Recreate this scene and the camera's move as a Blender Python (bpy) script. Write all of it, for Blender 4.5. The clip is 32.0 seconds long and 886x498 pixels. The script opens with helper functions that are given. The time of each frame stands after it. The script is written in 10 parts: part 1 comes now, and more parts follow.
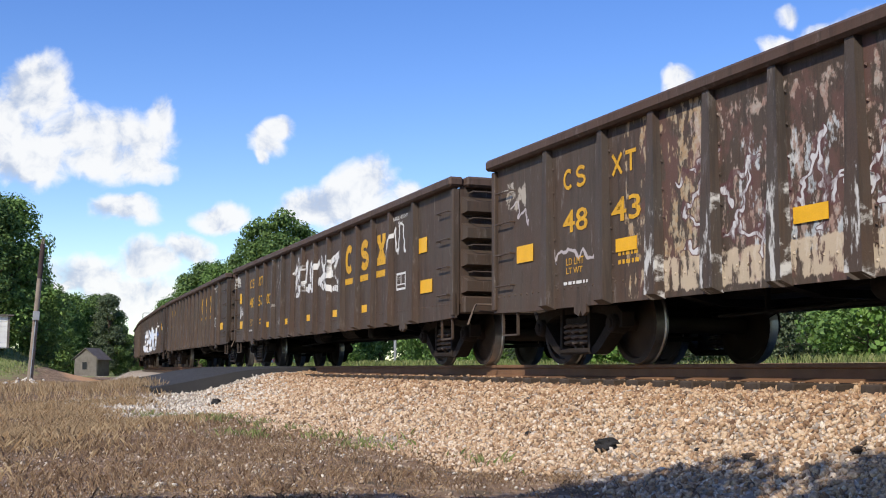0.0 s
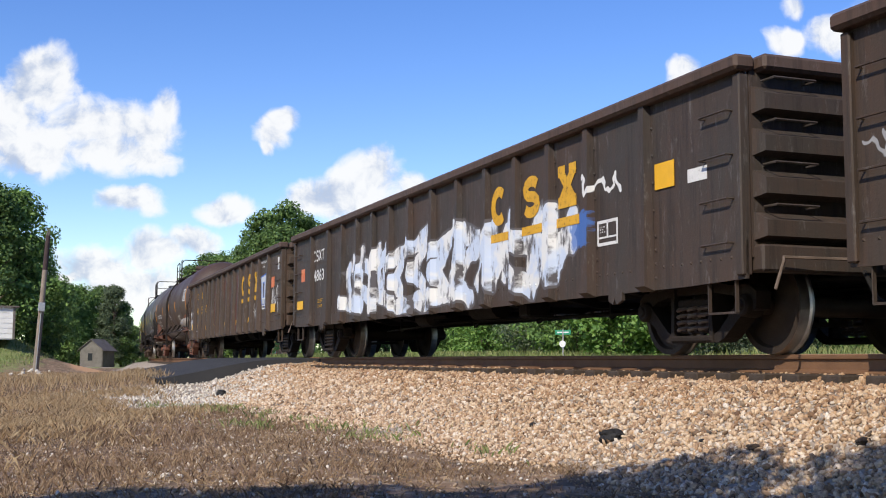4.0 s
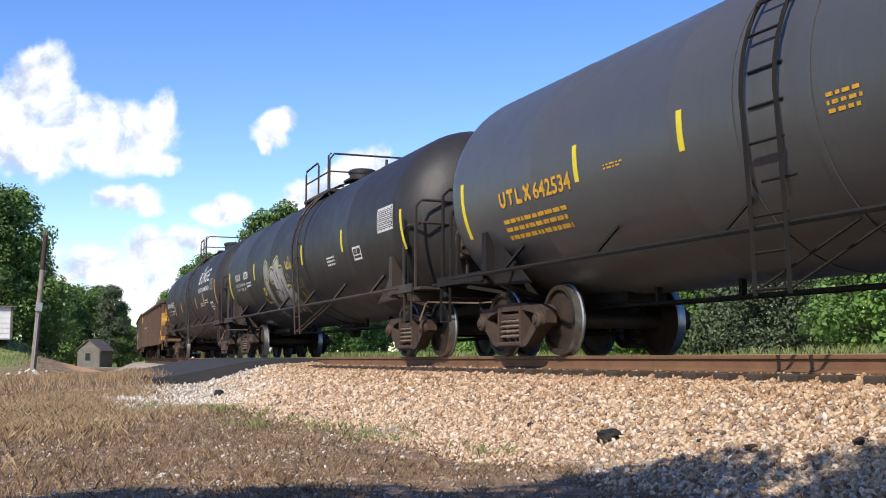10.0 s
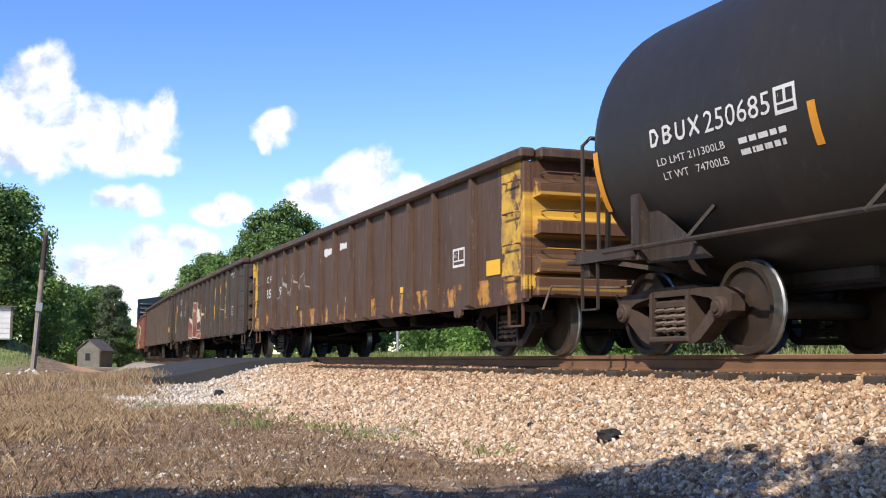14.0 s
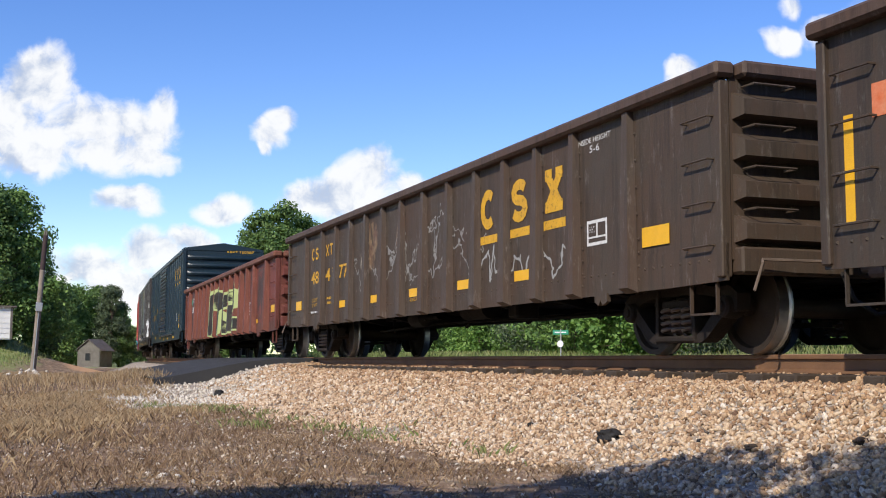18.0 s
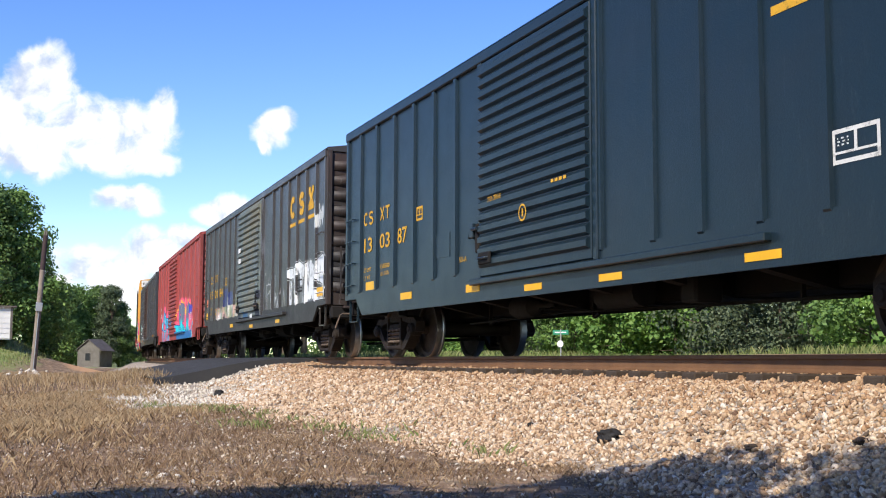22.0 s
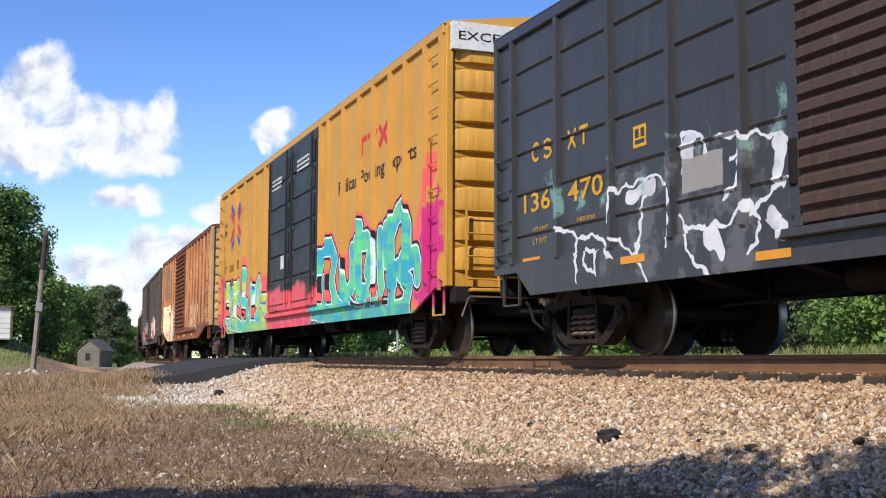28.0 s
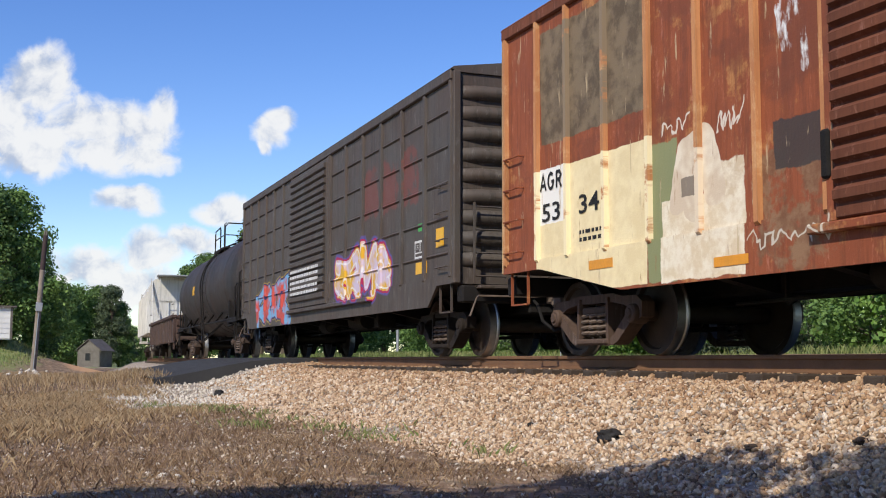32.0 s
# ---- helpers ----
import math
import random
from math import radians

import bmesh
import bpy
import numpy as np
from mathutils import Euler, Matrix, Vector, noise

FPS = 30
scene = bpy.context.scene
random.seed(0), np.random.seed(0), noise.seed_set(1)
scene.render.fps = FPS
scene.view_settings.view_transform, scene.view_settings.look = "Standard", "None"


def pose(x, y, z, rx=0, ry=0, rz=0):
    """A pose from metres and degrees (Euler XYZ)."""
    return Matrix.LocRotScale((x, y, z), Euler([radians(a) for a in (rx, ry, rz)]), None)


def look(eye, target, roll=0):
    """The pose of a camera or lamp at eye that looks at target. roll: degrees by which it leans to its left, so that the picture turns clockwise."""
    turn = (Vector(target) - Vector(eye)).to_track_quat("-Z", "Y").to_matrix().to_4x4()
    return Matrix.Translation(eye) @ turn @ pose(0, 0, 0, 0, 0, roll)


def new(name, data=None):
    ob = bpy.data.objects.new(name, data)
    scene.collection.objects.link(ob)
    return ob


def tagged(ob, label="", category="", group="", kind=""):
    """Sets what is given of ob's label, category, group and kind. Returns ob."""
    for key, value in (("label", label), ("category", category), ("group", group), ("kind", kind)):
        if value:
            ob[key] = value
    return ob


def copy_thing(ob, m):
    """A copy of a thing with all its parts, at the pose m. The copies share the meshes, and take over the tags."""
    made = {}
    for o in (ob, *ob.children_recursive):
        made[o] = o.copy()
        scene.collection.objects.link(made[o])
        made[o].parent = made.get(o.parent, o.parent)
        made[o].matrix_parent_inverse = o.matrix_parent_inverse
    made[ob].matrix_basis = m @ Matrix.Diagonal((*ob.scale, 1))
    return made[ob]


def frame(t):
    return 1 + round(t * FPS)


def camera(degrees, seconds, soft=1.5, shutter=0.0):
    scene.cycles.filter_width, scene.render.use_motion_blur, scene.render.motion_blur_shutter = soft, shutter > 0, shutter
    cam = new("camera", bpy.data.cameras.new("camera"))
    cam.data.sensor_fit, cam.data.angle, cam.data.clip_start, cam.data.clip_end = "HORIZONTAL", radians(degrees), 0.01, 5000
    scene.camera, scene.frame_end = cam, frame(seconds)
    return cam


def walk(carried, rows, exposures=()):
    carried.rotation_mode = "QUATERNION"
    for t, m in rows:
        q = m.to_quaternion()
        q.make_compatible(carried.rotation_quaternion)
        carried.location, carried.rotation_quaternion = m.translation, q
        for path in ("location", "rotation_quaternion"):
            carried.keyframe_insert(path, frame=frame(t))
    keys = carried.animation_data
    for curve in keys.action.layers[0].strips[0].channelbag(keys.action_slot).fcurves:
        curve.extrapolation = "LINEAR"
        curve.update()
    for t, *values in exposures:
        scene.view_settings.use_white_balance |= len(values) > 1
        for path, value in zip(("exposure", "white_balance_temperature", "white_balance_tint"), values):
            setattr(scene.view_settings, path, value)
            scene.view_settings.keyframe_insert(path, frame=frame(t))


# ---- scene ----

# ---------------------------------------------------------------- camera
PITCH, YAW, FOCAL = 5.56, 67.258, 2026.4


def aim(dx, dy):
    """Camera pose with the view panned by dx (left) and tipped by dy (up)."""
    y = radians(YAW) + math.atan(dx / FOCAL)
    p = radians(PITCH) + math.atan(dy / FOCAL)
    return look((0, 0, 0), (-math.sin(y) * math.cos(p), math.cos(y) * math.cos(p), math.sin(p)), 0.17)


cam = camera(42.303, 32.0, soft=1.05)
walk(cam, [(0.0, aim(-4.3, 15.5)), (0.5, aim(23.2, 8.0)), (1.0, aim(28.0, 2.0)), (1.5, aim(22.0, 0.2)), (2.0, aim(17.0, 0)),
           (2.5, aim(12.4, 0)), (3.0, aim(9.2, 0)), (3.5, aim(6.2, 0)), (4.5, aim(2.4, 0)), (5.5, aim(0, 0)), (32.0, aim(0, 0))],
     exposures=[(0.0, 0.07), (6.0, 0.13), (9.0, 0.28), (11.0, 0.30), (13.0, 0.38), (14.5, 0.31), (17.0, 0.10), (19.0, 0.14), (21.0, 0.28), (23.0, 0.40), (25.0, 0.15), (28.0, 0.14), (29.0, -0.17), (30.0, -0.16), (31.0, -0.07), (32.0, -0.03)])

# ---------------------------------------------------------------- track line and train timing
ZR = 0.064                      # top of rail
NEAR, HALF = 6.249, 1.55        # near car side to eye, half a car
KNOT_S = [-320, -220, -150, -100, -65, -40, -15, 20]
KNOT_K = [0.001527, 0.001588, 0.001649, 0.00171, 0.001771, 0.00136, 0.001579, 0.001134]
GS = np.linspace(-500, 400, 3601)
_k = np.interp(GS, KNOT_S, KNOT_K)
_th = np.concatenate([[0], np.cumsum((_k[1:] + _k[:-1]) / 2 * 0.25)])
_i0 = int(np.argmin(abs(GS)))
GT = _th - _th[_i0]
_x = np.concatenate([[0], np.cumsum(np.cos((GT[1:] + GT[:-1]) / 2) * 0.25)])
_y = np.concatenate([[0], np.cumsum(np.sin((GT[1:] + GT[:-1]) / 2) * 0.25)])
GX, GY = _x - _x[_i0], _y - _y[_i0] + NEAR + HALF


def on_track(s, w=0.0):
    """Place and heading of the point at arc s, w metres towards the eye's side."""
    x, y, t = np.interp(s, GS, GX), np.interp(s, GS, GY), np.interp(s, GS, GT)
    return x + np.sin(t) * w, y - np.cos(t) * w, t


V_T = [0, 4, 8, 12, 16, 20, 24, 28, 32]
V_V = [10.485, 10.45, 10.083, 9.86, 9.835, 9.789, 9.78, 9.767, 9.737]
TG = np.linspace(0, 32.0, 961)
_v = np.interp(TG, V_T, V_V)
TD = np.concatenate([[0], np.cumsum((_v[1:] + _v[:-1]) / 2 / 30)])
TD = TD - np.interp(19, TG, TD)


def travel(t):
    return float(np.interp(t, TG, TD))


def track_w(x, y):
    """Arc s and distance w (towards the eye) of ground points, as arrays."""
    s = np.array(x, float)
    for _ in range(4):
        px, py, th = np.interp(s, GS, GX), np.interp(s, GS, GY), np.interp(s, GS, GT)
        s = s + (x - px) * np.cos(th) + (y - py) * np.sin(th)
    px, py, th = np.interp(s, GS, GX), np.interp(s, GS, GY), np.interp(s, GS, GT)
    return s, (x - px) * np.sin(th) - (y - py) * np.cos(th)


# ---------------------------------------------------------------- world and sun
SUN_TO = Vector((0.50, -0.595, 0.635)).normalized()

# cumulus clouds: across, up (tangents of the angles from the view's axis), half width, half height
CLOUDS = [(-0.352, 0.146, 0.034, 0.030), (-0.310, 0.106, 0.046, 0.024), (-0.266, 0.105, 0.040, 0.024), (-0.362, 0.088, 0.052, 0.026), (-0.378, 0.118, 0.032, 0.034),
          (-0.247, 0.120, 0.016, 0.022), (-0.290, 0.085, 0.055, 0.018), (-0.250, 0.080, 0.020, 0.014), (-0.150, 0.098, 0.016, 0.014), (-0.139, 0.109, 0.013, 0.011), (-0.156, 0.086, 0.009, 0.009), (-0.274, 0.042, 0.030, 0.014),
          (-0.190, 0.037, 0.028, 0.013), (-0.062, 0.060, 0.028, 0.028), (-0.105, 0.043, 0.034, 0.018), (-0.028, 0.052, 0.024, 0.014), (-0.080, 0.050, 0.026, 0.022),
          (-0.312, -0.013, 0.040, 0.018), (-0.250, -0.004, 0.030, 0.018), (-0.222, 0.008, 0.026, 0.014), (-0.275, -0.034, 0.075, 0.022), (-0.330, -0.020, 0.030, 0.014),
          (0.208, 0.150, 0.018, 0.013), (0.304, 0.212, 0.012, 0.010), (0.295, 0.186, 0.020, 0.012), (0.345, 0.188, 0.040, 0.016), (0.385, 0.202, 0.030, 0.016),
          (-0.50, 0.06, 0.06, 0.05), (-0.47, -0.02, 0.07, 0.02), (0.52, 0.15, 0.08, 0.05), (0.10, 0.33, 0.05, 0.03)]


def make_world():
    w = bpy.data.worlds.new("sky")
    scene.world = w
    w.use_nodes = True
    nt = w.node_tree
    nt.nodes.clear()
    N, L = nt.nodes.new, nt.links.new

    def vec(op, a, b=None, c=None):
        n = N("ShaderNodeVectorMath")
        n.operation = op
        for sock, v in zip(n.inputs, (a, b, c)):
            if v is None:
                continue
            if isinstance(v, (tuple, Vector)):
                sock.default_value = v
            else:
                L(v, sock)
        return n.outputs["Value" if op == "DOT_PRODUCT" else 0]

    def num(op, a, b=None, c=None, clamp=False):
        n = N("ShaderNodeMath")
        n.operation, n.use_clamp = op, clamp
        for sock, v in zip(n.inputs, (a, b, c)):
            if v is None:
                continue
            if isinstance(v, (int, float)):
                sock.default_value = v
            else:
                L(v, sock)
        return n.outputs[0]

    def span(v, lo, hi):
        n = N("ShaderNodeMapRange")
        n.interpolation_type = "SMOOTHSTEP"
        n.inputs[1].default_value, n.inputs[2].default_value = lo, hi
        L(v, n.inputs[0])
        return n.outputs[0]

    def cloud_noise(p, sc, detail):
        n = N("ShaderNodeTexNoise")
        n.inputs["Scale"].default_value, n.inputs["Detail"].default_value, n.inputs["Roughness"].default_value = sc, detail, 0.58
        L(p, n.inputs[0])
        return n.outputs[0]

    out, bg = N("ShaderNodeOutputWorld"), N("ShaderNodeBackground")
    sky = N("ShaderNodeTexSky")
    sky.sky_type, sky.sun_disc = "NISHITA", False
    sky.sun_elevation = math.asin(SUN_TO.z)
    sky.sun_rotation = math.atan2(SUN_TO.x, SUN_TO.y)
    sky.altitude, sky.air_density, sky.dust_density, sky.ozone_density = 200, 1.0, 0.25, 2.2
    hs = N("ShaderNodeHueSaturation")
    hs.inputs["Saturation"].default_value, hs.inputs["Value"].default_value = 1.30, 1.27
    hs.inputs["Hue"].default_value = 0.518
    L(sky.outputs[0], hs.inputs["Color"])
    bg.inputs["Strength"].default_value = 0.13

    # direction in a frame that faces the far end of the line
    y, p = radians(YAW), radians(PITCH)
    fwd = Vector((-math.sin(y) * math.cos(p), math.cos(y) * math.cos(p), math.sin(p)))
    right = Vector((math.cos(y), math.sin(y), 0))
    up = right.cross(fwd)
    d = N("ShaderNodeTexCoord").outputs["Generated"]
    df = num("MAXIMUM", vec("DOT_PRODUCT", d, fwd), 0.05)
    comb = N("ShaderNodeCombineXYZ")
    L(num("DIVIDE", vec("DOT_PRODUCT", d, right), df), comb.inputs[0])
    L(num("DIVIDE", vec("DOT_PRODUCT", d, up), df), comb.inputs[1])
    P = comb.outputs[0]
    # billows: the plain outlines are pushed about at two sizes
    for size, push in ((14.0, 0.030), (45.0, 0.012)):
        wn = N("ShaderNodeTexNoise")
        wn.inputs["Scale"].default_value, wn.inputs["Detail"].default_value = size, 2.0
        L(P, wn.inputs[0])
        P = vec("ADD", P, vec("MULTIPLY", vec("SUBTRACT", wn.outputs["Color"], (0.5, 0.5, 0.5)), (push, push, 0.0)))
    field = None
    for cx, cy, rx, ry in CLOUDS:
        q = vec("MULTIPLY_ADD", P, (1 / rx, 1 / ry, 0.0), (-cx / rx, -cy / ry, 0.0))
        f = num("SUBTRACT", 1.0, vec("DOT_PRODUCT", q, q))
        field = f if field is None else num("SMOOTH_MAX", field, f, 0.35)
    n1 = cloud_noise(P, 24, 7)
    n2 = cloud_noise(vec("ADD", P, (0.008, 0.014, 0.0)), 24, 6)
    big = cloud_noise(P, 9, 4)
    rag = num("ADD", num("MULTIPLY", num("SUBTRACT", n1, 0.5), 3.3), num("MULTIPLY", num("SUBTRACT", big, 0.5), 1.0))
    dens = span(num("ADD", num("MAXIMUM", field, -3.0), rag), -0.45, 0.7)
    dens = num("MULTIPLY", dens, span(vec("DOT_PRODUCT", d, fwd), 0.15, 0.3))
    lit = num("ADD", 0.66, num("MULTIPLY", num("SUBTRACT", n1, n2), 2.4))
    body = num("MULTIPLY", span(num("ADD", field, rag), 0.5, 2.4), 0.28)
    lit = num("SUBTRACT", lit, body, clamp=True)
    cmix = N("ShaderNodeMix")
    cmix.data_type = "RGBA"
    cmix.inputs[6].default_value, cmix.inputs[7].default_value = (3.7, 4.3, 5.5, 1), (7.1, 7.15, 7.2, 1)
    L(span(lit, 0.1, 0.8), cmix.inputs[0])
    mx = N("ShaderNodeMix")
    mx.data_type = "RGBA"
    L(num("MULTIPLY", dens, 0.96), mx.inputs[0])
    L(hs.outputs[0], mx.inputs[6])
    L(cmix.outputs[2], mx.inputs[7])
    L(mx.outputs[2], bg.inputs[0])
    L(bg.outputs[0], out.inputs[0])


make_world()
sun = new("sun", bpy.data.lights.new("sun", "SUN"))
sun.data.energy, sun.data.angle, sun.data.color = 4.6, radians(0.5), (1.0, 0.93, 0.82)
sun.matrix_world = look((0, 0, 40), (-SUN_TO.x, -SUN_TO.y, 40 - SUN_TO.z))


# ---------------------------------------------------------------- materials
MATS = {}


def surf(name, base, dirt=None, amount=0.5, scale=1.0, rough=0.7, metal=0.0, bump=0.15, streak=0.0, fine=40.0, rand=0.0, second=None, second_amount=0.0, scuff=0.0, spec=0.25):
    """Painted, rusty or natural surface: base colour, dirt in blotches and vertical streaks, fine grain and relief."""
    if name in MATS:
        return MATS[name]
    m = bpy.data.materials.new(name)
    m.use_nodes = True
    nt = m.node_tree
    N, L = nt.nodes.new, nt.links.new
    b = nt.nodes["Principled BSDF"]
    tc = N("ShaderNodeTexCoord")

    def noise_tex(sc, detail=5.0, stretch=(1, 1, 1), roughness=0.6):
        mp = N("ShaderNodeMapping")
        mp.inputs["Scale"].default_value = stretch
        L(tc.outputs["Object"], mp.inputs[0])
        n = N("ShaderNodeTexNoise")
        n.inputs["Scale"].default_value, n.inputs["Detail"].default_value, n.inputs["Roughness"].default_value = sc, detail, roughness
        L(mp.outputs[0], n.inputs[0])
        return n.outputs[0]

    def ramp(v, lo, hi):
        r = N("ShaderNodeMapRange")
        r.inputs[1].default_value, r.inputs[2].default_value = lo, hi
        L(v, r.inputs[0])
        return r.outputs[0]

    def mix(fac, a, c, blend="MIX"):
        x = N("ShaderNodeMix")
        x.data_type, x.blend_type = "RGBA", blend
        for sock, v in ((x.inputs[0], fac), (x.inputs[6], a), (x.inputs[7], c)):
            if isinstance(v, (int, float)):
                sock.default_value = v
            elif isinstance(v, tuple):
                sock.default_value = (*v, 1)
            else:
                L(v, sock)
        return x.outputs[2]

    def times(a, c):
        x = N("ShaderNodeMath")
        x.operation = "MULTIPLY"
        for sock, v in ((x.inputs[0], a), (x.inputs[1], c)):
            if isinstance(v, (int, float)):
                sock.default_value = v
            else:
                L(v, sock)
        return x.outputs[0]

    dirt = dirt or tuple(c * 0.55 for c in base)
    col = mix(times(ramp(noise_tex(scale, 6), 0.38, 0.68), amount), base, dirt)
    if second:
        col = mix(times(ramp(noise_tex(scale * 2.7, 8, roughness=0.7), 0.55, 0.64), second_amount), col, second)
    if streak:
        col = mix(times(ramp(noise_tex(scale * 1.5, 6, (6, 6, 0.35)), 0.5, 0.75), streak), col, dirt)
    if scuff:
        # pale scratches and worn spots
        marks = times(ramp(noise_tex(5.0, 12, (2.0, 2.0, 0.45), 0.8), 0.56, 0.64), scuff)
        col = mix(times(ramp(noise_tex(2.2, 8, (5, 5, 0.3), 0.7), 0.50, 0.62), min(1.2 * scuff, 0.55)), col, tuple(c * 0.45 for c in base))
        col = mix(marks, col, tuple(min(c * 1.6 + 0.10, 0.8) for c in base))
    grain = noise_tex(fine, 4)
    col = mix(times(ramp(grain, 0.3, 0.7), 0.22), col, tuple(c * 0.6 for c in base))
    if rand:
        oi = N("ShaderNodeObjectInfo" if rand > 0 else "ShaderNodeNewGeometry")
        src = oi.outputs["Random"] if rand > 0 else oi.outputs["Random Per Island"]
        hv = N("ShaderNodeHueSaturation")
        r = N("ShaderNodeMapRange")
        r.inputs[3].default_value, r.inputs[4].default_value = 1 - abs(rand), 1 + abs(rand)
        L(src, r.inputs[0])
        L(r.outputs[0], hv.inputs["Value"])
        L(col, hv.inputs["Color"])
        col = hv.outputs[0]
    L(col, b.inputs["Base Color"])
    rr = N("ShaderNodeMapRange")
    rr.inputs[3].default_value, rr.inputs[4].default_value = max(rough - 0.12, 0.05), min(rough + 0.12, 1)
    L(noise_tex(scale * 3, 4), rr.inputs[0])
    L(rr.outputs[0], b.inputs["Roughness"])
    b.inputs["Metallic"].default_value = metal
    b.inputs["Specular IOR Level"].default_value = spec
    if bump:
        bp = N("ShaderNodeBump")
        bp.inputs["Strength"].default_value, bp.inputs["Distance"].default_value = bump, 0.02
        L(grain, bp.inputs["Height"])
        L(bp.outputs[0], b.inputs["Normal"])
    MATS[name] = m
    return m


RUST = (0.085, 0.042, 0.024)
M_RAIL = surf("rail_rust", (0.22, 0.115, 0.06), (0.12, 0.065, 0.038), 0.6, 3, 0.75, 0.2, 0.2)
M_SHINE = surf("polished_steel", (0.50, 0.48, 0.45), (0.22, 0.19, 0.16), 0.6, 6, 0.42, 1.0, 0.05)
M_WHEEL = surf("wheel_steel", (0.06, 0.042, 0.03), (0.03, 0.022, 0.018), 0.6, 4, 0.6, 0.4, 0.2)
# two truck tones: brown for sunlit tank trucks, near-black with car shade put in
M_TRUCK_BROWN = surf("truck_casting_brown", (0.078, 0.052, 0.038), (0.03, 0.022, 0.018), 0.6, 4, 0.8, 0.1, 0.4)
M_TRUCK = surf("truck_casting_shaded", (0.021, 0.0155, 0.012), (0.036, 0.025, 0.019), 0.7, 4, 0.8, 0.1, 0.4)
M_TRUCK_RED = surf("truck_casting_rusty", (0.17, 0.07, 0.045), (0.05, 0.03, 0.025), 0.6, 4, 0.8, 0.1, 0.4)
# dusty tone, lightened to stand for sun on springs and couplers
M_DUSTY_LIT = surf("dusty_lit_casting", (0.17, 0.125, 0.095), (0.05, 0.035, 0.028), 0.6, 4, 0.85, 0, 0.4)
M_UNDER = surf("underframe_black", (0.011, 0.010, 0.0095), (0.022, 0.017, 0.014), 0.6, 3, 0.85, 0.0, 0.3)
M_TIE = surf("creosoted_tie", (0.05, 0.035, 0.025), (0.09, 0.07, 0.055), 0.6, 4, 0.9, 0, 0.5)
M_ASPHALT = surf("asphalt", (0.038, 0.038, 0.040), (0.065, 0.062, 0.058), 0.5, 1.2, 0.85, 0, 0.5, fine=90)


# ---------------------------------------------------------------- mesh tools
class Mb:
    """Collects vertices and faces of one mesh."""

    def __init__(self):
        self.v, self.f, self.m = [], [], []

    def add(self, vs, fs, mi=0):
        n = len(self.v)
        self.v += [tuple(p) for p in vs]
        self.f += [tuple(i + n for i in f) for f in fs]
        self.m += [mi] * len(fs)
        return self

    def box(self, x0, x1, y0, y1, z0, z1, mi=0):
        vs = [(x, y, z) for x in (x0, x1) for y in (y0, y1) for z in (z0, z1)]
        return self.add(vs, [(0, 1, 3, 2), (4, 6, 7, 5), (0, 4, 5, 1), (2, 3, 7, 6), (0, 2, 6, 4), (1, 5, 7, 3)], mi)

    def cbox(self, x0, x1, y0, y1, z0, z1, c=0.01, mi=0):
        """Box with chamfered edges."""
        X, Y, Z = (x0, x1), (y0, y1), (z0, z1)
        vs, idx = [], {}
        for i in (0, 1):
            for j in (0, 1):
                for k in (0, 1):
                    sx, sy, sz = c * (1 - 2 * i), c * (1 - 2 * j), c * (1 - 2 * k)
                    for a, p in enumerate(((X[i], Y[j] + sy, Z[k] + sz), (X[i] + sx, Y[j], Z[k] + sz), (X[i] + sx, Y[j] + sy, Z[k]))):
                        idx[i, j, k, a] = len(vs)
                        vs.append(p)
        g = lambda i, j, k, a: idx[i, j, k, a]
        fs = []
        for s in (0, 1):
            q = [(s, 0, 0), (s, 1, 0), (s, 1, 1), (s, 0, 1)]
            fs.append(tuple(g(*t, 0) for t in (q if s else q[::-1])))
            q = [(0, s, 0), (0, s, 1), (1, s, 1), (1, s, 0)]
            fs.append(tuple(g(*t, 1) for t in (q if s else q[::-1])))
            q = [(0, 0, s), (1, 0, s), (1, 1, s), (0, 1, s)]
            fs.append(tuple(g(*t, 2) for t in (q if s else q[::-1])))
        for a in (0, 1):
            for d in (0, 1):
                fs.append((g(0, a, d, 1), g(1, a, d, 1), g(1, a, d, 2), g(0, a, d, 2)))
                fs.append((g(a, 0, d, 0), g(a, 1, d, 0), g(a, 1, d, 2), g(a, 0, d, 2)))
                fs.append((g(a, d, 0, 0), g(a, d, 1, 0), g(a, d, 1, 1), g(a, d, 0, 1)))
                for e in (0, 1):
                    fs.append((g(a, d, e, 0), g(a, d, e, 1), g(a, d, e, 2)))
        return self.add(vs, fs, mi)

    def prism(self, poly, axis, a, b, mi=0):
        """Outline of 2D points pushed from a to b along an axis; the points give the two other axes in order."""
        n = len(poly)

        def at(p, h):
            return {"x": (h, p[0], p[1]), "y": (p[0], h, p[1]), "z": (p[0], p[1], h)}[axis]
        vs = [at(p, a) for p in poly] + [at(p, b) for p in poly]
        fs = [tuple(range(n))[::-1], tuple(range(n, 2 * n))] + [(i, (i + 1) % n, n + (i + 1) % n, n + i) for i in range(n)]
        return self.add(vs, fs, mi)

    def beam(self, p, q, w, h, up=(0, 0, 1), mi=0):
        p, q = Vector(p), Vector(q)
        d = (q - p).normalized()
        u = Vector(up)
        if abs(d.dot(u)) > 0.98:
            u = Vector((1, 0, 0))
        r = d.cross(u).normalized() * (w / 2)
        u = r.cross(d).normalized() * (h / 2)
        vs = [e + a * r + c * u for e in (p, q) for a, c in ((-1, -1), (1, -1), (1, 1), (-1, 1))]
        return self.add(vs, [(0, 3, 2, 1), (4, 5, 6, 7)] + [(i, (i + 1) % 4, 4 + (i + 1) % 4, 4 + i) for i in range(4)], mi)

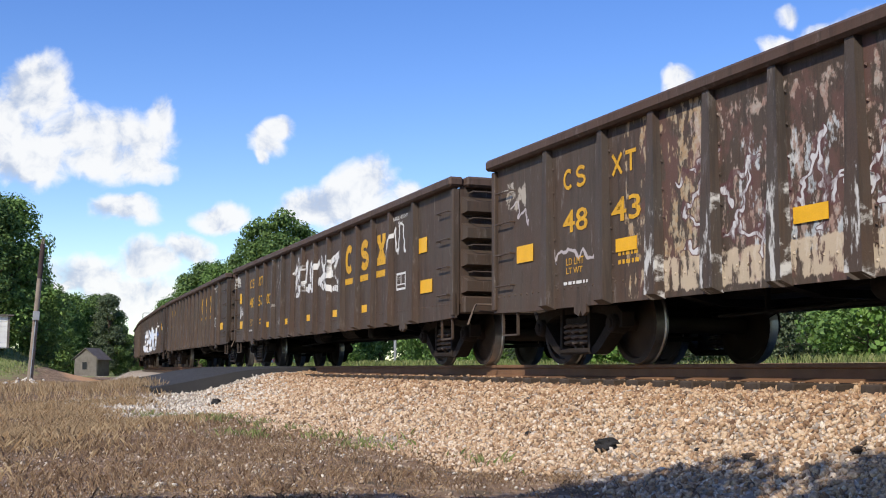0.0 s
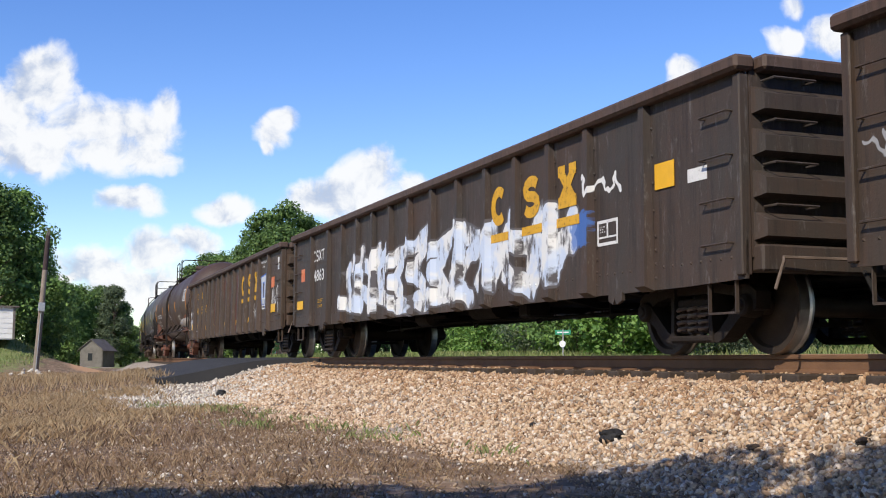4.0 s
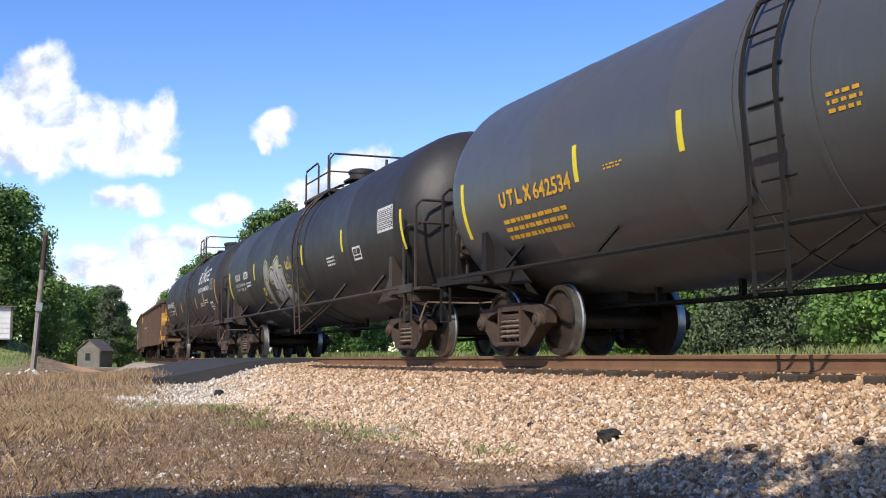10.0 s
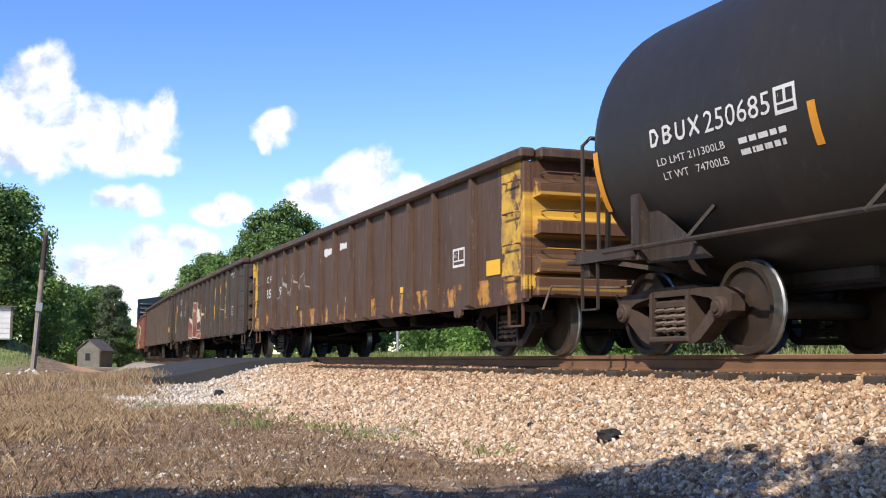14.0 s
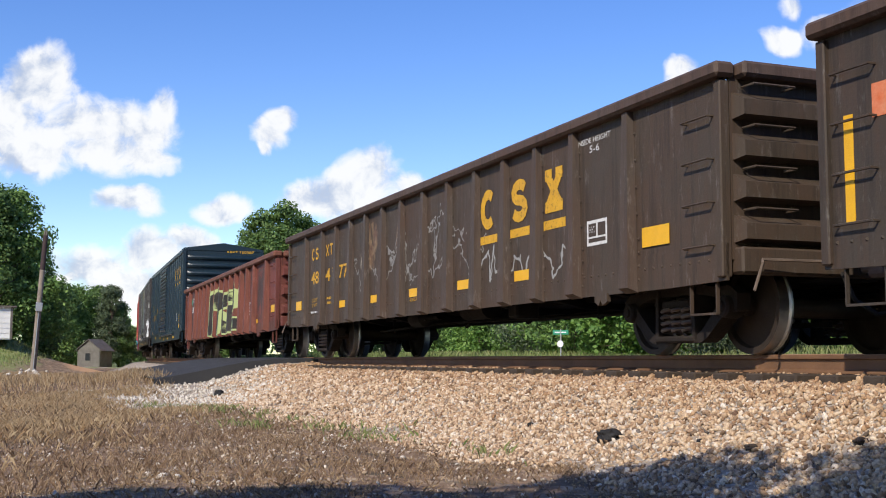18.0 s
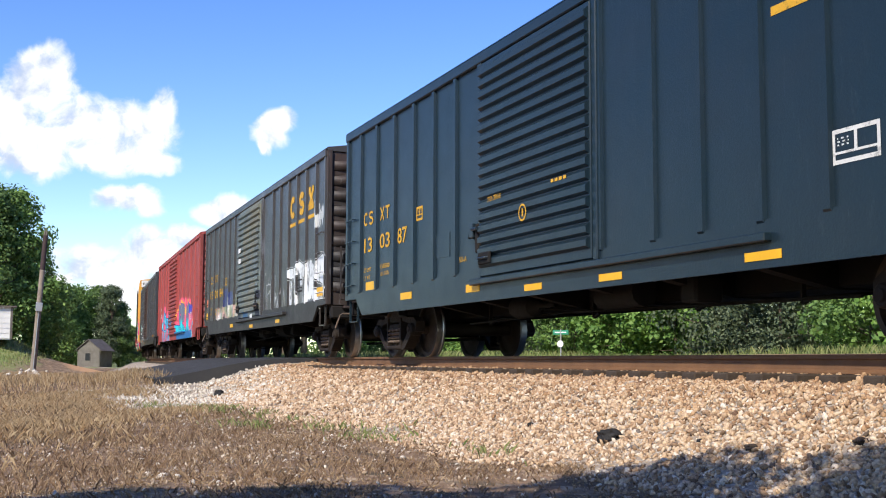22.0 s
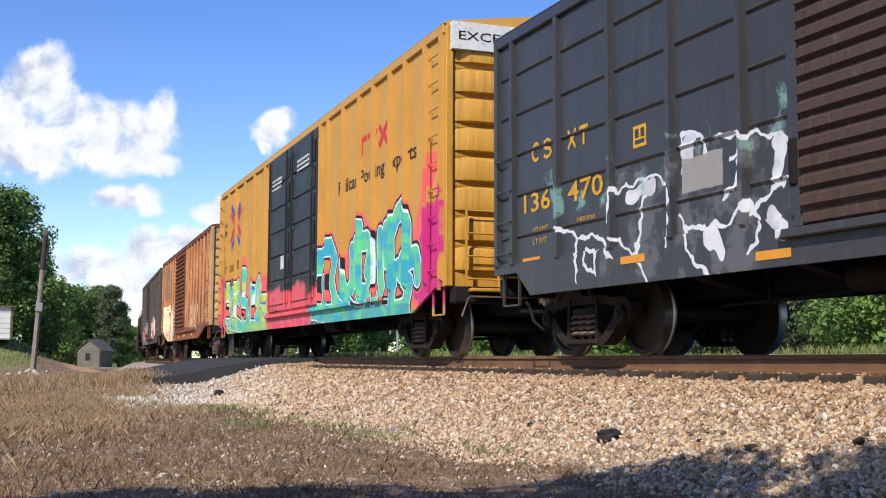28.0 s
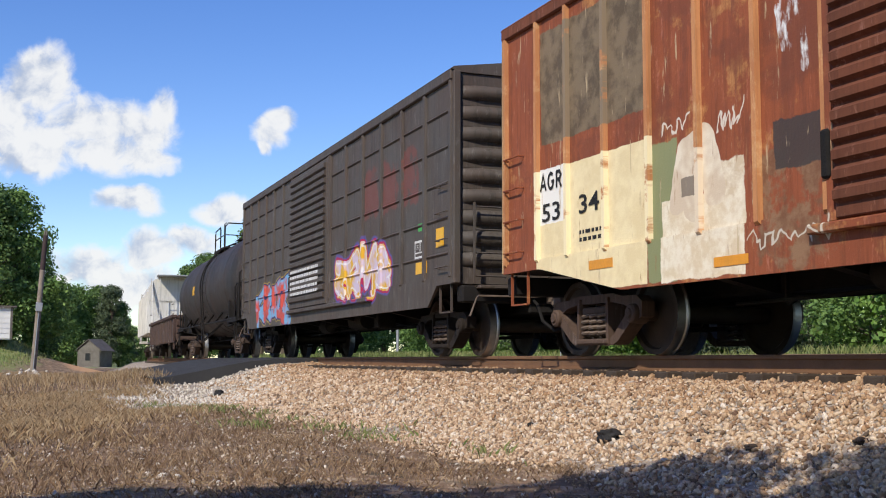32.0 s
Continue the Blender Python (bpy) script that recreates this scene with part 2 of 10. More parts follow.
    def tube(self, pts, r, n=6, mi=0, caps=True):
        pts = [Vector(p) for p in pts]
        rings = []
        for i, p in enumerate(pts):
            d = (pts[min(i + 1, len(pts) - 1)] - pts[max(i - 1, 0)]).normalized()
            u = Vector((0, 0, 1)) if abs(d.z) < 0.9 else Vector((1, 0, 0))
            a = d.cross(u).normalized()
            b = d.cross(a)
            rr = r[i] if isinstance(r, (list, tuple)) else r
            rings.append([p + rr * (math.cos(2 * math.pi * k / n) * a + math.sin(2 * math.pi * k / n) * b) for k in range(n)])
        vs = [v for ring in rings for v in ring]
        fs = [(i * n + k, i * n + (k + 1) % n, (i + 1) * n + (k + 1) % n, (i + 1) * n + k) for i in range(len(pts) - 1) for k in range(n)]
        if caps:
            fs += [tuple(range(n))[::-1], tuple(range((len(pts) - 1) * n, len(pts) * n))]
        return self.add(vs, fs, mi)

    def lathe(self, prof, axis, at=(0, 0, 0), n=24, mi=0):
        """Turns (distance along axis, radius) points about an axis through a place. mi may be a list, one for each step."""
        vs = []
        for a, r in prof:
            for k in range(n):
                c, s = r * math.cos(2 * math.pi * k / n), r * math.sin(2 * math.pi * k / n)
                p = {"x": (a, c, s), "y": (c, a, s), "z": (c, s, a)}[axis]
                vs.append((p[0] + at[0], p[1] + at[1], p[2] + at[2]))
        self.add(vs, [(i * n + k, i * n + (k + 1) % n, (i + 1) * n + (k + 1) % n, (i + 1) * n + k) for i in range(len(prof) - 1) for k in range(n)])
        if isinstance(mi, (list, tuple)):
            self.m[-(len(prof) - 1) * n:] = [mi[i] for i in range(len(prof) - 1) for k in range(n)]
        return self

    def mesh(self, name, mats, smooth=False):
        me = bpy.data.meshes.new(name)
        me.from_pydata(self.v, [], self.f)
        for m in (mats if isinstance(mats, (list, tuple)) else [mats]):
            me.materials.append(m)
        if any(self.m):
            me.polygons.foreach_set("material_index", self.m)
        bm = bmesh.new()
        bm.from_mesh(me)
        bmesh.ops.recalc_face_normals(bm, faces=bm.faces)
        bm.to_mesh(me)
        bm.free()
        if smooth:
            me.polygons.foreach_set("use_smooth", [True] * len(me.polygons))
            me.set_sharp_from_angle(angle=radians(38))
        return me


CACHE = {}


def part(name, mb, mat, parent, label="", smooth=False, at=None, key=None):
    """One mesh object under a thing or a part. mb may be a builder function when a key lets alike parts share the mesh."""
    if key is not None:
        k = (key, mat.name if not isinstance(mat, (list, tuple)) else tuple(m.name for m in mat))
        if k not in CACHE:
            CACHE[k] = (mb() if callable(mb) else mb).mesh(name, mat, smooth)
        me = CACHE[k]
    else:
        me = mb.mesh(name, mat, smooth)
    ob = new(name, me)
    ob.parent = parent
    if at is not None:
        ob.matrix_basis = at if isinstance(at, Matrix) else Matrix.Translation(at)
    if label:
        tagged(ob, label)
    return ob


def thing(name, label, category, group="", kind="", at=None):
    ob = new(name)
    ob.empty_display_size = 0.2
    if at is not None:
        ob.matrix_basis = at
    return tagged(ob, label, category, group, kind)


def solid(name, mb, mat, label, category, group="", kind="", at=None, smooth=False):
    ob = new(name, mb.mesh(name, mat, smooth))
    if at is not None:
        ob.matrix_basis = at
    return tagged(ob, label, category, group, kind)


# ---------------------------------------------------------------- ground, ballast, rails, crossing
def smooth01(a, b, x):
    t = np.clip((x - a) / (b - a), 0, 1)
    return t * t * (3 - 2 * t)


def ground_z(x, y):
    """Height of the ground sheet."""
    x, y = np.asarray(x, float), np.asarray(y, float)
    s, w = track_w(np.clip(x, -420, 320), np.clip(y, -300, 600))
    top = ZR - 0.20 - 0.07 * smooth01(0.95, 1.35, w)
    cross = np.exp(-((s + 30.5) / 5.8) ** 6)
    near_z = -0.84 + 0.05 * np.sin(x * 0.9 + y * 1.3) * smooth01(3.6, 4.6, w)
    zn = top + (near_z - top) * smooth01(1.55, 3.5, w)
    zf = top + (0.10 - top) * smooth01(1.7, 3.2, -w) + 0.012 * np.clip(-w - 4, 0, 60)
    z = np.where(w >= 0, zn, zf)
    road = np.where(w > 0, ZR - 0.03 - 0.55 * smooth01(1.4, 5.5, w) - 0.25 * smooth01(5, 14, w), ZR - 0.03 - 0.02 * smooth01(1.4, 6, -w))
    z = z * (1 - cross) + road * cross
    # grassy bank on the left
    z = z + 2.5 * np.exp(-((x + 72) / np.where(x > -72, 7.0, 16.0)) ** 2 - ((y - 0.6) / 4.3) ** 2)
    far = np.hypot(x, y)
    return z + 1.5 * smooth01(120, 600, far)



def np_mesh(name, V, F, mats, smooth=False):
    """Mesh from arrays of points and faces of one size."""
    me = bpy.data.meshes.new(name)
    F = np.asarray(F, np.int32)
    me.vertices.add(len(V))
    me.vertices.foreach_set("co", np.asarray(V, np.float32).ravel())
    k = F.shape[1]
    me.loops.add(F.size)
    me.loops.foreach_set("vertex_index", F.ravel())
    me.polygons.add(len(F))
    me.polygons.foreach_set("loop_start", np.arange(0, F.size, k, dtype=np.int32))
    me.update(calc_edges=True)
    if smooth:
        me.polygons.foreach_set("use_smooth", np.ones(len(F), bool))
    for m in (mats if isinstance(mats, (list, tuple)) else [mats]):
        me.materials.append(m)
    return me


def ground_material():
    m = bpy.data.materials.new("grass_and_dirt")
    m.use_nodes = True
    nt = m.node_tree
    N, L = nt.nodes.new, nt.links.new
    b = nt.nodes["Principled BSDF"]
    tc = N("ShaderNodeTexCoord").outputs["Object"]

    def noise_tex(sc, detail=6):
        n = N("ShaderNodeTexNoise")
        n.inputs["Scale"].default_value, n.inputs["Detail"].default_value = sc, detail
        L(tc, n.inputs[0])
        return n.outputs[0]

    def ramp(v, lo, hi):
        r = N("ShaderNodeMapRange")
        r.inputs[1].default_value, r.inputs[2].default_value = lo, hi
        L(v, r.inputs[0])
        return r.outputs[0]

    def mix(fac, a, c):
        x = N("ShaderNodeMix")
        x.data_type = "RGBA"
        for sock, v in ((x.inputs[0], fac), (x.inputs[6], a), (x.inputs[7], c)):
            if isinstance(v, tuple):
                sock.default_value = (*v, 1)
            else:
                L(v, sock)
        return x.outputs[2]

    def zone(name):
        at = N("ShaderNodeAttribute")
        at.attribute_name = name
        ad = N("ShaderNodeMath")
        ad.operation = "MULTIPLY_ADD"
        L(noise_tex(2.2), ad.inputs[0])
        ad.inputs[1].default_value = 0.9
        L(at.outputs["Fac"], ad.inputs[2])
        return ramp(ad.outputs[0], 0.8, 1.1)

    blot, fine = noise_tex(1.3), noise_tex(22)
    dry = mix(ramp(blot, 0.35, 0.65), (0.29, 0.185, 0.11), (0.20, 0.125, 0.073))
    dry = mix(ramp(fine, 0.45, 0.7), dry, (0.12, 0.078, 0.045))
    dry = mix(ramp(noise_tex(5.0, 8), 0.54, 0.66), dry, (0.42, 0.31, 0.20))
    dry = mix(ramp(noise_tex(2.6, 7), 0.55, 0.68), dry, (0.095, 0.07, 0.04))
    grn = mix(ramp(blot, 0.35, 0.65), (0.17, 0.22, 0.055), (0.25, 0.26, 0.09))
    grn = mix(ramp(fine, 0.45, 0.75), grn, (0.09, 0.13, 0.03))
    vor = N("ShaderNodeTexVoronoi")
    vor.inputs["Scale"].default_value = 18
    L(tc, vor.inputs[0])
    grav = mix(ramp(vor.outputs["Distance"], 0.1, 0.5), (0.58, 0.50, 0.41), (0.30, 0.24, 0.18))
    col = mix(zone("green"), dry, grn)
    col = mix(zone("dirt"), col, (0.50, 0.29, 0.15))
    col = mix(zone("gravel"), col, grav)
    L(col, b.inputs["Base Color"])
    b.inputs["Roughness"].default_value = 0.95
    bp = N("ShaderNodeBump")
    bp.inputs["Strength"].default_value, bp.inputs["Distance"].default_value = 0.7, 0.03
    L(fine, bp.inputs["Height"])
    L(bp.outputs[0], b.inputs["Normal"])
    return m


M_GROUND = ground_material()


def make_ground():
    xs = np.unique(np.concatenate([np.linspace(-45, 6, 256), np.linspace(-130, -45, 90), np.linspace(6, 60, 40), np.linspace(60, 400, 20), np.linspace(-500, -130, 50), [-4000, -1500, -800, 800, 1600, 4000]]))
    ys = np.unique(np.concatenate([np.linspace(-3, 14, 110), np.linspace(14, 50, 60), np.linspace(-40, -3, 40), np.linspace(50, 250, 40), [-4000, -1500, -600, -200, -80, 400, 800, 1600, 4000]]))
    X, Y = np.meshgrid(xs, ys)
    V = np.stack([X.ravel(), Y.ravel(), ground_z(X, Y).ravel()], 1)
    nx = len(xs)
    j, i = np.meshgrid(np.arange(len(ys) - 1), np.arange(nx - 1), indexing="ij")
    a = (j * nx + i).ravel()
    me = np_mesh("ground", V, np.stack([a, a + 1, a + nx + 1, a + nx], 1), M_GROUND, True)
    s, w = track_w(np.clip(V[:, 0], -420, 320), np.clip(V[:, 1], -300, 600))
    bank = np.exp(-((V[:, 0] + 74) / 13) ** 2 - ((V[:, 1] - 0.6) / 3.6) ** 2)
    zones = {"green": np.clip(smooth01(3.0, 4.5, -w) + 1.3 * bank + smooth01(90, 140, np.hypot(V[:, 0], V[:, 1])), 0, 1) * 1.0,
             "gravel": np.maximum.reduce([smooth01(3.9, 3.0, w) * smooth01(-4.0, -3.0, w), np.exp(-((s + 24.3) / 1.6) ** 2) * smooth01(7, 5.5, w) * smooth01(0, 1, w),
                                          0.8 * np.exp(-((V[:, 1] - 27 - 0.22 * (V[:, 0] + 60)) / 1.1) ** 2) * smooth01(-52, -58, V[:, 0])]),
             "dirt": np.exp(-((w + 8.4) / 1.5) ** 4) * smooth01(-40, -30, V[:, 0]) + np.exp(-((V[:, 0] + 69) / 4) ** 2 - ((V[:, 1] - 6.6) / 1.5) ** 2)}
    for k, v in zones.items():
        at = me.attributes.new(k, "FLOAT", "POINT")
        at.data.foreach_set("value", v.astype(np.float32))
    return tagged(new("ground", me), "dry grassy ground beside the railway", "ground", kind="structure")


make_ground()


def strip(name, prof, s0, s1, step, mat, closed=True):
    """Sweeps a (w, z) outline along the track."""
    ss = np.arange(s0, s1 + 1e-6, step)
    mb = Mb()
    n = len(prof)
    for s in ss:
        for w, z in prof:
            x, y, _ = on_track(s, w)
            mb.v.append((float(x), float(y), ZR + z))
    for i in range(len(ss) - 1):
        for k in range(n if closed else n - 1):
            mb.f.append((i * n + k, i * n + (k + 1) % n, (i + 1) * n + (k + 1) % n, (i + 1) * n + k))
    mb.m = [0] * len(mb.f)
    return mb


def make_rails():
    track = thing("railway_track", "rusty steel rails on dark creosoted wooden ties", "railway track", kind="structure")
    for side in (1, -1):
        c = side * 0.7525
        prof = [(c - 0.07, -0.17), (c + 0.07, -0.17), (c + 0.07, -0.158), (c + 0.012, -0.135), (c + 0.009, -0.05), (c + 0.036, -0.038), (c + 0.036, -0.008),
                (c + 0.028, 0), (c - 0.028, 0), (c - 0.036, -0.008), (c - 0.036, -0.038), (c - 0.009, -0.05), (c - 0.012, -0.135), (c - 0.07, -0.158)]
        mb = strip("rail", prof, -220, 60, 1.0, M_RAIL)
        n = len(prof)
        mb.m = [1 if k % n == 7 else 0 for k in range(len(mb.f))]
        part("rail", mb, [M_RAIL, M_SHINE], track, "rusty rail with a polished running surface")
    s = -70.0
    while s < 12:
        x, y, t = on_track(s)
        part("tie", lambda: Mb().cbox(-0.115, 0.115, -1.3, 1.3, -0.34, -0.172, 0.012), M_TIE, track, key="tie",
             at=pose(float(x), float(y), ZR, 0, 0, math.degrees(t) + random.uniform(-0.8, 0.8)))
        s += 0.5 + random.uniform(-0.02, 0.02)


make_rails()


# ---------------------------------------------------------------- level crossing, stones, grass
def make_road():
    ws = np.concatenate([np.linspace(-30, -2, 15), np.linspace(-1.6, 4.4, 31)])
    ss = np.linspace(-36.2, -25.2, 12)
    V, n = [], len(ss)
    for w in ws:
        for s in ss:
            x, y, _ = on_track(s, w)
            edge = min(abs(s + 36.2), abs(s + 25.2))
            z = ZR - 0.012 - (0.55 * float(smooth01(1.4, 5.5, w)) + 0.25 * float(smooth01(5, 14, w)) if w > 0 else 0.03 * float(smooth01(1.4, 6, -w)))
            V.append((float(x), float(y), z + 0.012 * min(edge, 2) - 0.02 + 0.006 * math.sin(3.1 * w + s)))
    m = len(V)
    V += [(x, y, z - 0.35) for x, y, z in V]
    F = []
    for i in range(len(ws) - 1):
        for k in range(n - 1):
            a = i * n + k
            F.append((a, a + 1, a + n + 1, a + n))
        for k in (0, n - 1):
            a = i * n + k
            F.append((a, a + n, a + n + m, a + m))
    mb = Mb()
    mb.add(V, F)
    road = solid("road", mb, M_ASPHALT, "worn grey asphalt road over the level crossing", "road", kind="structure", smooth=True)
    return road


make_road()


def stone_shapes(count=12):
    bm = bmesh.new()
    bmesh.ops.create_icosphere(bm, subdivisions=1, radius=1.0)
    V0 = np.array([v.co[:] for v in bm.verts])
    F0 = np.array([[v.index for v in f.verts] for f in bm.faces])
    bm.free()
    rng = np.random.default_rng(5)
    shapes = []
    for _ in range(count):
        V = V0 * rng.uniform(0.62, 1.15, (len(V0), 1)) * np.array([1.1, rng.uniform(0.6, 0.9), rng.uniform(0.36, 0.66)])
        shapes.append(V)
    return shapes, F0


SHAPES, STONE_F = stone_shapes()


def scatter_stones(name, P, size, mat, label, seed=1):
    """Many loose stones as one object."""
    rng = np.random.default_rng(seed)
    n = len(P)
    q = rng.normal(size=(n, 4))
    q /= np.linalg.norm(q, axis=1, keepdims=True)
    a, b, c, d = q.T
    R = np.stack([np.stack([1 - 2 * (c * c + d * d), 2 * (b * c - a * d), 2 * (b * d + a * c)], 1),
                  np.stack([2 * (b * c + a * d), 1 - 2 * (b * b + d * d), 2 * (c * d - a * b)], 1),
                  np.stack([2 * (b * d - a * c), 2 * (c * d + a * b), 1 - 2 * (b * b + c * c)], 1)], 1)
    S = np.stack(SHAPES)[rng.integers(0, len(SHAPES), n)]
    V = np.einsum("nij,nkj->nki", R, S) * np.asarray(size)[:, None, None] + P[:, None, :]
    F = STONE_F[None] + (np.arange(n) * len(SHAPES[0]))[:, None, None]
    return tagged(new(name, np_mesh(name, V.reshape(-1, 3), F.reshape(-1, 3), mat)), label, "stones", kind="stuff")


def stone_material(name, tones):
    m = bpy.data.materials.new(name)
    m.use_nodes = True
    nt = m.node_tree
    N, L = nt.nodes.new, nt.links.new
    b = nt.nodes["Principled BSDF"]
    g = N("ShaderNodeNewGeometry")
    cr = N("ShaderNodeValToRGB")
    cr.color_ramp.interpolation = "LINEAR"
    el = cr.color_ramp.elements
    while len(el) < len(tones):
        el.new(0.5)
    for e, (pos, c) in zip(el, tones):
        e.position, e.color = pos, (*c, 1)
    L(g.outputs["Random Per Island"], cr.inputs[0])
    tc = N("ShaderNodeTexCoord")
    n = N("ShaderNodeTexNoise")
    n.inputs["Scale"].default_value, n.inputs["Detail"].default_value = 60, 5
    L(tc.outputs["Object"], n.inputs[0])
    mx = N("ShaderNodeMix")
    mx.data_type, mx.blend_type = "RGBA", "MULTIPLY"
    r = N("ShaderNodeMapRange")
    r.inputs[1].default_value, r.inputs[2].default_value, r.inputs[3].default_value, r.inputs[4].default_value = 0.3, 0.7, 0.62, 1.15
    L(n.outputs[0], r.inputs[0])
    mx.inputs[0].default_value = 1.0
    L(cr.outputs[0], mx.inputs[6])
    L(r.outputs[0], mx.inputs[7])
    L(mx.outputs[2], b.inputs["Base Color"])
    b.inputs["Roughness"].default_value = 0.9
    bp = N("ShaderNodeBump")
    bp.inputs["Strength"].default_value, bp.inputs["Distance"].default_value = 0.5, 0.01
    L(n.outputs[0], bp.inputs["Height"])
    L(bp.outputs[0], b.inputs["Normal"])
    return m


M_BALLAST = stone_material("ballast_stone", [(0.0, (0.16, 0.10, 0.06)), (0.14, (0.34, 0.21, 0.12)), (0.45, (0.53, 0.365, 0.225)), (0.8, (0.62, 0.465, 0.315)), (0.97, (0.72, 0.61, 0.49)), (1.0, (0.10, 0.08, 0.07))])
M_BALLAST_RUST = stone_material("rust_stained_ballast", [(0.0, (0.13, 0.07, 0.04)), (0.2, (0.31, 0.175, 0.09)), (0.6, (0.46, 0.285, 0.155)), (0.95, (0.56, 0.40, 0.25)), (1.0, (0.10, 0.07, 0.05))])
M_WHITESTONE = stone_material("pale_gravel", [(0.0, (0.42, 0.36, 0.30)), (0.3, (0.60, 0.53, 0.43)), (0.8, (0.74, 0.67, 0.57)), (1.0, (0.30, 0.26, 0.22))])
M_PEBBLE = stone_material("tan_pebble", [(0.0, (0.26, 0.18, 0.12)), (0.4, (0.42, 0.32, 0.23)), (0.85, (0.56, 0.47, 0.37)), (1.0, (0.70, 0.64, 0.56))])
M_COAL = surf("black_lump", (0.018, 0.017, 0.017), (0.04, 0.037, 0.035), 0.5, 12, 0.7, 0, 0.5)


def make_stones():
    rng = np.random.default_rng(11)

    def lay(n, s0, s1, w0, w1, sz0, sz1, lift=0.3, keep=None, power=1.0):
        s = s0 + (s1 - s0) * rng.random(n) ** power
        w = rng.uniform(w0, w1, n)
        if keep is not None:
            k = keep(s, w)
            s, w = s[k], w[k]
        x, y, _ = on_track(s, w)
        size = rng.uniform(sz0, sz1, len(s)) * rng.choice([0.6, 0.8, 1.0, 1.15, 1.45], len(s))
        return np.stack([x, y, ground_z(x, y) + size * lift], 1), size

    # shoulder and slope of the ballast
    fade = lambda s, w: rng.random(len(s)) < 1 - smooth01(2.9, 4.1, w - 0.35 * np.sin(s * 1.1) - 0.25 * np.sin(s * 2.7 + 1))
    P1, z1 = lay(40000, -2.5, -14, 0.95, 4.0, 0.016, 0.030, 0.35, fade)
    P2, z2 = lay(22000, -14, -27.5, 0.95, 4.0, 0.021, 0.037, 0.35, fade)
    P, z = np.concatenate([P1, P2]), np.concatenate([z1, z2])
    s, w = track_w(P[:, 0], P[:, 1])
    ok = ~((s < -24.9) & (w < 5))
    P, z, w = P[ok], z[ok], w[ok]
    stained = w + rng.normal(0, 0.4, len(w)) < 2.0
    scatter_stones("ballast", P[~stained], z[~stained], M_BALLAST, "pale tan crushed-stone ballast beside the rails")
    scatter_stones("ballast", P[stained], z[stained], M_BALLAST_RUST, "rust-stained orange ballast along the rail", 6)
    # pale gravel at the crossing and by the far verge
    P3, z3 = lay(10000, -25.3, -20.0, 1.8, 7.2, 0.016, 0.042, 0.4, lambda s, w: rng.random(len(s)) < smooth01(-19.6, -23.5, s) * smooth01(1.5, 3.2, w) * smooth01(7.5, 5, w))
    P4, z4 = lay(500, -62, -40, 5.5, 9.0, 0.06, 0.15, 0.4, lambda s, w: rng.random(len(s)) < np.exp(-((w - 7.2 - 0.3 * np.sin(s)) / 0.6) ** 2))
    scatter_stones("gravel", np.concatenate([P3, P4]), np.concatenate([z3, z4]), M_WHITESTONE, "whitish gravel at the edge of the road", 2)
    # pebbles in the dry grass
    P5, z5 = lay(7500, -3.5, -22, 3.2, 7.6, 0.006, 0.020, 0.5, None, 0.8)
    scatter_stones("pebbles", P5, z5, M_PEBBLE, "small whitish pebbles strewn in dry grass", 3)


make_stones()


def lump(name, x, y, r, mat, label, squash=0.6, seed=0):
    bm = bmesh.new()
    bmesh.ops.create_icosphere(bm, subdivisions=3, radius=1.0)
    for v in bm.verts:
        p = v.co * 1.7 + Vector((seed * 3.1, 0, 0))
        v.co *= 1 + 0.45 * noise.noise(p) + 0.15 * noise.noise(p * 3)
        v.co = Vector((v.co.x * r, v.co.y * r * 0.8, v.co.z * r * squash))
    me = bpy.data.meshes.new(name)
    bm.to_mesh(me)
    bm.free()
    me.materials.append(mat)
    ob = new(name, me)
    ob.matrix_basis = pose(x, y, float(ground_z(x, y)) + r * squash * 0.55, 0, 0, seed * 50)
    return tagged(ob, label, "rock")


def grass(name, n, xr, yr, h0, h1, mat, label, keep, seed, width=0.006, lean=0.5):
    rng = np.random.default_rng(seed)
    x, y = rng.uniform(*xr, n), rng.uniform(*yr, n)
    k = keep(x, y, rng)
    x, y = x[k], y[k]
    n = len(x)
    z = ground_z(x, y)
    h = rng.uniform(h0, h1, n)
    far = np.clip(np.hypot(x, y) / 12, 0.7, 4)
    wd = width * far * rng.uniform(0.7, 1.4, n)
    a, b = rng.uniform(0, 2 * np.pi, n), rng.uniform(0, 2 * np.pi, n)
    dx, dy = np.cos(a) * wd, np.sin(a) * wd
    lx, ly = np.cos(b) * h * lean * rng.random(n), np.sin(b) * h * lean * rng.random(n)
    V = np.stack([np.stack([x - dx, y - dy, z - 0.01], 1), np.stack([x + dx, y + dy, z - 0.01], 1),
                  np.stack([x + lx * 0.35 + dx * 0.7, y + ly * 0.35 + dy * 0.7, z + h * 0.6], 1), np.stack([x + lx, y + ly, z + h], 1)], 1)
    F = (np.arange(n) * 4)[:, None] + np.array([[0, 1, 2, 3]])
    return tagged(new(name, np_mesh(name, V.reshape(-1, 3), F, mat)), label, "grass", kind="stuff")


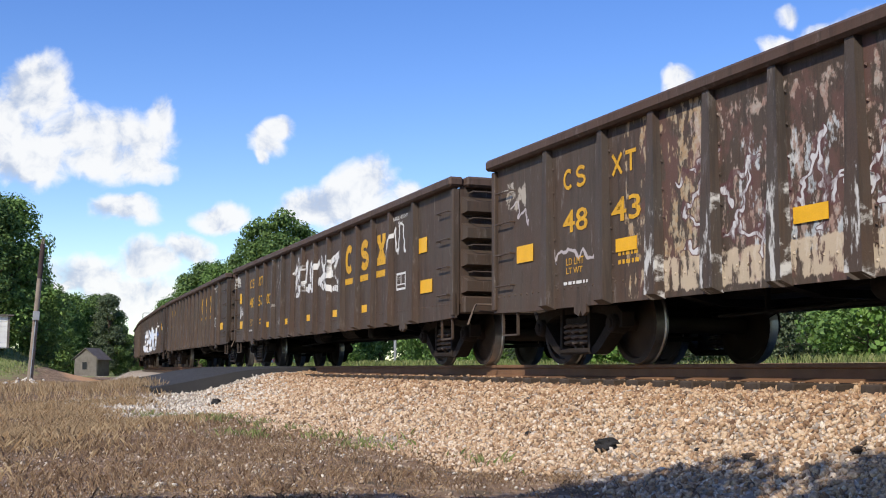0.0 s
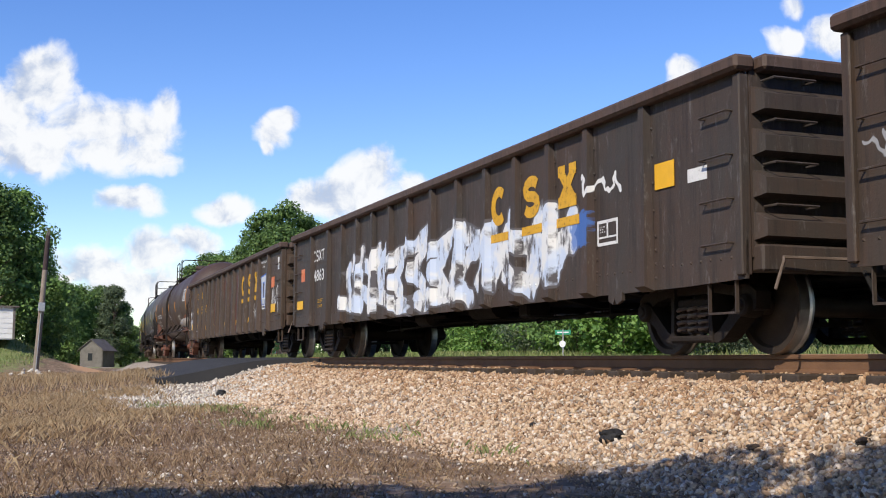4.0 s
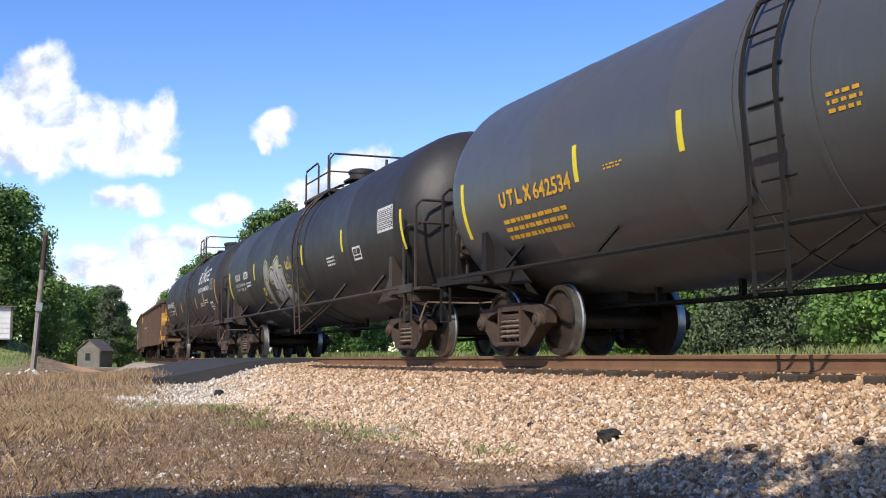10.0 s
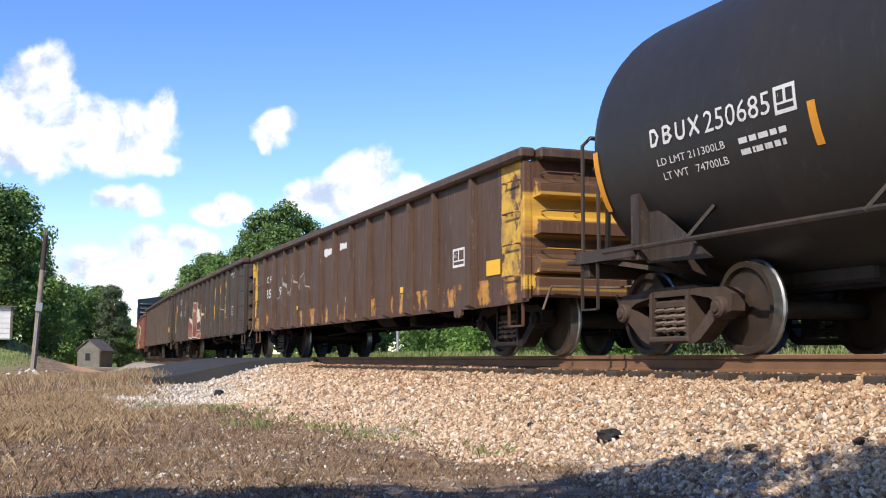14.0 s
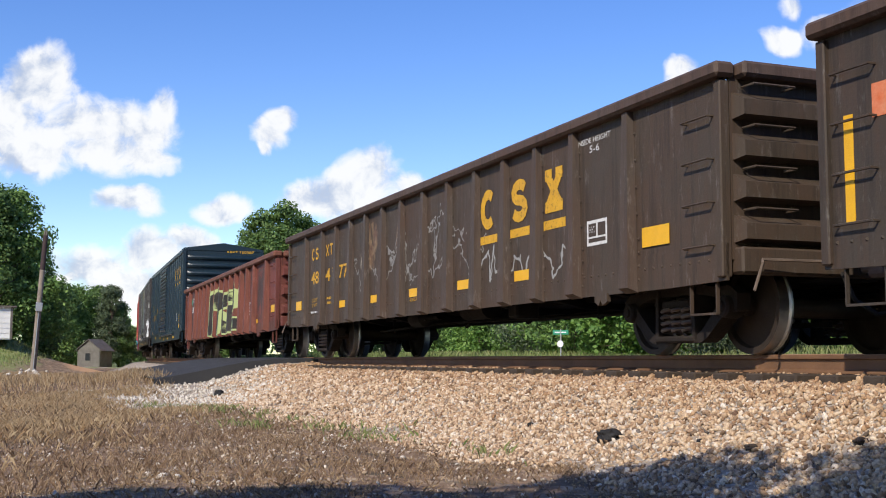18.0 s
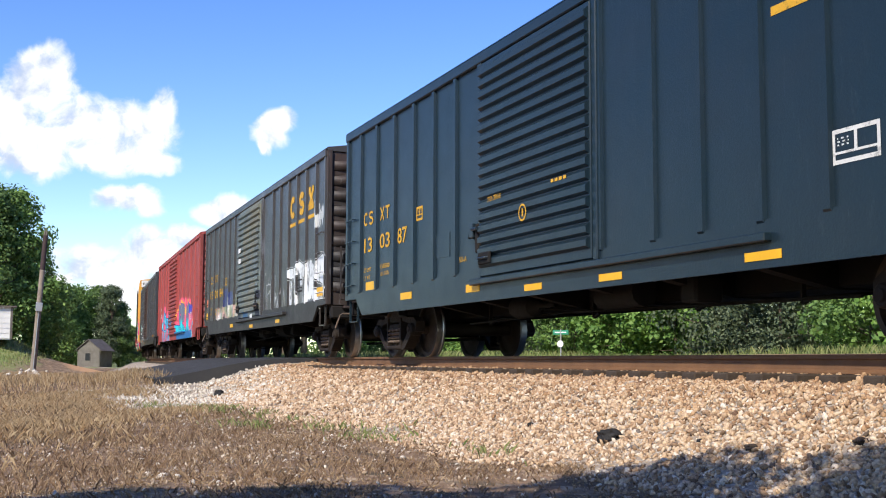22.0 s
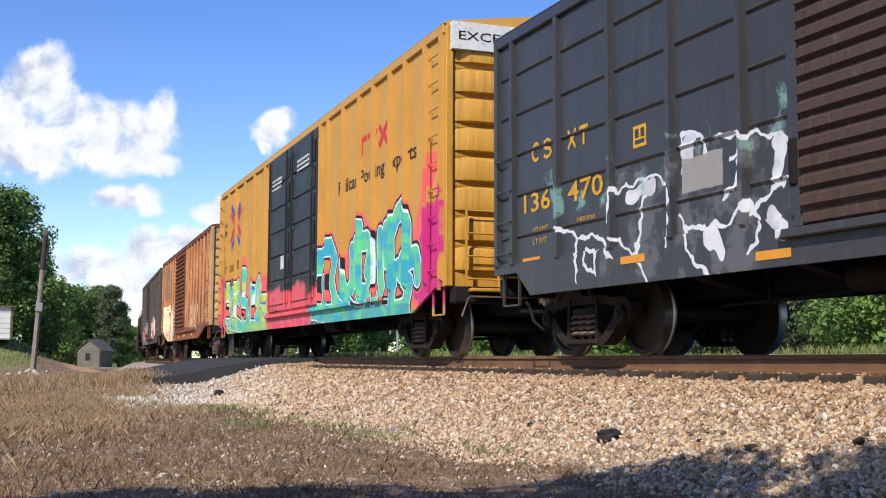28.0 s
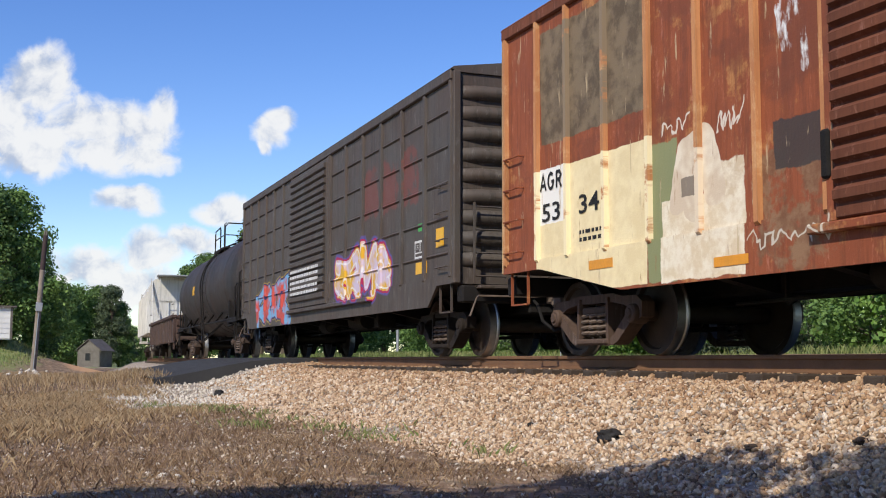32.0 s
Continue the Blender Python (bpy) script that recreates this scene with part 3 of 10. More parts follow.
def blade_material(name, tones):
    m = stone_material(name, tones)
    nt = m.node_tree
    b = nt.nodes["Principled BSDF"]
    tr, mx = nt.nodes.new("ShaderNodeBsdfTranslucent"), nt.nodes.new("ShaderNodeMixShader")
    src = b.inputs["Base Color"].links[0].from_socket
    nt.links.new(src, tr.inputs[0])
    mx.inputs[0].default_value = 0.3
    nt.links.new(b.outputs[0], mx.inputs[1])
    nt.links.new(tr.outputs[0], mx.inputs[2])
    nt.links.new(mx.outputs[0], nt.nodes["Material Output"].inputs[0])
    return m


M_STRAW = blade_material("straw_grass", [(0, (0.34, 0.21, 0.10)), (0.4, (0.46, 0.325, 0.18)), (0.8, (0.55, 0.41, 0.24)), (1, (0.24, 0.15, 0.08))])
M_RUSSET = blade_material("russet_dry_weed", [(0, (0.15, 0.092, 0.052)), (0.5, (0.29, 0.185, 0.11)), (1, (0.46, 0.33, 0.20))])
M_GREENBLADE = blade_material("green_grass", [(0, (0.13, 0.18, 0.05)), (0.5, (0.24, 0.29, 0.09)), (1, (0.37, 0.37, 0.16))])


def tufts(x, y, sc, seed):
    return np.array([noise.noise(Vector((a * sc, b * sc, seed))) for a, b in zip(x, y)])


def make_grass():
    def wedge(x, y, rng):
        s, w = track_w(x, y)
        ok = (w > 3.3 + 0.5 * np.sin(s * 0.9)) & (y > -x * 0.02 - 0.9) & ~((s < -24.6) & (s > -36.8) & (w < 4.0))
        return ok
    grass("dry_grass", 95000, (-20, -4.2), (-0.6, 5.2), 0.008, 0.05, M_RUSSET, "short russet dry grass and weeds", lambda x, y, r: wedge(x, y, r) & (r.random(len(x)) < 0.16 + 1.3 * np.clip(tufts(x, y, 0.8, 3.0) + 0.6 * tufts(x, y, 2.7, 4.0), 0, 1)), 21, width=0.0022, lean=1.6)
    grass("dry_grass", 150000, (-25.2, -9), (-0.6, 4.8), 0.03, 0.13, M_STRAW, "straw-coloured tall dry grass", lambda x, y, r: wedge(x, y, r) & (r.random(len(x)) < smooth01(-10, -21, x + 2.2 * (y - 1.2)) * smooth01(4.3, 3.0, y) * (0.5 + tufts(x, y, 0.5, 9.0))), 22, width=0.0009, lean=1.2)
    grass("dry_grass", 40000, (-22, -7.5), (-0.6, 4.0), 0.02, 0.09, M_RUSSET, "thin russet dry weeds", lambda x, y, r: wedge(x, y, r) & (r.random(len(x)) < smooth01(3.8, 1.8, y) * (0.3 + tufts(x, y, 0.6, 17.0))), 29, width=0.0007, lean=1.0)
    grass("dry_grass", 60000, (-60, -25), (-0.2, 7), 0.05, 0.20, M_STRAW, "tall dry grass beside the road", lambda x, y, r: wedge(x, y, r), 23, width=0.0014, lean=0.6)
    grass("dry_litter", 50000, (-20, -4.2), (-0.6, 5.0), 0.004, 0.016, M_STRAW, "dead straw litter lying on the ground", lambda x, y, r: wedge(x, y, r) & (r.random(len(x)) < 0.5 + tufts(x, y, 0.7, 5.0)), 27, width=0.0028, lean=6.0)
    grass("dry_weeds", 4000, (-20, -7.5), (-0.4, 4.2), 0.03, 0.10, M_RUSSET, "thin dry weed stalks standing in the grass", lambda x, y, r: wedge(x, y, r) & (tufts(x, y, 0.6, 13.0) > -0.1), 28, width=0.0012, lean=0.7)
    spots = ((-19.7, 3.7, 1.0), (-17.4, 3.9, 0.8), (-21.5, 3.2, 0.6), (-11.3, 3.9, 0.5), (-14.6, 3.5, 0.7), (-12.1, 4.5, 0.5), (-9.1, 4.25, 0.3), (-15.5, 4.3, 0.4), (-13.6, 4.2, 0.5), (-10.3, 4.4, 0.3))
    grass("green_grass", 90000, (-22.5, -7), (2.8, 5.2), 0.03, 0.13, M_GREENBLADE, "sparse green grass tufts at the foot of the ballast", lambda x, y, r: (tufts(x, y, 1.9, 31.0) > -0.02) & (r.random(len(x)) < 0.15 * sum(np.exp(-((x - a) / c) ** 2 - ((y - b) / (c * 0.5)) ** 2) for a, b, c in spots)), 24, width=0.0022, lean=1.0)
    grass("green_grass", 46000, (-75, -10), (11.5, 27), 0.06, 0.26, M_GREENBLADE, "green grass on the far side of the track", lambda x, y, r: (track_w(x, y)[1] < -10.2 + 1.0 * r.random(len(x))) | ((x < -36) & (track_w(x, y)[1] < -4)), 25, width=0.0038, lean=0.8)
    grass("green_grass", 16000, (-96, -58), (-2.5, 6), 0.05, 0.20, M_GREENBLADE, "green grass on a low bank", lambda x, y, r: np.exp(-((x + 76) / 12) ** 2 - ((y - 0.3) / 4.2) ** 2) > 0.25, 26, width=0.006, lean=0.6)


make_grass()


# ---------------------------------------------------------------- painted patches and graffiti, laid over a paint by place on the car (x along, z up)
GLYPHS = [
    [(0.1, 0, 0.3, 1), (0.3, 1, 0.5, 0.2), (0.5, 0.2, 0.9, 0.95), (0.9, 0.95, 0.95, 0.3)],
    [(0.05, 0.8, 0.8, 1), (0.8, 1, 0.25, 0.45), (0.25, 0.45, 0.9, 0.0), (0.9, 0.0, 0.3, 0.05)],
    [(0.25, 0, 0.1, 0.7), (0.1, 0.7, 0.6, 1), (0.6, 1, 0.9, 0.5), (0.9, 0.5, 0.4, 0.3), (0.4, 0.3, 0.95, 0.05)],
    [(0.05, 0.2, 0.9, 0.1), (0.5, 0.1, 0.65, 0.95), (0.65, 0.95, 0.2, 0.75), (0.2, 0.75, 0.3, 0.4)],
    [(0.2, 1, 0.15, 0.3), (0.15, 0.3, 0.8, 0), (0.8, 0, 0.75, 0.6), (0.75, 0.6, 0.35, 0.75), (0.75, 0.6, 1.0, 1.0)],
    [(0.1, 0.1, 0.5, 0.9), (0.5, 0.9, 0.55, 0.1), (0.55, 0.1, 0.95, 0.8), (0.2, 0.55, 0.9, 0.5)],
    [(0.1, 0.95, 0.9, 0.7), (0.9, 0.7, 0.15, 0.35), (0.15, 0.35, 0.7, 0.02), (0.45, 0.9, 0.4, 0.1)],
]


def letterforms(x0, x1, z0, z1, n, seed, lean=0.1):
    """Strokes of n made-up, unreadable forms inside a rectangle."""
    rng = random.Random(seed)
    w, out = (x1 - x0) / n, []
    for i in range(n):
        g = GLYPHS[rng.randrange(len(GLYPHS))]
        zz0, zz1 = z0 + rng.uniform(0, 0.12) * (z1 - z0), z1 - rng.uniform(0, 0.2) * (z1 - z0)
        for a, b, c, d in g:
            j = lambda: rng.uniform(-0.05, 0.05)
            out.append(tuple(round(v, 3) for v in (x0 + w * (i + 0.02 + 1.3 * (a + j())) + lean * b * w, zz0 + (zz1 - zz0) * (b + j()), x0 + w * (i + 0.02 + 1.3 * (c + j())) + lean * d * w, zz0 + (zz1 - zz0) * (d + j()))))
    return out


def scribble(x0, x1, z0, z1, n, seed):
    rng = random.Random(seed)
    pts = [(x0 + (x1 - x0) * (i + rng.uniform(-0.8, 0.8)) / n, rng.uniform(z0, z1)) for i in range(n + 1)]
    return [(round(a[0], 3), round(a[1], 3), round(b[0], 3), round(b[1], 3)) for a, b in zip(pts, pts[1:])]


def joined(lines):
    """Bent lines as single straight strokes."""
    return [(*p, *q) for l in lines for p, q in zip(l, l[1:])]


class Overpaint:
    """Adds layers of paint to a surf() material."""

    def __init__(self, mat):
        self.m, nt = mat, mat.node_tree
        self.nt, self.N, self.L = nt, nt.nodes.new, nt.links.new
        self.b = nt.nodes["Principled BSDF"]
        self.col = self.b.inputs["Base Color"].links[0].from_socket
        tc = self.N("ShaderNodeTexCoord")
        self.raw = tc.outputs["Object"]
        flat = self.N("ShaderNodeVectorMath")
        flat.operation = "MULTIPLY"
        flat.inputs[1].default_value = (1, 0, 1)
        self.L(self.raw, flat.inputs[0])
        self.flat = flat.outputs[0]
        self.wob = None

    def vec(self, op, a, b=None, out=0, scale=None):
        n = self.N("ShaderNodeVectorMath")
        n.operation = op
        for sock, v in zip(n.inputs, (a, b)):
            if v is None:
                continue
            if isinstance(v, tuple):
                sock.default_value = v
            else:
                self.L(v, sock)
        if scale is not None:
            self.L(scale, n.inputs["Scale"])
        return n.outputs["Value"] if op in ("DOT_PRODUCT", "LENGTH", "DISTANCE") else n.outputs[0]

    def num(self, op, a, b=None, c=None, clamp=False):
        n = self.N("ShaderNodeMath")
        n.operation, n.use_clamp = op, clamp
        for sock, v in zip(n.inputs, (a, b, c)):
            if v is None:
                continue
            if isinstance(v, (int, float)):
                sock.default_value = v
            else:
                self.L(v, sock)
        return n.outputs[0]

    def span(self, v, lo, hi, to0=0.0, to1=1.0):
        n = self.N("ShaderNodeMapRange")
        for i, x in enumerate((lo, hi, to0, to1)):
            n.inputs[i + 1].default_value = x
        self.L(v, n.inputs[0])
        return n.outputs[0]

    def noise_at(self, sc, detail=5, stretch=None, seed=0.0):
        v = self.flat
        if stretch or seed:
            mp = self.N("ShaderNodeMapping")
            mp.inputs["Scale"].default_value = stretch or (1, 1, 1)
            mp.inputs["Location"].default_value = (seed, seed * 0.7, 0)
            self.L(self.flat, mp.inputs[0])
            v = mp.outputs[0]
        n = self.N("ShaderNodeTexNoise")
        n.inputs["Scale"].default_value, n.inputs["Detail"].default_value, n.inputs["Roughness"].default_value = sc, detail, 0.65
        self.L(v, n.inputs[0])
        return n.outputs[0]

    def lay(self, fac, c, amount=1.0):
        if amount < 1:
            fac = self.num("MULTIPLY", fac, amount)
        x = self.N("ShaderNodeMix")
        x.data_type = "RGBA"
        self.L(fac, x.inputs[0])
        self.L(self.col, x.inputs[6])
        if isinstance(c, tuple):
            x.inputs[7].default_value = (*c, 1)
        else:
            self.L(c, x.inputs[7])
        self.col = x.outputs[2]

    def two(self, fac, a, b):
        x = self.N("ShaderNodeMix")
        x.data_type = "RGBA"
        self.L(fac, x.inputs[0])
        x.inputs[6].default_value, x.inputs[7].default_value = (*a, 1), (*b, 1)
        return x.outputs[2]

    def near(self):
        if self.wob is None:
            sp = self.N("ShaderNodeSeparateXYZ")
            self.L(self.raw, sp.inputs[0])
            self.x, self.z = sp.outputs[0], sp.outputs[2]
            self.wob = True

    def patch(self, x0, x1, z0, z1, color, amount=1.0, edge=0.05, rag=0.0, sc=3.0, stretch=None, second=None, seed=0.0):
        """A patch of paint in a rectangle. rag: how far it has flaked away inside."""
        self.near()
        f = self.num("MINIMUM", self.num("MINIMUM", self.num("SUBTRACT", self.x, x0), self.num("SUBTRACT", x1, self.x)),
                     self.num("MINIMUM", self.num("SUBTRACT", self.z, z0), self.num("SUBTRACT", z1, self.z)))
        n = self.noise_at(sc, 7, stretch, seed)
        f = self.span(self.num("ADD", f, self.num("MULTIPLY", self.num("SUBTRACT", n, 0.5), edge * 4)), 0.0, max(edge * 0.3, 0.004))
        f = self.num("MINIMUM", self.num("MAXIMUM", f, 0.0), 1.0)
        if rag:
            f = self.num("MULTIPLY", f, self.span(n, 0.5 + 0.25 * (rag - 0.5), 0.56 + 0.25 * (rag - 0.5)))
        c = self.two(self.span(self.noise_at(sc * 2, 4, None, seed + 3), 0.4, 0.6), color, second) if second else color
        self.lay(f, c, amount)

    def strokes(self, segs, r, fill, fill2=None, outline=None, ow=0.04, halo=None, hw=0.2, shine=None, amount=1.0, wobble=0.035, rag=0.0, grad=None, rim=None, spots=None):
        v = self.flat
        if wobble:
            nz = self.N("ShaderNodeTexNoise")
            nz.inputs["Scale"].default_value, nz.inputs["Detail"].default_value = (2.5, 2) if r > 0.028 else (6.5, 1)
            self.L(self.flat, nz.inputs[0])
            off = self.vec("MULTIPLY", self.vec("SUBTRACT", nz.outputs["Color"], (0.5, 0.5, 0.5)), (wobble * 4, 0, wobble * 4))
            v = self.vec("ADD", v, off)
        d = None
        for x0, z0, x1, z1 in segs:
            bx, bz = x1 - x0, z1 - z0
            l2 = max(bx * bx + bz * bz, 1e-4)
            pa = self.vec("SUBTRACT", v, (x0, 0.0, z0))
            h = self.num("MINIMUM", self.num("MAXIMUM", self.vec("DOT_PRODUCT", pa, (bx / l2, 0.0, bz / l2)), 0.0), 1.0)
            dd = self.vec("DISTANCE", pa, self.vec("SCALE", (bx, 0.0, bz), scale=h))
            d = dd if d is None else self.num("MINIMUM", d, dd)
        e = 0.006
        if halo:
            hn = self.num("ADD", d, self.num("MULTIPLY", self.num("SUBTRACT", self.noise_at(1.2, 2), 0.5), -hw))
            self.lay(self.span(hn, r + hw, r + hw * 0.7), halo, amount)
        if outline:
            self.lay(self.span(d, r + ow + e, r + ow), outline, amount)
        fac = self.span(d, r + e, r)
        if rag:
            fac = self.num("MULTIPLY", fac, self.span(self.noise_at(5, 6, (1, 1, 0.4)), 0.36 + 0.2 * rag, 0.44 + 0.2 * rag))
        if grad:
            self.near()
            c = self.two(self.span(self.num("ADD", self.z, self.num("MULTIPLY", self.noise_at(2.2, 3), 0.5)), grad[0] + 0.25, grad[1] + 0.25), fill, fill2)
        else:
            c = self.two(self.span(self.noise_at(1.8, 3), 0.45, 0.55), fill, fill2) if fill2 else fill
        self.lay(fac, c, amount)
        if spots:
            self.lay(self.num("MULTIPLY", fac, self.span(self.noise_at(7.0, 1, None, 2.0), 0.64, 0.66)), spots, amount)
        if rim:
            self.lay(self.num("MULTIPLY", self.span(d, r - 0.034, r - 0.026), fac), rim, 0.9 * amount)
        if shine:
            self.lay(self.num("MULTIPLY", self.span(d, r * 0.80, r * 0.72), self.span(d, r * 0.5, r * 0.58)), shine, 0.75 * amount)

    def done(self):
        self.L(self.col, self.b.inputs["Base Color"])
        return self.m


# ---------------------------------------------------------------- the train: common parts
CARS = []        # (thing, arc of its middle at 19 s)
WHEELS = []
GROUP = "freight cars of the train"


def painted(name, c, rust=0.35, rough=0.6, dirt=RUST, **kw):
    return surf(name, c, dirt, 0.35 + rust * 0.4, 0.9, rough, 0.0, streak=rust, **{"scuff": 0.45, "bump": 0.15, **kw})


M_YELLOW = surf("lettering_yellow", (0.66, 0.36, 0.03), (0.36, 0.18, 0.03), 0.35, 7, 0.6, fine=80, second=(0.06, 0.045, 0.03), second_amount=0.7)
M_PLATE = surf("reflector_yellow", (0.80, 0.43, 0.02), (0.5, 0.26, 0.02), 0.3, 6, 0.4, fine=80)
M_LETWHITE = surf("lettering_white", (0.70, 0.69, 0.66), (0.4, 0.38, 0.35), 0.35, 7, 0.6, fine=80, second=(0.1, 0.09, 0.08), second_amount=0.5)
M_LETBLACK = surf("lettering_black", (0.02, 0.018, 0.016), None, 0.3, 6, 0.6)
M_STICKER = surf("sticker_orange_red", (0.62, 0.12, 0.03), (0.7, 0.35, 0.2), 0.6, 9, 0.5)
M_STRIPE_O = surf("reflector_orange", (0.72, 0.30, 0.03), (0.4, 0.2, 0.05), 0.3, 5, 0.45)
M_STRIPE_Y = surf("reflector_lime_yellow", (0.70, 0.58, 0.03), (0.45, 0.36, 0.05), 0.3, 5, 0.45)
M_LOGO_RED, M_LOGO_BLUE = surf("logo_red", (0.60, 0.05, 0.05), None, 0.2), surf("logo_blue", (0.05, 0.08, 0.45), None, 0.2)


def car(name, label, s_front, s_rear, category):
    ob = thing(name, label, category, GROUP)
    CARS.append((ob, (s_front + s_rear) / 2))
    return ob


def wheelset_mesh():
    """Two flanged wheels on one axle, turned about y."""
    outer = [(-1.1, 0.001), (-1.1, 0.075), (-0.82, 0.085), (-0.82, 0.15), (-0.785, 0.2), (-0.775, 0.375), (-0.82, 0.395), (-0.82, 0.452), (-0.72, 0.462), (-0.705, 0.483), (-0.68, 0.478), (-0.68, 0.41), (-0.71, 0.38), (-0.71, 0.24), (-0.68, 0.20), (-0.68, 0.10)]
    shine = [0, 0, 0, 0, 0, 0, 0, 1, 1, 1, 0, 0, 0, 0, 0]
    return Mb().lathe(outer + [(-y, r) for y, r in reversed(outer)], "y", (0, 0, 0), 32, shine + [0] + shine[::-1])


def sideframe_mesh():
    mb = Mb()
    y0, y1 = -0.08, 0.08
    top = [(-1.02, 0.42), (-1.03, 0.58), (-0.92, 0.655), (-0.62, 0.66), (-0.42, 0.70), (0.42, 0.70), (0.62, 0.66), (0.92, 0.655), (1.03, 0.58), (1.02, 0.42), (0.96, 0.40), (0.80, 0.50), (0.66, 0.56), (0.40, 0.60), (-0.40, 0.60), (-0.66, 0.56), (-0.80, 0.50), (-0.96, 0.40)]
    mb.prism(top, "y", y0, y1)
    for sx in (-1, 1):
        mb.prism([(sx * 0.80, 0.53), (sx * 0.72, 0.46), (sx * 0.46, 0.24), (sx * 0.36, 0.19), (sx * 0.34, 0.12), (sx * 0.44, 0.12), (sx * 0.54, 0.16), (sx * 0.82, 0.37), (sx * 0.92, 0.46)], "y", y0 - 0.015, y1 + 0.015)
        mb.prism([(sx * 0.31, 0.12), (sx * 0.37, 0.12), (sx * 0.35, 0.66), (sx * 0.30, 0.66)], "y", y0 - 0.03, y1 + 0.03)
    mb.cbox(-0.36, 0.36, y0 - 0.05, y1 + 0.05, 0.12, 0.19, 0.02)
    mb.cbox(-0.26, 0.26, y0 - 0.02, y1 + 0.02, 0.47, 0.56, 0.02)
    return mb


def spring_mesh():
    mb = Mb()
    for cx in (-0.19, 0.0, 0.19):
        pts = [(cx + 0.084 * math.cos(a), 0.084 * math.sin(a), 0.205 + 0.265 * a / (2 * math.pi * 4)) for a in np.linspace(0, 2 * math.pi * 4, 34)]
        mb.tube(pts, 0.021, 5)
    return mb


def truck(ob, x, mat=None):
    mat = mat or M_TRUCK
    tr = part("truck", lambda: Mb().cbox(-0.2, 0.2, -0.95, 0.95, 0.46, 0.70, 0.03).lathe([(0.5, 0.2), (0.84, 0.2)], "z", n=12), mat, ob, key="bolster", at=(x, 0, 0))
    for sd in (-1, 1):
        part("sideframe", sideframe_mesh, mat, tr, key="sideframe", at=(0, sd * 1.0, 0))
        part("spring_nest", spring_mesh, M_DUSTY_LIT, tr, key="springs", at=(0, sd * 1.04, 0), smooth=True)
        for ax in (-0.87, 0.87):
            part("bearing_cap", lambda: Mb().lathe([(-0.02, 0.001), (-0.02, 0.05), (0, 0.06), (0.0, 0.085), (0.02, 0.105), (0.12, 0.115), (0.2, 0.115)], "y", n=14), mat, tr, key="bearing",
                 at=pose(ax, sd * 1.15, 0.457, 0, 0, 0 if sd < 0 else 180), smooth=True)
    part("brake_beam", lambda: Mb().tube([(-0.45, -0.7, 0.4), (-0.45, 0.7, 0.4)], 0.04, 6), M_UNDER, tr, key="brakebeam")
    part("brake_beam", lambda: Mb().tube([(0.45, -0.7, 0.4), (0.45, 0.7, 0.4)], 0.04, 6), M_UNDER, tr, key="brakebeam2")
    part("brake_rod", lambda: Mb().beam((-0.9, 0.1, 0.3), (0.9, 0.1, 0.3), 0.05, 0.05), M_UNDER, tr, key="brakerod")
    for ax in (-0.87, 0.87):
        for by in (-0.75, 0.75):
            part("brake_shoe", lambda: Mb().cbox(-0.03, 0.03, -0.05, 0.05, 0.3, 0.52, 0.01), M_UNDER, tr, key="shoe", at=(ax * 0.48, by, 0))
        w = part("wheelset", wheelset_mesh, [M_WHEEL, M_SHINE], tr, key="wheelset", at=(ax, 0, 0.457), smooth=True)
        WHEELS.append((w, ax))
    return tr


def grab(ob, x0, x1, y, z, mat, out=-0.07, name="grab_iron"):
    part(name, Mb().tube([(x0, y, z), (x0, y + out, z), (x1, y + out, z), (x1, y, z)], 0.012, 5), mat, ob)


def coupler(ob, x, sd, mat):
    at = pose(x, 0, 0, 0, 0, 0 if sd > 0 else 180)
    part("coupler", lambda: Mb().cbox(-0.55, 0.3, -0.09, 0.09, 0.76, 0.94, 0.02).cbox(0.28, 0.52, -0.17, 0.05, 0.70, 1.0, 0.03).cbox(0.4, 0.62, 0.02, 0.15, 0.72, 0.98, 0.03), mat, ob, key="coupler", at=at)
    part("air_hose", lambda: Mb().tube([(0, -0.3, 0.8), (0.12, -0.3, 0.74), (0.25, -0.28, 0.5), (0.45, -0.2, 0.36), (0.6, -0.1, 0.40)], 0.024, 6), M_UNDER, ob, key="hose", at=at, smooth=True)
    part("cut_lever", lambda: Mb().tube([(0.45, -0.12, 1.0), (0.4, -0.2, 0.86), (0.25, -0.4, 0.84), (0.2, -1.25, 0.84), (0.3, -1.32, 0.8), (0.3, -1.42, 0.55)], 0.015, 5), mat, ob, key="lever", at=at, smooth=True)


def stirrup(ob, xa, xb, y, z, mat, drop=0.27):
    part("stirrup_step", Mb().beam((xa, y, z + 0.05), (xa, y, z - drop), 0.035, 0.014).beam((xb, y, z + 0.05), (xb, y, z - drop), 0.035, 0.014).beam((xa, y, z - drop), (xb, y, z - drop), 0.04, 0.02), mat, ob)


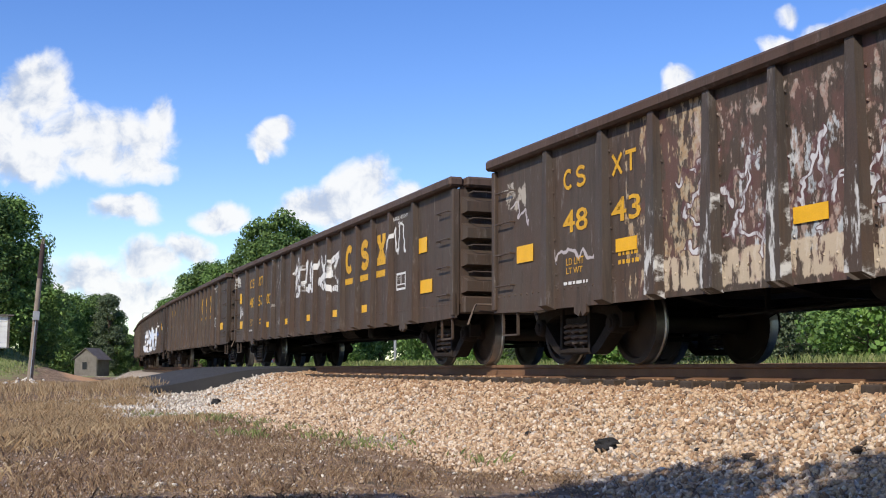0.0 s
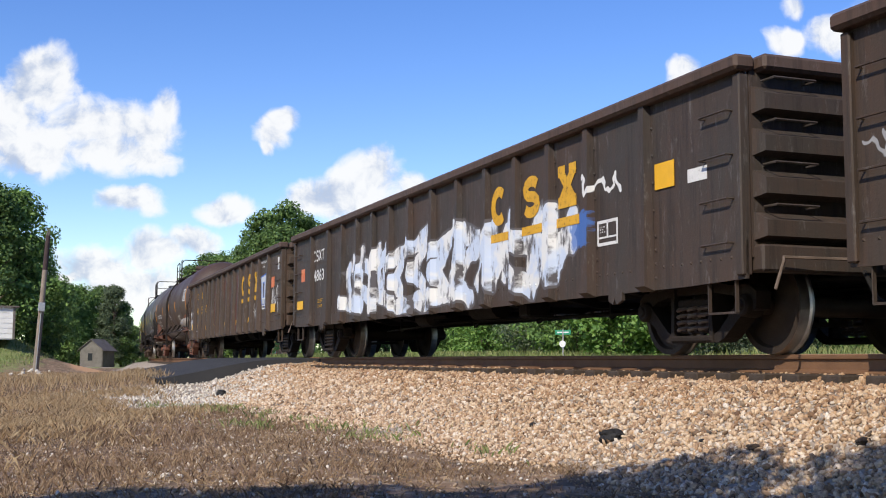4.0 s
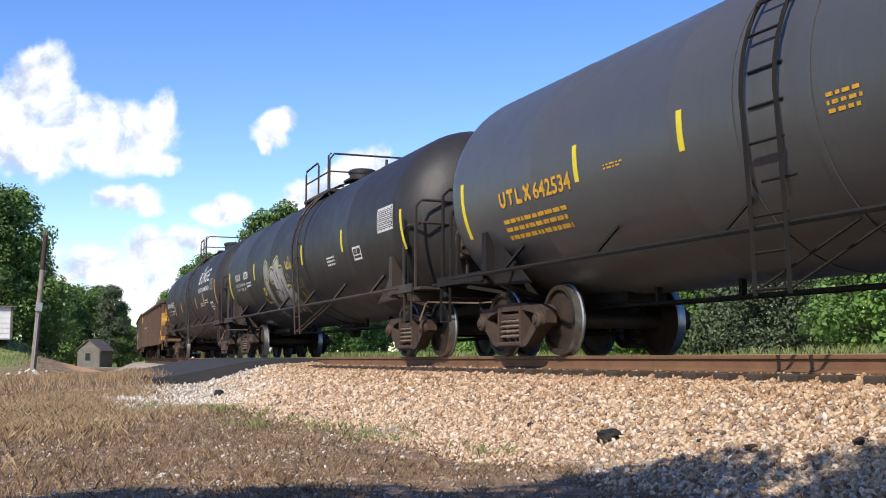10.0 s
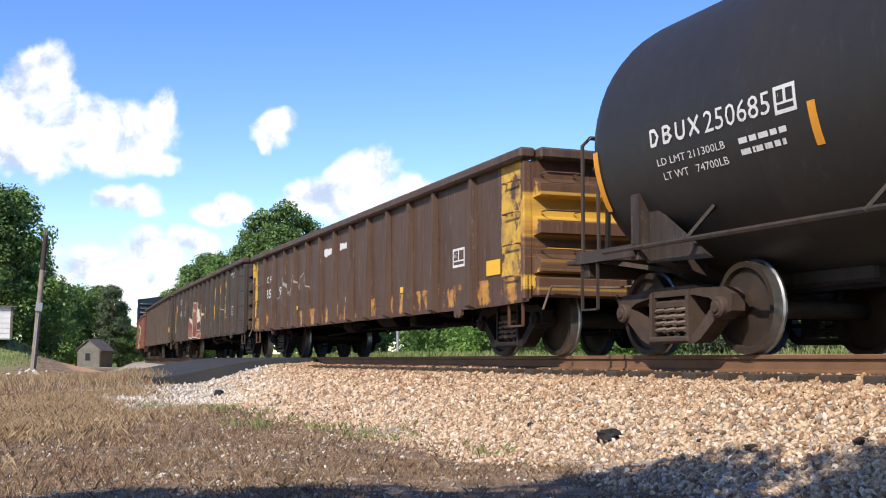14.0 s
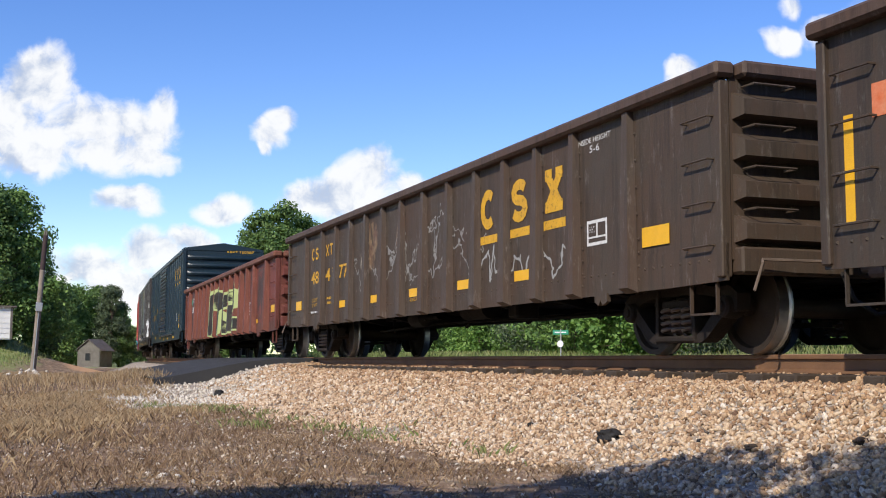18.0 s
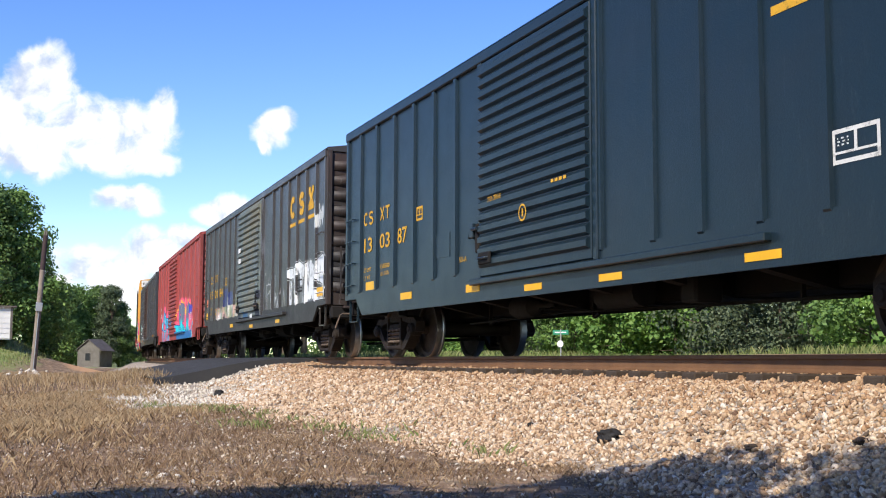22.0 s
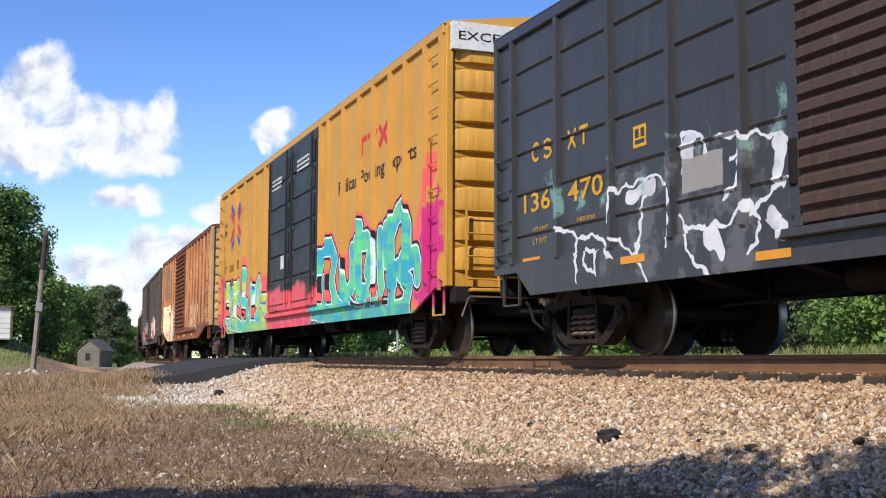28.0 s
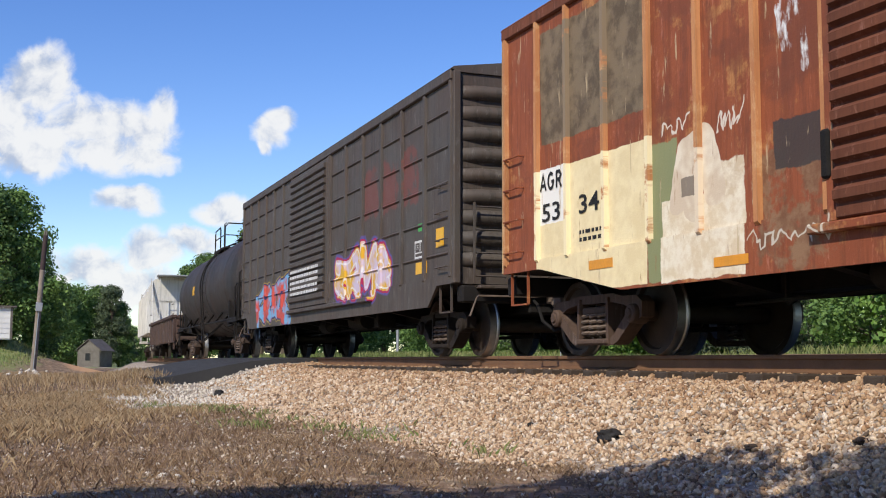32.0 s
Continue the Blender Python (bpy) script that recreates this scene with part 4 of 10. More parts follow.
def brake_wheel(ob, x, y, z, mat):
    def build():
        mb = Mb()
        ring = [(0, 0.24 * math.cos(a), 0.24 * math.sin(a)) for a in np.linspace(0, 2 * math.pi, 21)]
        mb.tube(ring, 0.022, 6, caps=False)
        for a in np.linspace(0, 2 * math.pi, 6)[:-1]:
            mb.tube([(0.03, 0, 0), (0, 0.24 * math.cos(a), 0.24 * math.sin(a))], 0.014, 5)
        return mb
    part("brake_wheel", build, mat, ob, key="brakewheel", at=(x, y, z), smooth=True)
    part("brake_housing", lambda: Mb().cbox(-0.12, 0.12, -0.16, 0.16, -0.3, 0.16, 0.03).tube([(0, 0, -0.3), (0, 0, -0.9)], 0.025, 6), mat, ob, key="brakehousing", at=(x - math.copysign(0.14, x), y, z))


# ---------------------------------------------------------------- lettering
def flat_y(y):
    return lambda x, z: (x, y, z)


def round_y(axis, rad):
    def f(x, z):
        h = max(min((z - axis) / rad, 1), -1)
        return (x, -math.sqrt(max(1 - h * h, 0.0)) * rad, z)
    return f


def rect(ob, x0, x1, z0, z1, mat, on, name="reflector", steps=1, label="", skew=0.0):
    """A thin plate lying on a side: on(x, z) gives the place."""
    mb = Mb()
    n = steps + 1
    V = []
    for i in range(n):
        z = z0 + (z1 - z0) * i / steps
        for x in (x0, x1):
            V.append(on(x + skew * (z - z0), z))
    V += [(x, y + 0.006, z) for x, y, z in V]
    m = 2 * n
    F = []
    for i in range(steps):
        a = 2 * i
        F += [(a, a + 1, a + 3, a + 2), (m + a, m + a + 2, m + a + 3, m + a + 1), (a, a + 2, m + a + 2, m + a), (a + 1, m + a + 1, m + a + 3, a + 3)]
    F += [(0, m, m + 1, 1), (m - 2, m - 1, 2 * m - 1, 2 * m - 2)]
    return part(name, mb.add(V, F), mat, ob, label)


def blocks(ob, boxes, mat, on, name, steps=2):
    """A sign made of rectangles that touch, welded into one thin plate."""
    e = 1e-4
    xs = sorted({round(v, 4) for bx in boxes for v in bx[:2]})
    zs = sorted({round(v, 4) for bx in boxes for v in bx[2:]})
    fine = []
    for z, z2 in zip(zs, zs[1:]):
        n = max(1, int((z2 - z) / 0.07)) if steps > 1 else 1
        fine += [z + (z2 - z) * i / n for i in range(n)]
    zs = fine + zs[-1:]
    index, V, F = {}, [], []

    def at(i, k):
        if (i, k) not in index:
            index[i, k] = len(V)
            V.append(on(xs[i], zs[k]))
        return index[i, k]
    for i in range(len(xs) - 1):
        for k in range(len(zs) - 1):
            x, z = (xs[i] + xs[i + 1]) / 2, (zs[k] + zs[k + 1]) / 2
            if any(a - e < x < b + e and c - e < z < d + e for a, b, c, d in boxes):
                F.append((at(i, k), at(i + 1, k), at(i + 1, k + 1), at(i, k + 1)))
    return part(name, Mb().add(V, F), mat, ob)


def text(ob, words, x0, x1, z0, z1, mat, on, name="lettering", bold=0.012):
    """Words in the built-in font, fitted into a rectangle."""
    cu = bpy.data.curves.new("words", "FONT")
    cu.body, cu.size, cu.resolution_u, cu.offset = words, 1.0, 2, bold
    tmp = bpy.data.objects.new("words", cu)
    me = bpy.data.meshes.new_from_object(tmp)
    bpy.data.objects.remove(tmp)
    V = np.array([v.co[:] for v in me.vertices])
    F = [tuple(p.vertices) for p in me.polygons]
    bpy.data.meshes.remove(me)
    if not len(V):
        return None
    lo, hi = V.min(0), V.max(0)
    P = [on(x0 + (x1 - x0) * (v[0] - lo[0]) / (hi[0] - lo[0]), z0 + (z1 - z0) * (v[1] - lo[1]) / (hi[1] - lo[1])) for v in V]
    out = new(name, bpy.data.meshes.new(name))
    out.data.from_pydata([(x, y - 0.003, z) for x, y, z in P], [], F)
    out.data.materials.append(mat)
    out.parent = ob
    return out


def arc(cx, cz, rx, rz, a0, a1, n=9):
    return [(cx + rx * math.cos(radians(a0 + (a1 - a0) * i / n)), cz + rz * math.sin(radians(a0 + (a1 - a0) * i / n))) for i in range(n + 1)]


# plain shapes in a unit square, each of one or more bent bars
OPEN_RING, RING, HOOK = [arc(0.5, 0.5, 0.44, 0.46, 48, 312, 12)], [arc(0.5, 0.5, 0.42, 0.46, 0, 360, 14)], [arc(0.5, 0.5, 0.44, 0.46, 48, 325, 12) + [(0.9, 0.45), (0.6, 0.45)]]
WAVE = [arc(0.5, 0.73, 0.40, 0.23, 25, 265, 8) + arc(0.48, 0.26, 0.42, 0.24, 85, -155, 8)]
CROSS = [[(0.06, 0.0), (0.94, 1.0)], [(0.06, 1.0), (0.94, 0.0)]]
TEE = [[(0.0, 0.93), (1.0, 0.93)], [(0.5, 0.9), (0.5, 0.0)]]
ZIGZAG = [[(0.12, 0.0), (0.12, 0.98), (0.88, 0.02), (0.88, 1.0)]]
GABLE = [[(0.04, 0.0), (0.5, 0.98), (0.96, 0.0)], [(0.2, 0.32), (0.8, 0.32)]]
CUP = [[(0.12, 1.0)] + arc(0.5, 0.36, 0.38, 0.33, 180, 360, 8) + [(0.88, 1.0)]]
CORNER = [[(0.16, 1.0), (0.16, 0.06), (0.95, 0.06)]]
LOOPS = [[(0.14, 0.0), (0.14, 1.0)], [(0.14, 0.94), (0.58, 0.94), (0.8, 0.75), (0.58, 0.53), (0.14, 0.53)], [(0.58, 0.52), (0.88, 0.30), (0.6, 0.06), (0.14, 0.06)]]
FLAG = [[(0.14, 0.0), (0.14, 1.0)], [(0.14, 0.94), (0.62, 0.94), (0.86, 0.72), (0.62, 0.48), (0.14, 0.48)], [(0.5, 0.48), (0.92, 0.0)]]
MOON = [[(0.14, 0.0), (0.14, 1.0)], [(0.14, 0.94), (0.58, 0.92), (0.88, 0.5), (0.58, 0.08), (0.14, 0.06)]]
FORK = [[(0.04, 1.0), (0.5, 0.48), (0.96, 1.0)], [(0.5, 0.5), (0.5, 0.0)]]
COMB = [[(0.92, 0.94), (0.14, 0.94), (0.14, 0.06), (0.92, 0.06)], [(0.14, 0.5), (0.78, 0.5)]]
FOOTED_CROSS = CROSS + [[(-0.04, 0.06), (1.04, 0.06)], [(-0.04, 0.94), (0.38, 0.94)], [(0.62, 0.94), (1.04, 0.94)], [(0.5, 0.36), (0.5, 0.05)]]
ROAD_MARK = (OPEN_RING, WAVE, CROSS, TEE)


def ribbon(ob, form, x0, x1, z0, z1, width, mat, on, name="mark", slant=0.0):
    """A plain shape of flat bars, fitted into a rectangle on a side."""
    mb = Mb()
    h = width / 2
    for i, l in enumerate(form):
        pts = [Vector((x0 + (x1 - x0) * a + slant * (z1 - z0) * b, z0 + (z1 - z0) * b)) for a, b in l]
        fine = [pts[0]]
        for p, q in zip(pts, pts[1:]):
            n = max(1, int((q - p).length / 0.12))
            fine += [p.lerp(q, (k + 1) / n) for k in range(n)]
        V = []
        for k, p in enumerate(fine):
            a, b = (p - fine[k - 1]) if k else None, (fine[k + 1] - p) if k < len(fine) - 1 else None
            a, b = (a or b).normalized(), (b or a).normalized()
            t = a + b
            t = t.normalized() if t.length > 1e-3 else a
            n = Vector((-t.y, t.x)) * min(h / max(abs(t.dot(a)), 0.5), h * 1.6)
            for q in (p + n, p - n):
                x, y, z = on(q.x, q.y)
                V.append((x, y - 0.003 - 0.0007 * i, z))
        mb.add(V, [(2 * k, 2 * k + 1, 2 * k + 3, 2 * k + 2) for k in range(len(fine) - 1)])
    return part(name, mb, mat, ob)


def emblem(ob, cx, z0, z1, zu0, zu1, mat, on, w=0.5):
    """Three heavy plain forms, each underlined."""
    for form, c in zip((OPEN_RING, WAVE, FOOTED_CROSS), cx):
        x0, x1 = c - w / 2, c + w / 2
        ribbon(ob, form, x0 + 0.05, x1 - 0.03, z0 + 0.05, z1 - 0.05, 0.135, mat, on, "emblem")
        rect(ob, x0 - 0.02, x1 + 0.04, zu0, zu1, mat, on, "underline")


def shape_mark(ob, forms, x0, x1, z0, z1, mat, on, slant=0.0, heavy=0.2, name="mark"):
    """A reporting mark as a row of plain shapes."""
    w = (x1 - x0) / len(forms)
    for i, form in enumerate(forms):
        ribbon(ob, form, x0 + w * (i + 0.12), x0 + w * (i + 0.88), z0 + 0.02, z1 - 0.02, min(w, 0.8 * (z1 - z0)) * heavy, mat, on, name, slant)


def small_mark(ob, xa, xb, z0, z1, mat, on):
    """Reporting mark as four plain forms, in two pairs."""
    shape_mark(ob, ROAD_MARK[:2], xa[0], xa[1], z0, z1, mat, on)
    shape_mark(ob, ROAD_MARK[2:], xb[0], xb[1], z0, z1, mat, on)


def lines(ob, x0, x1, z0, z1, n, mat, on, seed=0):
    """Rows of writing too small to read, as plain bars."""
    rng = random.Random(seed)
    h = (z1 - z0) / n
    bx = []
    for i in range(n):
        x = x0
        while x < x1 - 0.03:
            w = rng.uniform(0.06, 0.2) * min(1.0, (x1 - x0) * 1.2)
            bx.append((x, min(x + w, x1), z0 + h * (i + 0.22), z0 + h * (i + 0.72)))
            x += w + 0.03
    blocks(ob, bx, mat, on, "small_writing", 1)


def stencil_square(ob, x0, x1, z0, z1, mat, on):
    """Consolidated stencil: a white frame with two panes."""
    t = 0.035
    m = (x0 + x1) / 2
    blocks(ob, [(x0, x1, z1 - t, z1), (x0, x1, z0, z0 + t), (x0, x0 + t, z0 + t, z1 - t), (x1 - t, x1, z0 + t, z1 - t), (m - t / 2, m + t / 2, z0 + 0.1, z1 - t), (x0 + t, x1 - t, z0 + 0.08, z0 + 0.1)], mat, on, "stencil_frame", 1)
    lines(ob, x0 + 0.06, m - 0.04, z0 + 0.14, z1 - 0.06, 3, mat, on, 3)


def data_block(ob, x0, x1, z0, z1, mat, on, rows=6):
    t = 0.02
    blocks(ob, [(x0, x1, z1 - t, z1), (x0, x1, z0, z0 + t), (x0, x0 + t, z0, z1), (x1 - t, x1, z0, z1)] + [(x0, x1, z0 + (z1 - z0) * i / rows - 0.006, z0 + (z1 - z0) * i / rows + 0.006) for i in range(1, rows)], mat, on, "data_panel_frame", 1)
    for i in range(rows):
        za, zb = z0 + (z1 - z0) * i / rows, z0 + (z1 - z0) * (i + 1) / rows
        lines(ob, x0 + 0.04, x1 - 0.04, za + 0.01, zb - 0.01, 1, mat, on, i)


# ---------------------------------------------------------------- car kinds
RIBS_A = [-6.65, -5.37, -4.37, -3.43, -2.48, -1.54, -0.58, 0.45, 1.48, 2.50, 3.46, 4.40, 5.35, 6.55]
RIBS_B = [-6.58, -5.2, -4.05, -2.95, -1.9, -0.85, 0.2, 1.25, 2.3, 3.35, 4.4, 5.45, 6.8]
RIBS_D = [-6.8, -5.8, -4.72, -3.7, -2.64, -1.58, -0.48, 0.64, 1.72, 2.81, 3.9, 5.02, 6.5]
RIBS_C = [-6.90, -5.35, -4.40, -3.53, -2.65, -1.78, -0.95, 0.00, 0.90, 1.80, 2.70, 3.60, 4.50, 5.50, 7.10]


def hat(x, sd, z0, z1, yb, d0, d1, w0, w1):
    """A hollow-looking pressed post on a side, deeper and wider at its foot."""
    k = 1 if sd < 0 else -1
    v = [(x - w0 * 1.25, sd * yb, z0), (x - w0, sd * (yb + d0), z0 + 0.05), (x + w0, sd * (yb + d0), z0 + 0.05), (x + w0 * 1.25, sd * yb, z0),
         (x - w1 * 1.25, sd * yb, z1), (x - w1, sd * (yb + d1), z1), (x + w1, sd * (yb + d1), z1), (x + w1 * 1.25, sd * yb, z1)]
    return Mb().add(v, [(4, 7, 6, 5), (0, 4, 5, 1), (1, 5, 6, 2), (2, 6, 7, 3), (0, 1, 2, 3)])


def rivet_rows(ribs, L2, z, y, low, top, post_w=1.0):
    """Rivet heads along the sill and beside the posts."""
    mb = Mb()
    xs = np.arange(-L2 + 0.15, L2 - 0.1, 0.16)
    spots = [(x, z) for x in xs if min(abs(x - r) for r in ribs) > 0.19]
    for r in ribs:
        spots += [(r + side * 0.155 * post_w, zz) for side in (-1, 1) for zz in np.arange(low + 0.12, low + 0.62, 0.14)] + [(r + side * (0.15 - 0.03 * (zz - low)) * post_w, zz) for side in (-1, 1) for zz in np.arange(low + 0.8, top - 0.3, 0.28)]
    for x, zz in spots:
        r = 0.015
        mb.add([(x - r, y, zz - r), (x + r, y, zz - r), (x + r, y, zz + r), (x - r, y, zz + r), (x, y - 0.015, zz)], [(0, 1, 4), (1, 2, 4), (2, 3, 4), (3, 0, 4)])
    return mb


def under_gear(ob, L2, z):
    """Brake rods, levers and valves that hang below a floor."""
    part("brake_rod", Mb().tube([(-L2 + 3.4, -0.45, z), (-1.2, -0.5, z + 0.06), (L2 - 3.4, -0.45, z)], 0.02, 6), M_UNDER, ob)
    part("train_pipe", Mb().tube([(-L2 + 0.5, 0.7, z + 0.12), (L2 - 0.5, 0.7, z + 0.12)], 0.03, 6), M_UNDER, ob)
    part("brake_cylinder", Mb().lathe([(-2.2, 0.001), (-2.2, 0.12), (-2.15, 0.15), (-1.6, 0.15), (-1.55, 0.10), (-1.4, 0.04), (-1.0, 0.03)], "x", (0, -0.7, z + 0.16), 12), M_UNDER, ob, smooth=True)
    part("brake_lever", Mb().beam((-1.0, -0.95, z + 0.1), (-0.8, 0.2, z + 0.1), 0.06, 0.02), M_UNDER, ob)
    part("valve_block", Mb().cbox(2.3, 2.6, -0.95, -0.6, z + 0.02, z + 0.3, 0.03), M_UNDER, ob)
    for x in (-L2 + 4.2, -0.4, 1.9, L2 - 4.2):
        part("pipe_hanger", Mb().beam((x, -0.45, z - 0.03), (x, -0.45, z + 0.4), 0.05, 0.03).beam((x, -0.45, z - 0.03), (x + 0.14, -0.45, z + 0.02), 0.04, 0.03), M_UNDER, ob)


def gondola(s_front, s_rear, paint, label, name="gondola_car", top=2.66, low=0.64, cap_mat=None, ribs=RIBS_A, truck_mat=None, end_mat=None, sill_mat=None, sill_top=1.0, post_mat=None, post_w=1.0):
    ob = car(name, label, s_front, s_rear, "gondola car")
    L2 = (s_front - s_rear) / 2
    cap_mat, end_mat, sill_mat = cap_mat or paint, end_mat or paint, sill_mat or paint
    if L2 < 8:
        ribs = [r * L2 / 8.2 for r in ribs]
    for sd in (-1, 1):
        y = sd * 1.47
        part("side_sheet", Mb().box(-L2 + 0.02, L2 - 0.02, y - 0.01, y + 0.01, sill_top - 0.02, top - 0.1), paint, ob)
        part("side_sill", Mb().prism([(-L2, sill_top), (-L2, low + 0.02), (-L2 + 1.0, low), (L2 - 1.0, low), (L2, low + 0.02), (L2, sill_top)], "y", sd * 1.46, sd * 1.49), sill_mat, ob)
        part("top_chord", Mb().cbox(-L2 - 0.05, L2 + 0.05, min(sd * 1.38, sd * 1.6), max(sd * 1.38, sd * 1.615), top - 0.14, top, 0.03), cap_mat, ob)
        for x in ribs:
            part("side_post", hat(x, sd, low - 0.01, top - 0.13, 1.482, 0.11 * post_w, 0.07 * post_w, 0.10 * post_w, 0.05 * post_w), post_mat or paint, ob)
        for sx in (-1, 1):
            part("corner_post", Mb().cbox(min(sx * L2, sx * (L2 - 0.10)), max(sx * L2, sx * (L2 - 0.10)), min(sd * 1.42, sd * 1.53), max(sd * 1.42, sd * 1.53), low + 0.05, top - 0.16, 0.012), end_mat, ob)
            for k in range(4):
                grab(ob, sx * (L2 - 0.6), sx * (L2 - 0.18), sd * 1.48, low + 0.35 + 0.4 * k, end_mat, sd * 0.07)
            stirrup(ob, sx * (L2 - 0.62), sx * (L2 - 0.2), sd * 1.45, low, end_mat)
    tagged(part("rivets", rivet_rows(ribs, L2, sill_top - 0.14, -1.482 if sill_top < 0.9 else -1.49, low, top, post_w), sill_mat, ob), kind="stuff")
    part("floor", Mb().box(-L2 + 0.05, L2 - 0.05, -1.46, 1.46, 1.0, 1.06), M_UNDER, ob)
    for sx in (-1, 1):
        end = part("end_sheet", Mb().box(min(sx * L2, sx * (L2 - 0.03)), max(sx * L2, sx * (L2 - 0.03)), -1.42, 1.42, 0.85, top - 0.05), end_mat, ob)
        n = max(2, int((top - 1.0) / 0.4))
        for k in range(n):
            z = 1.0 + (top - 1.15) / n * k
            part("end_rib", Mb().add([(sx * L2, a, z) for a in (-1.4, 1.4)] + [(sx * (L2 + 0.14), a, z + 0.03) for a in (-1.36, 1.36)] + [(sx * (L2 + 0.14), a, z + 0.17) for a in (-1.36, 1.36)] + [(sx * L2, a, z + 0.25) for a in (-1.4, 1.4)],
                          [(0, 1, 3, 2), (2, 3, 5, 4), (4, 5, 7, 6), (0, 2, 4, 6), (1, 7, 5, 3)]), end_mat, end)
            if k < 4:
                part("grab_iron", Mb().tube([(sx * (L2 + 0.02), -1.3, z + 0.3), (sx * (L2 + 0.2), -1.3, z + 0.3), (sx * (L2 + 0.2), -0.85, z + 0.3), (sx * (L2 + 0.02), -0.85, z + 0.3)], 0.012, 5), end_mat, end)
        part("end_cap", Mb().cbox(min(sx * (L2 - 0.15), sx * (L2 + 0.16)), max(sx * (L2 - 0.15), sx * (L2 + 0.16)), -1.37, 1.37, top - 0.15, top - 0.004, 0.03), cap_mat, ob)
        part("end_sill", Mb().cbox(min(sx * (L2 - 0.1), sx * (L2 + 0.12)), max(sx * (L2 - 0.1), sx * (L2 + 0.12)), -1.4, 1.4, 0.72, 0.96, 0.02), end_mat, ob)
        coupler(ob, sx * L2, sx, M_DUSTY_LIT)
    brake_wheel(ob, -L2 - 0.28, 0.75, 1.75, end_mat)
    part("center_sill", Mb().cbox(-L2 + 0.1, L2 - 0.1, -0.33, 0.33, 0.70, 1.0, 0.02), M_UNDER, ob)
    for i in range(7):
        x = -L2 + 3.2 + (2 * L2 - 6.4) * i / 6
        part("cross_bearer", Mb().prism([(-1.44, 1.0), (-1.44, 0.86), (-0.33, 0.62), (0.33, 0.62), (1.44, 0.86), (1.44, 1.0)], "x", x - 0.08, x + 0.08), M_UNDER, ob)
    part("brake_reservoir", Mb().tube([(0.4, -0.75, 0.72), (1.3, -0.75, 0.72)], 0.17, 12), M_UNDER, ob, smooth=True)
    part("brake_pipe", Mb().tube([(-L2 + 0.3, 0.55, 0.68), (L2 - 0.3, 0.55, 0.68)], 0.025, 6), M_UNDER, ob)
    under_gear(ob, L2, 0.5)
    for sx in (-1, 1):
        truck(ob, sx * (L2 - 1.45), truck_mat)
        part("jacking_pad", Mb().prism([(sx * (L2 - 2.42), low + 0.02), (sx * (L2 - 2.42), low - 0.07), (sx * (L2 - 2.33), low - 0.11), (sx * (L2 - 2.29), low - 0.05), (sx * (L2 - 2.25), low - 0.11), (sx * (L2 - 2.14), low - 0.07), (sx * (L2 - 2.14), low + 0.02)], "y", -1.5, -1.46), sill_mat, ob)
    return ob


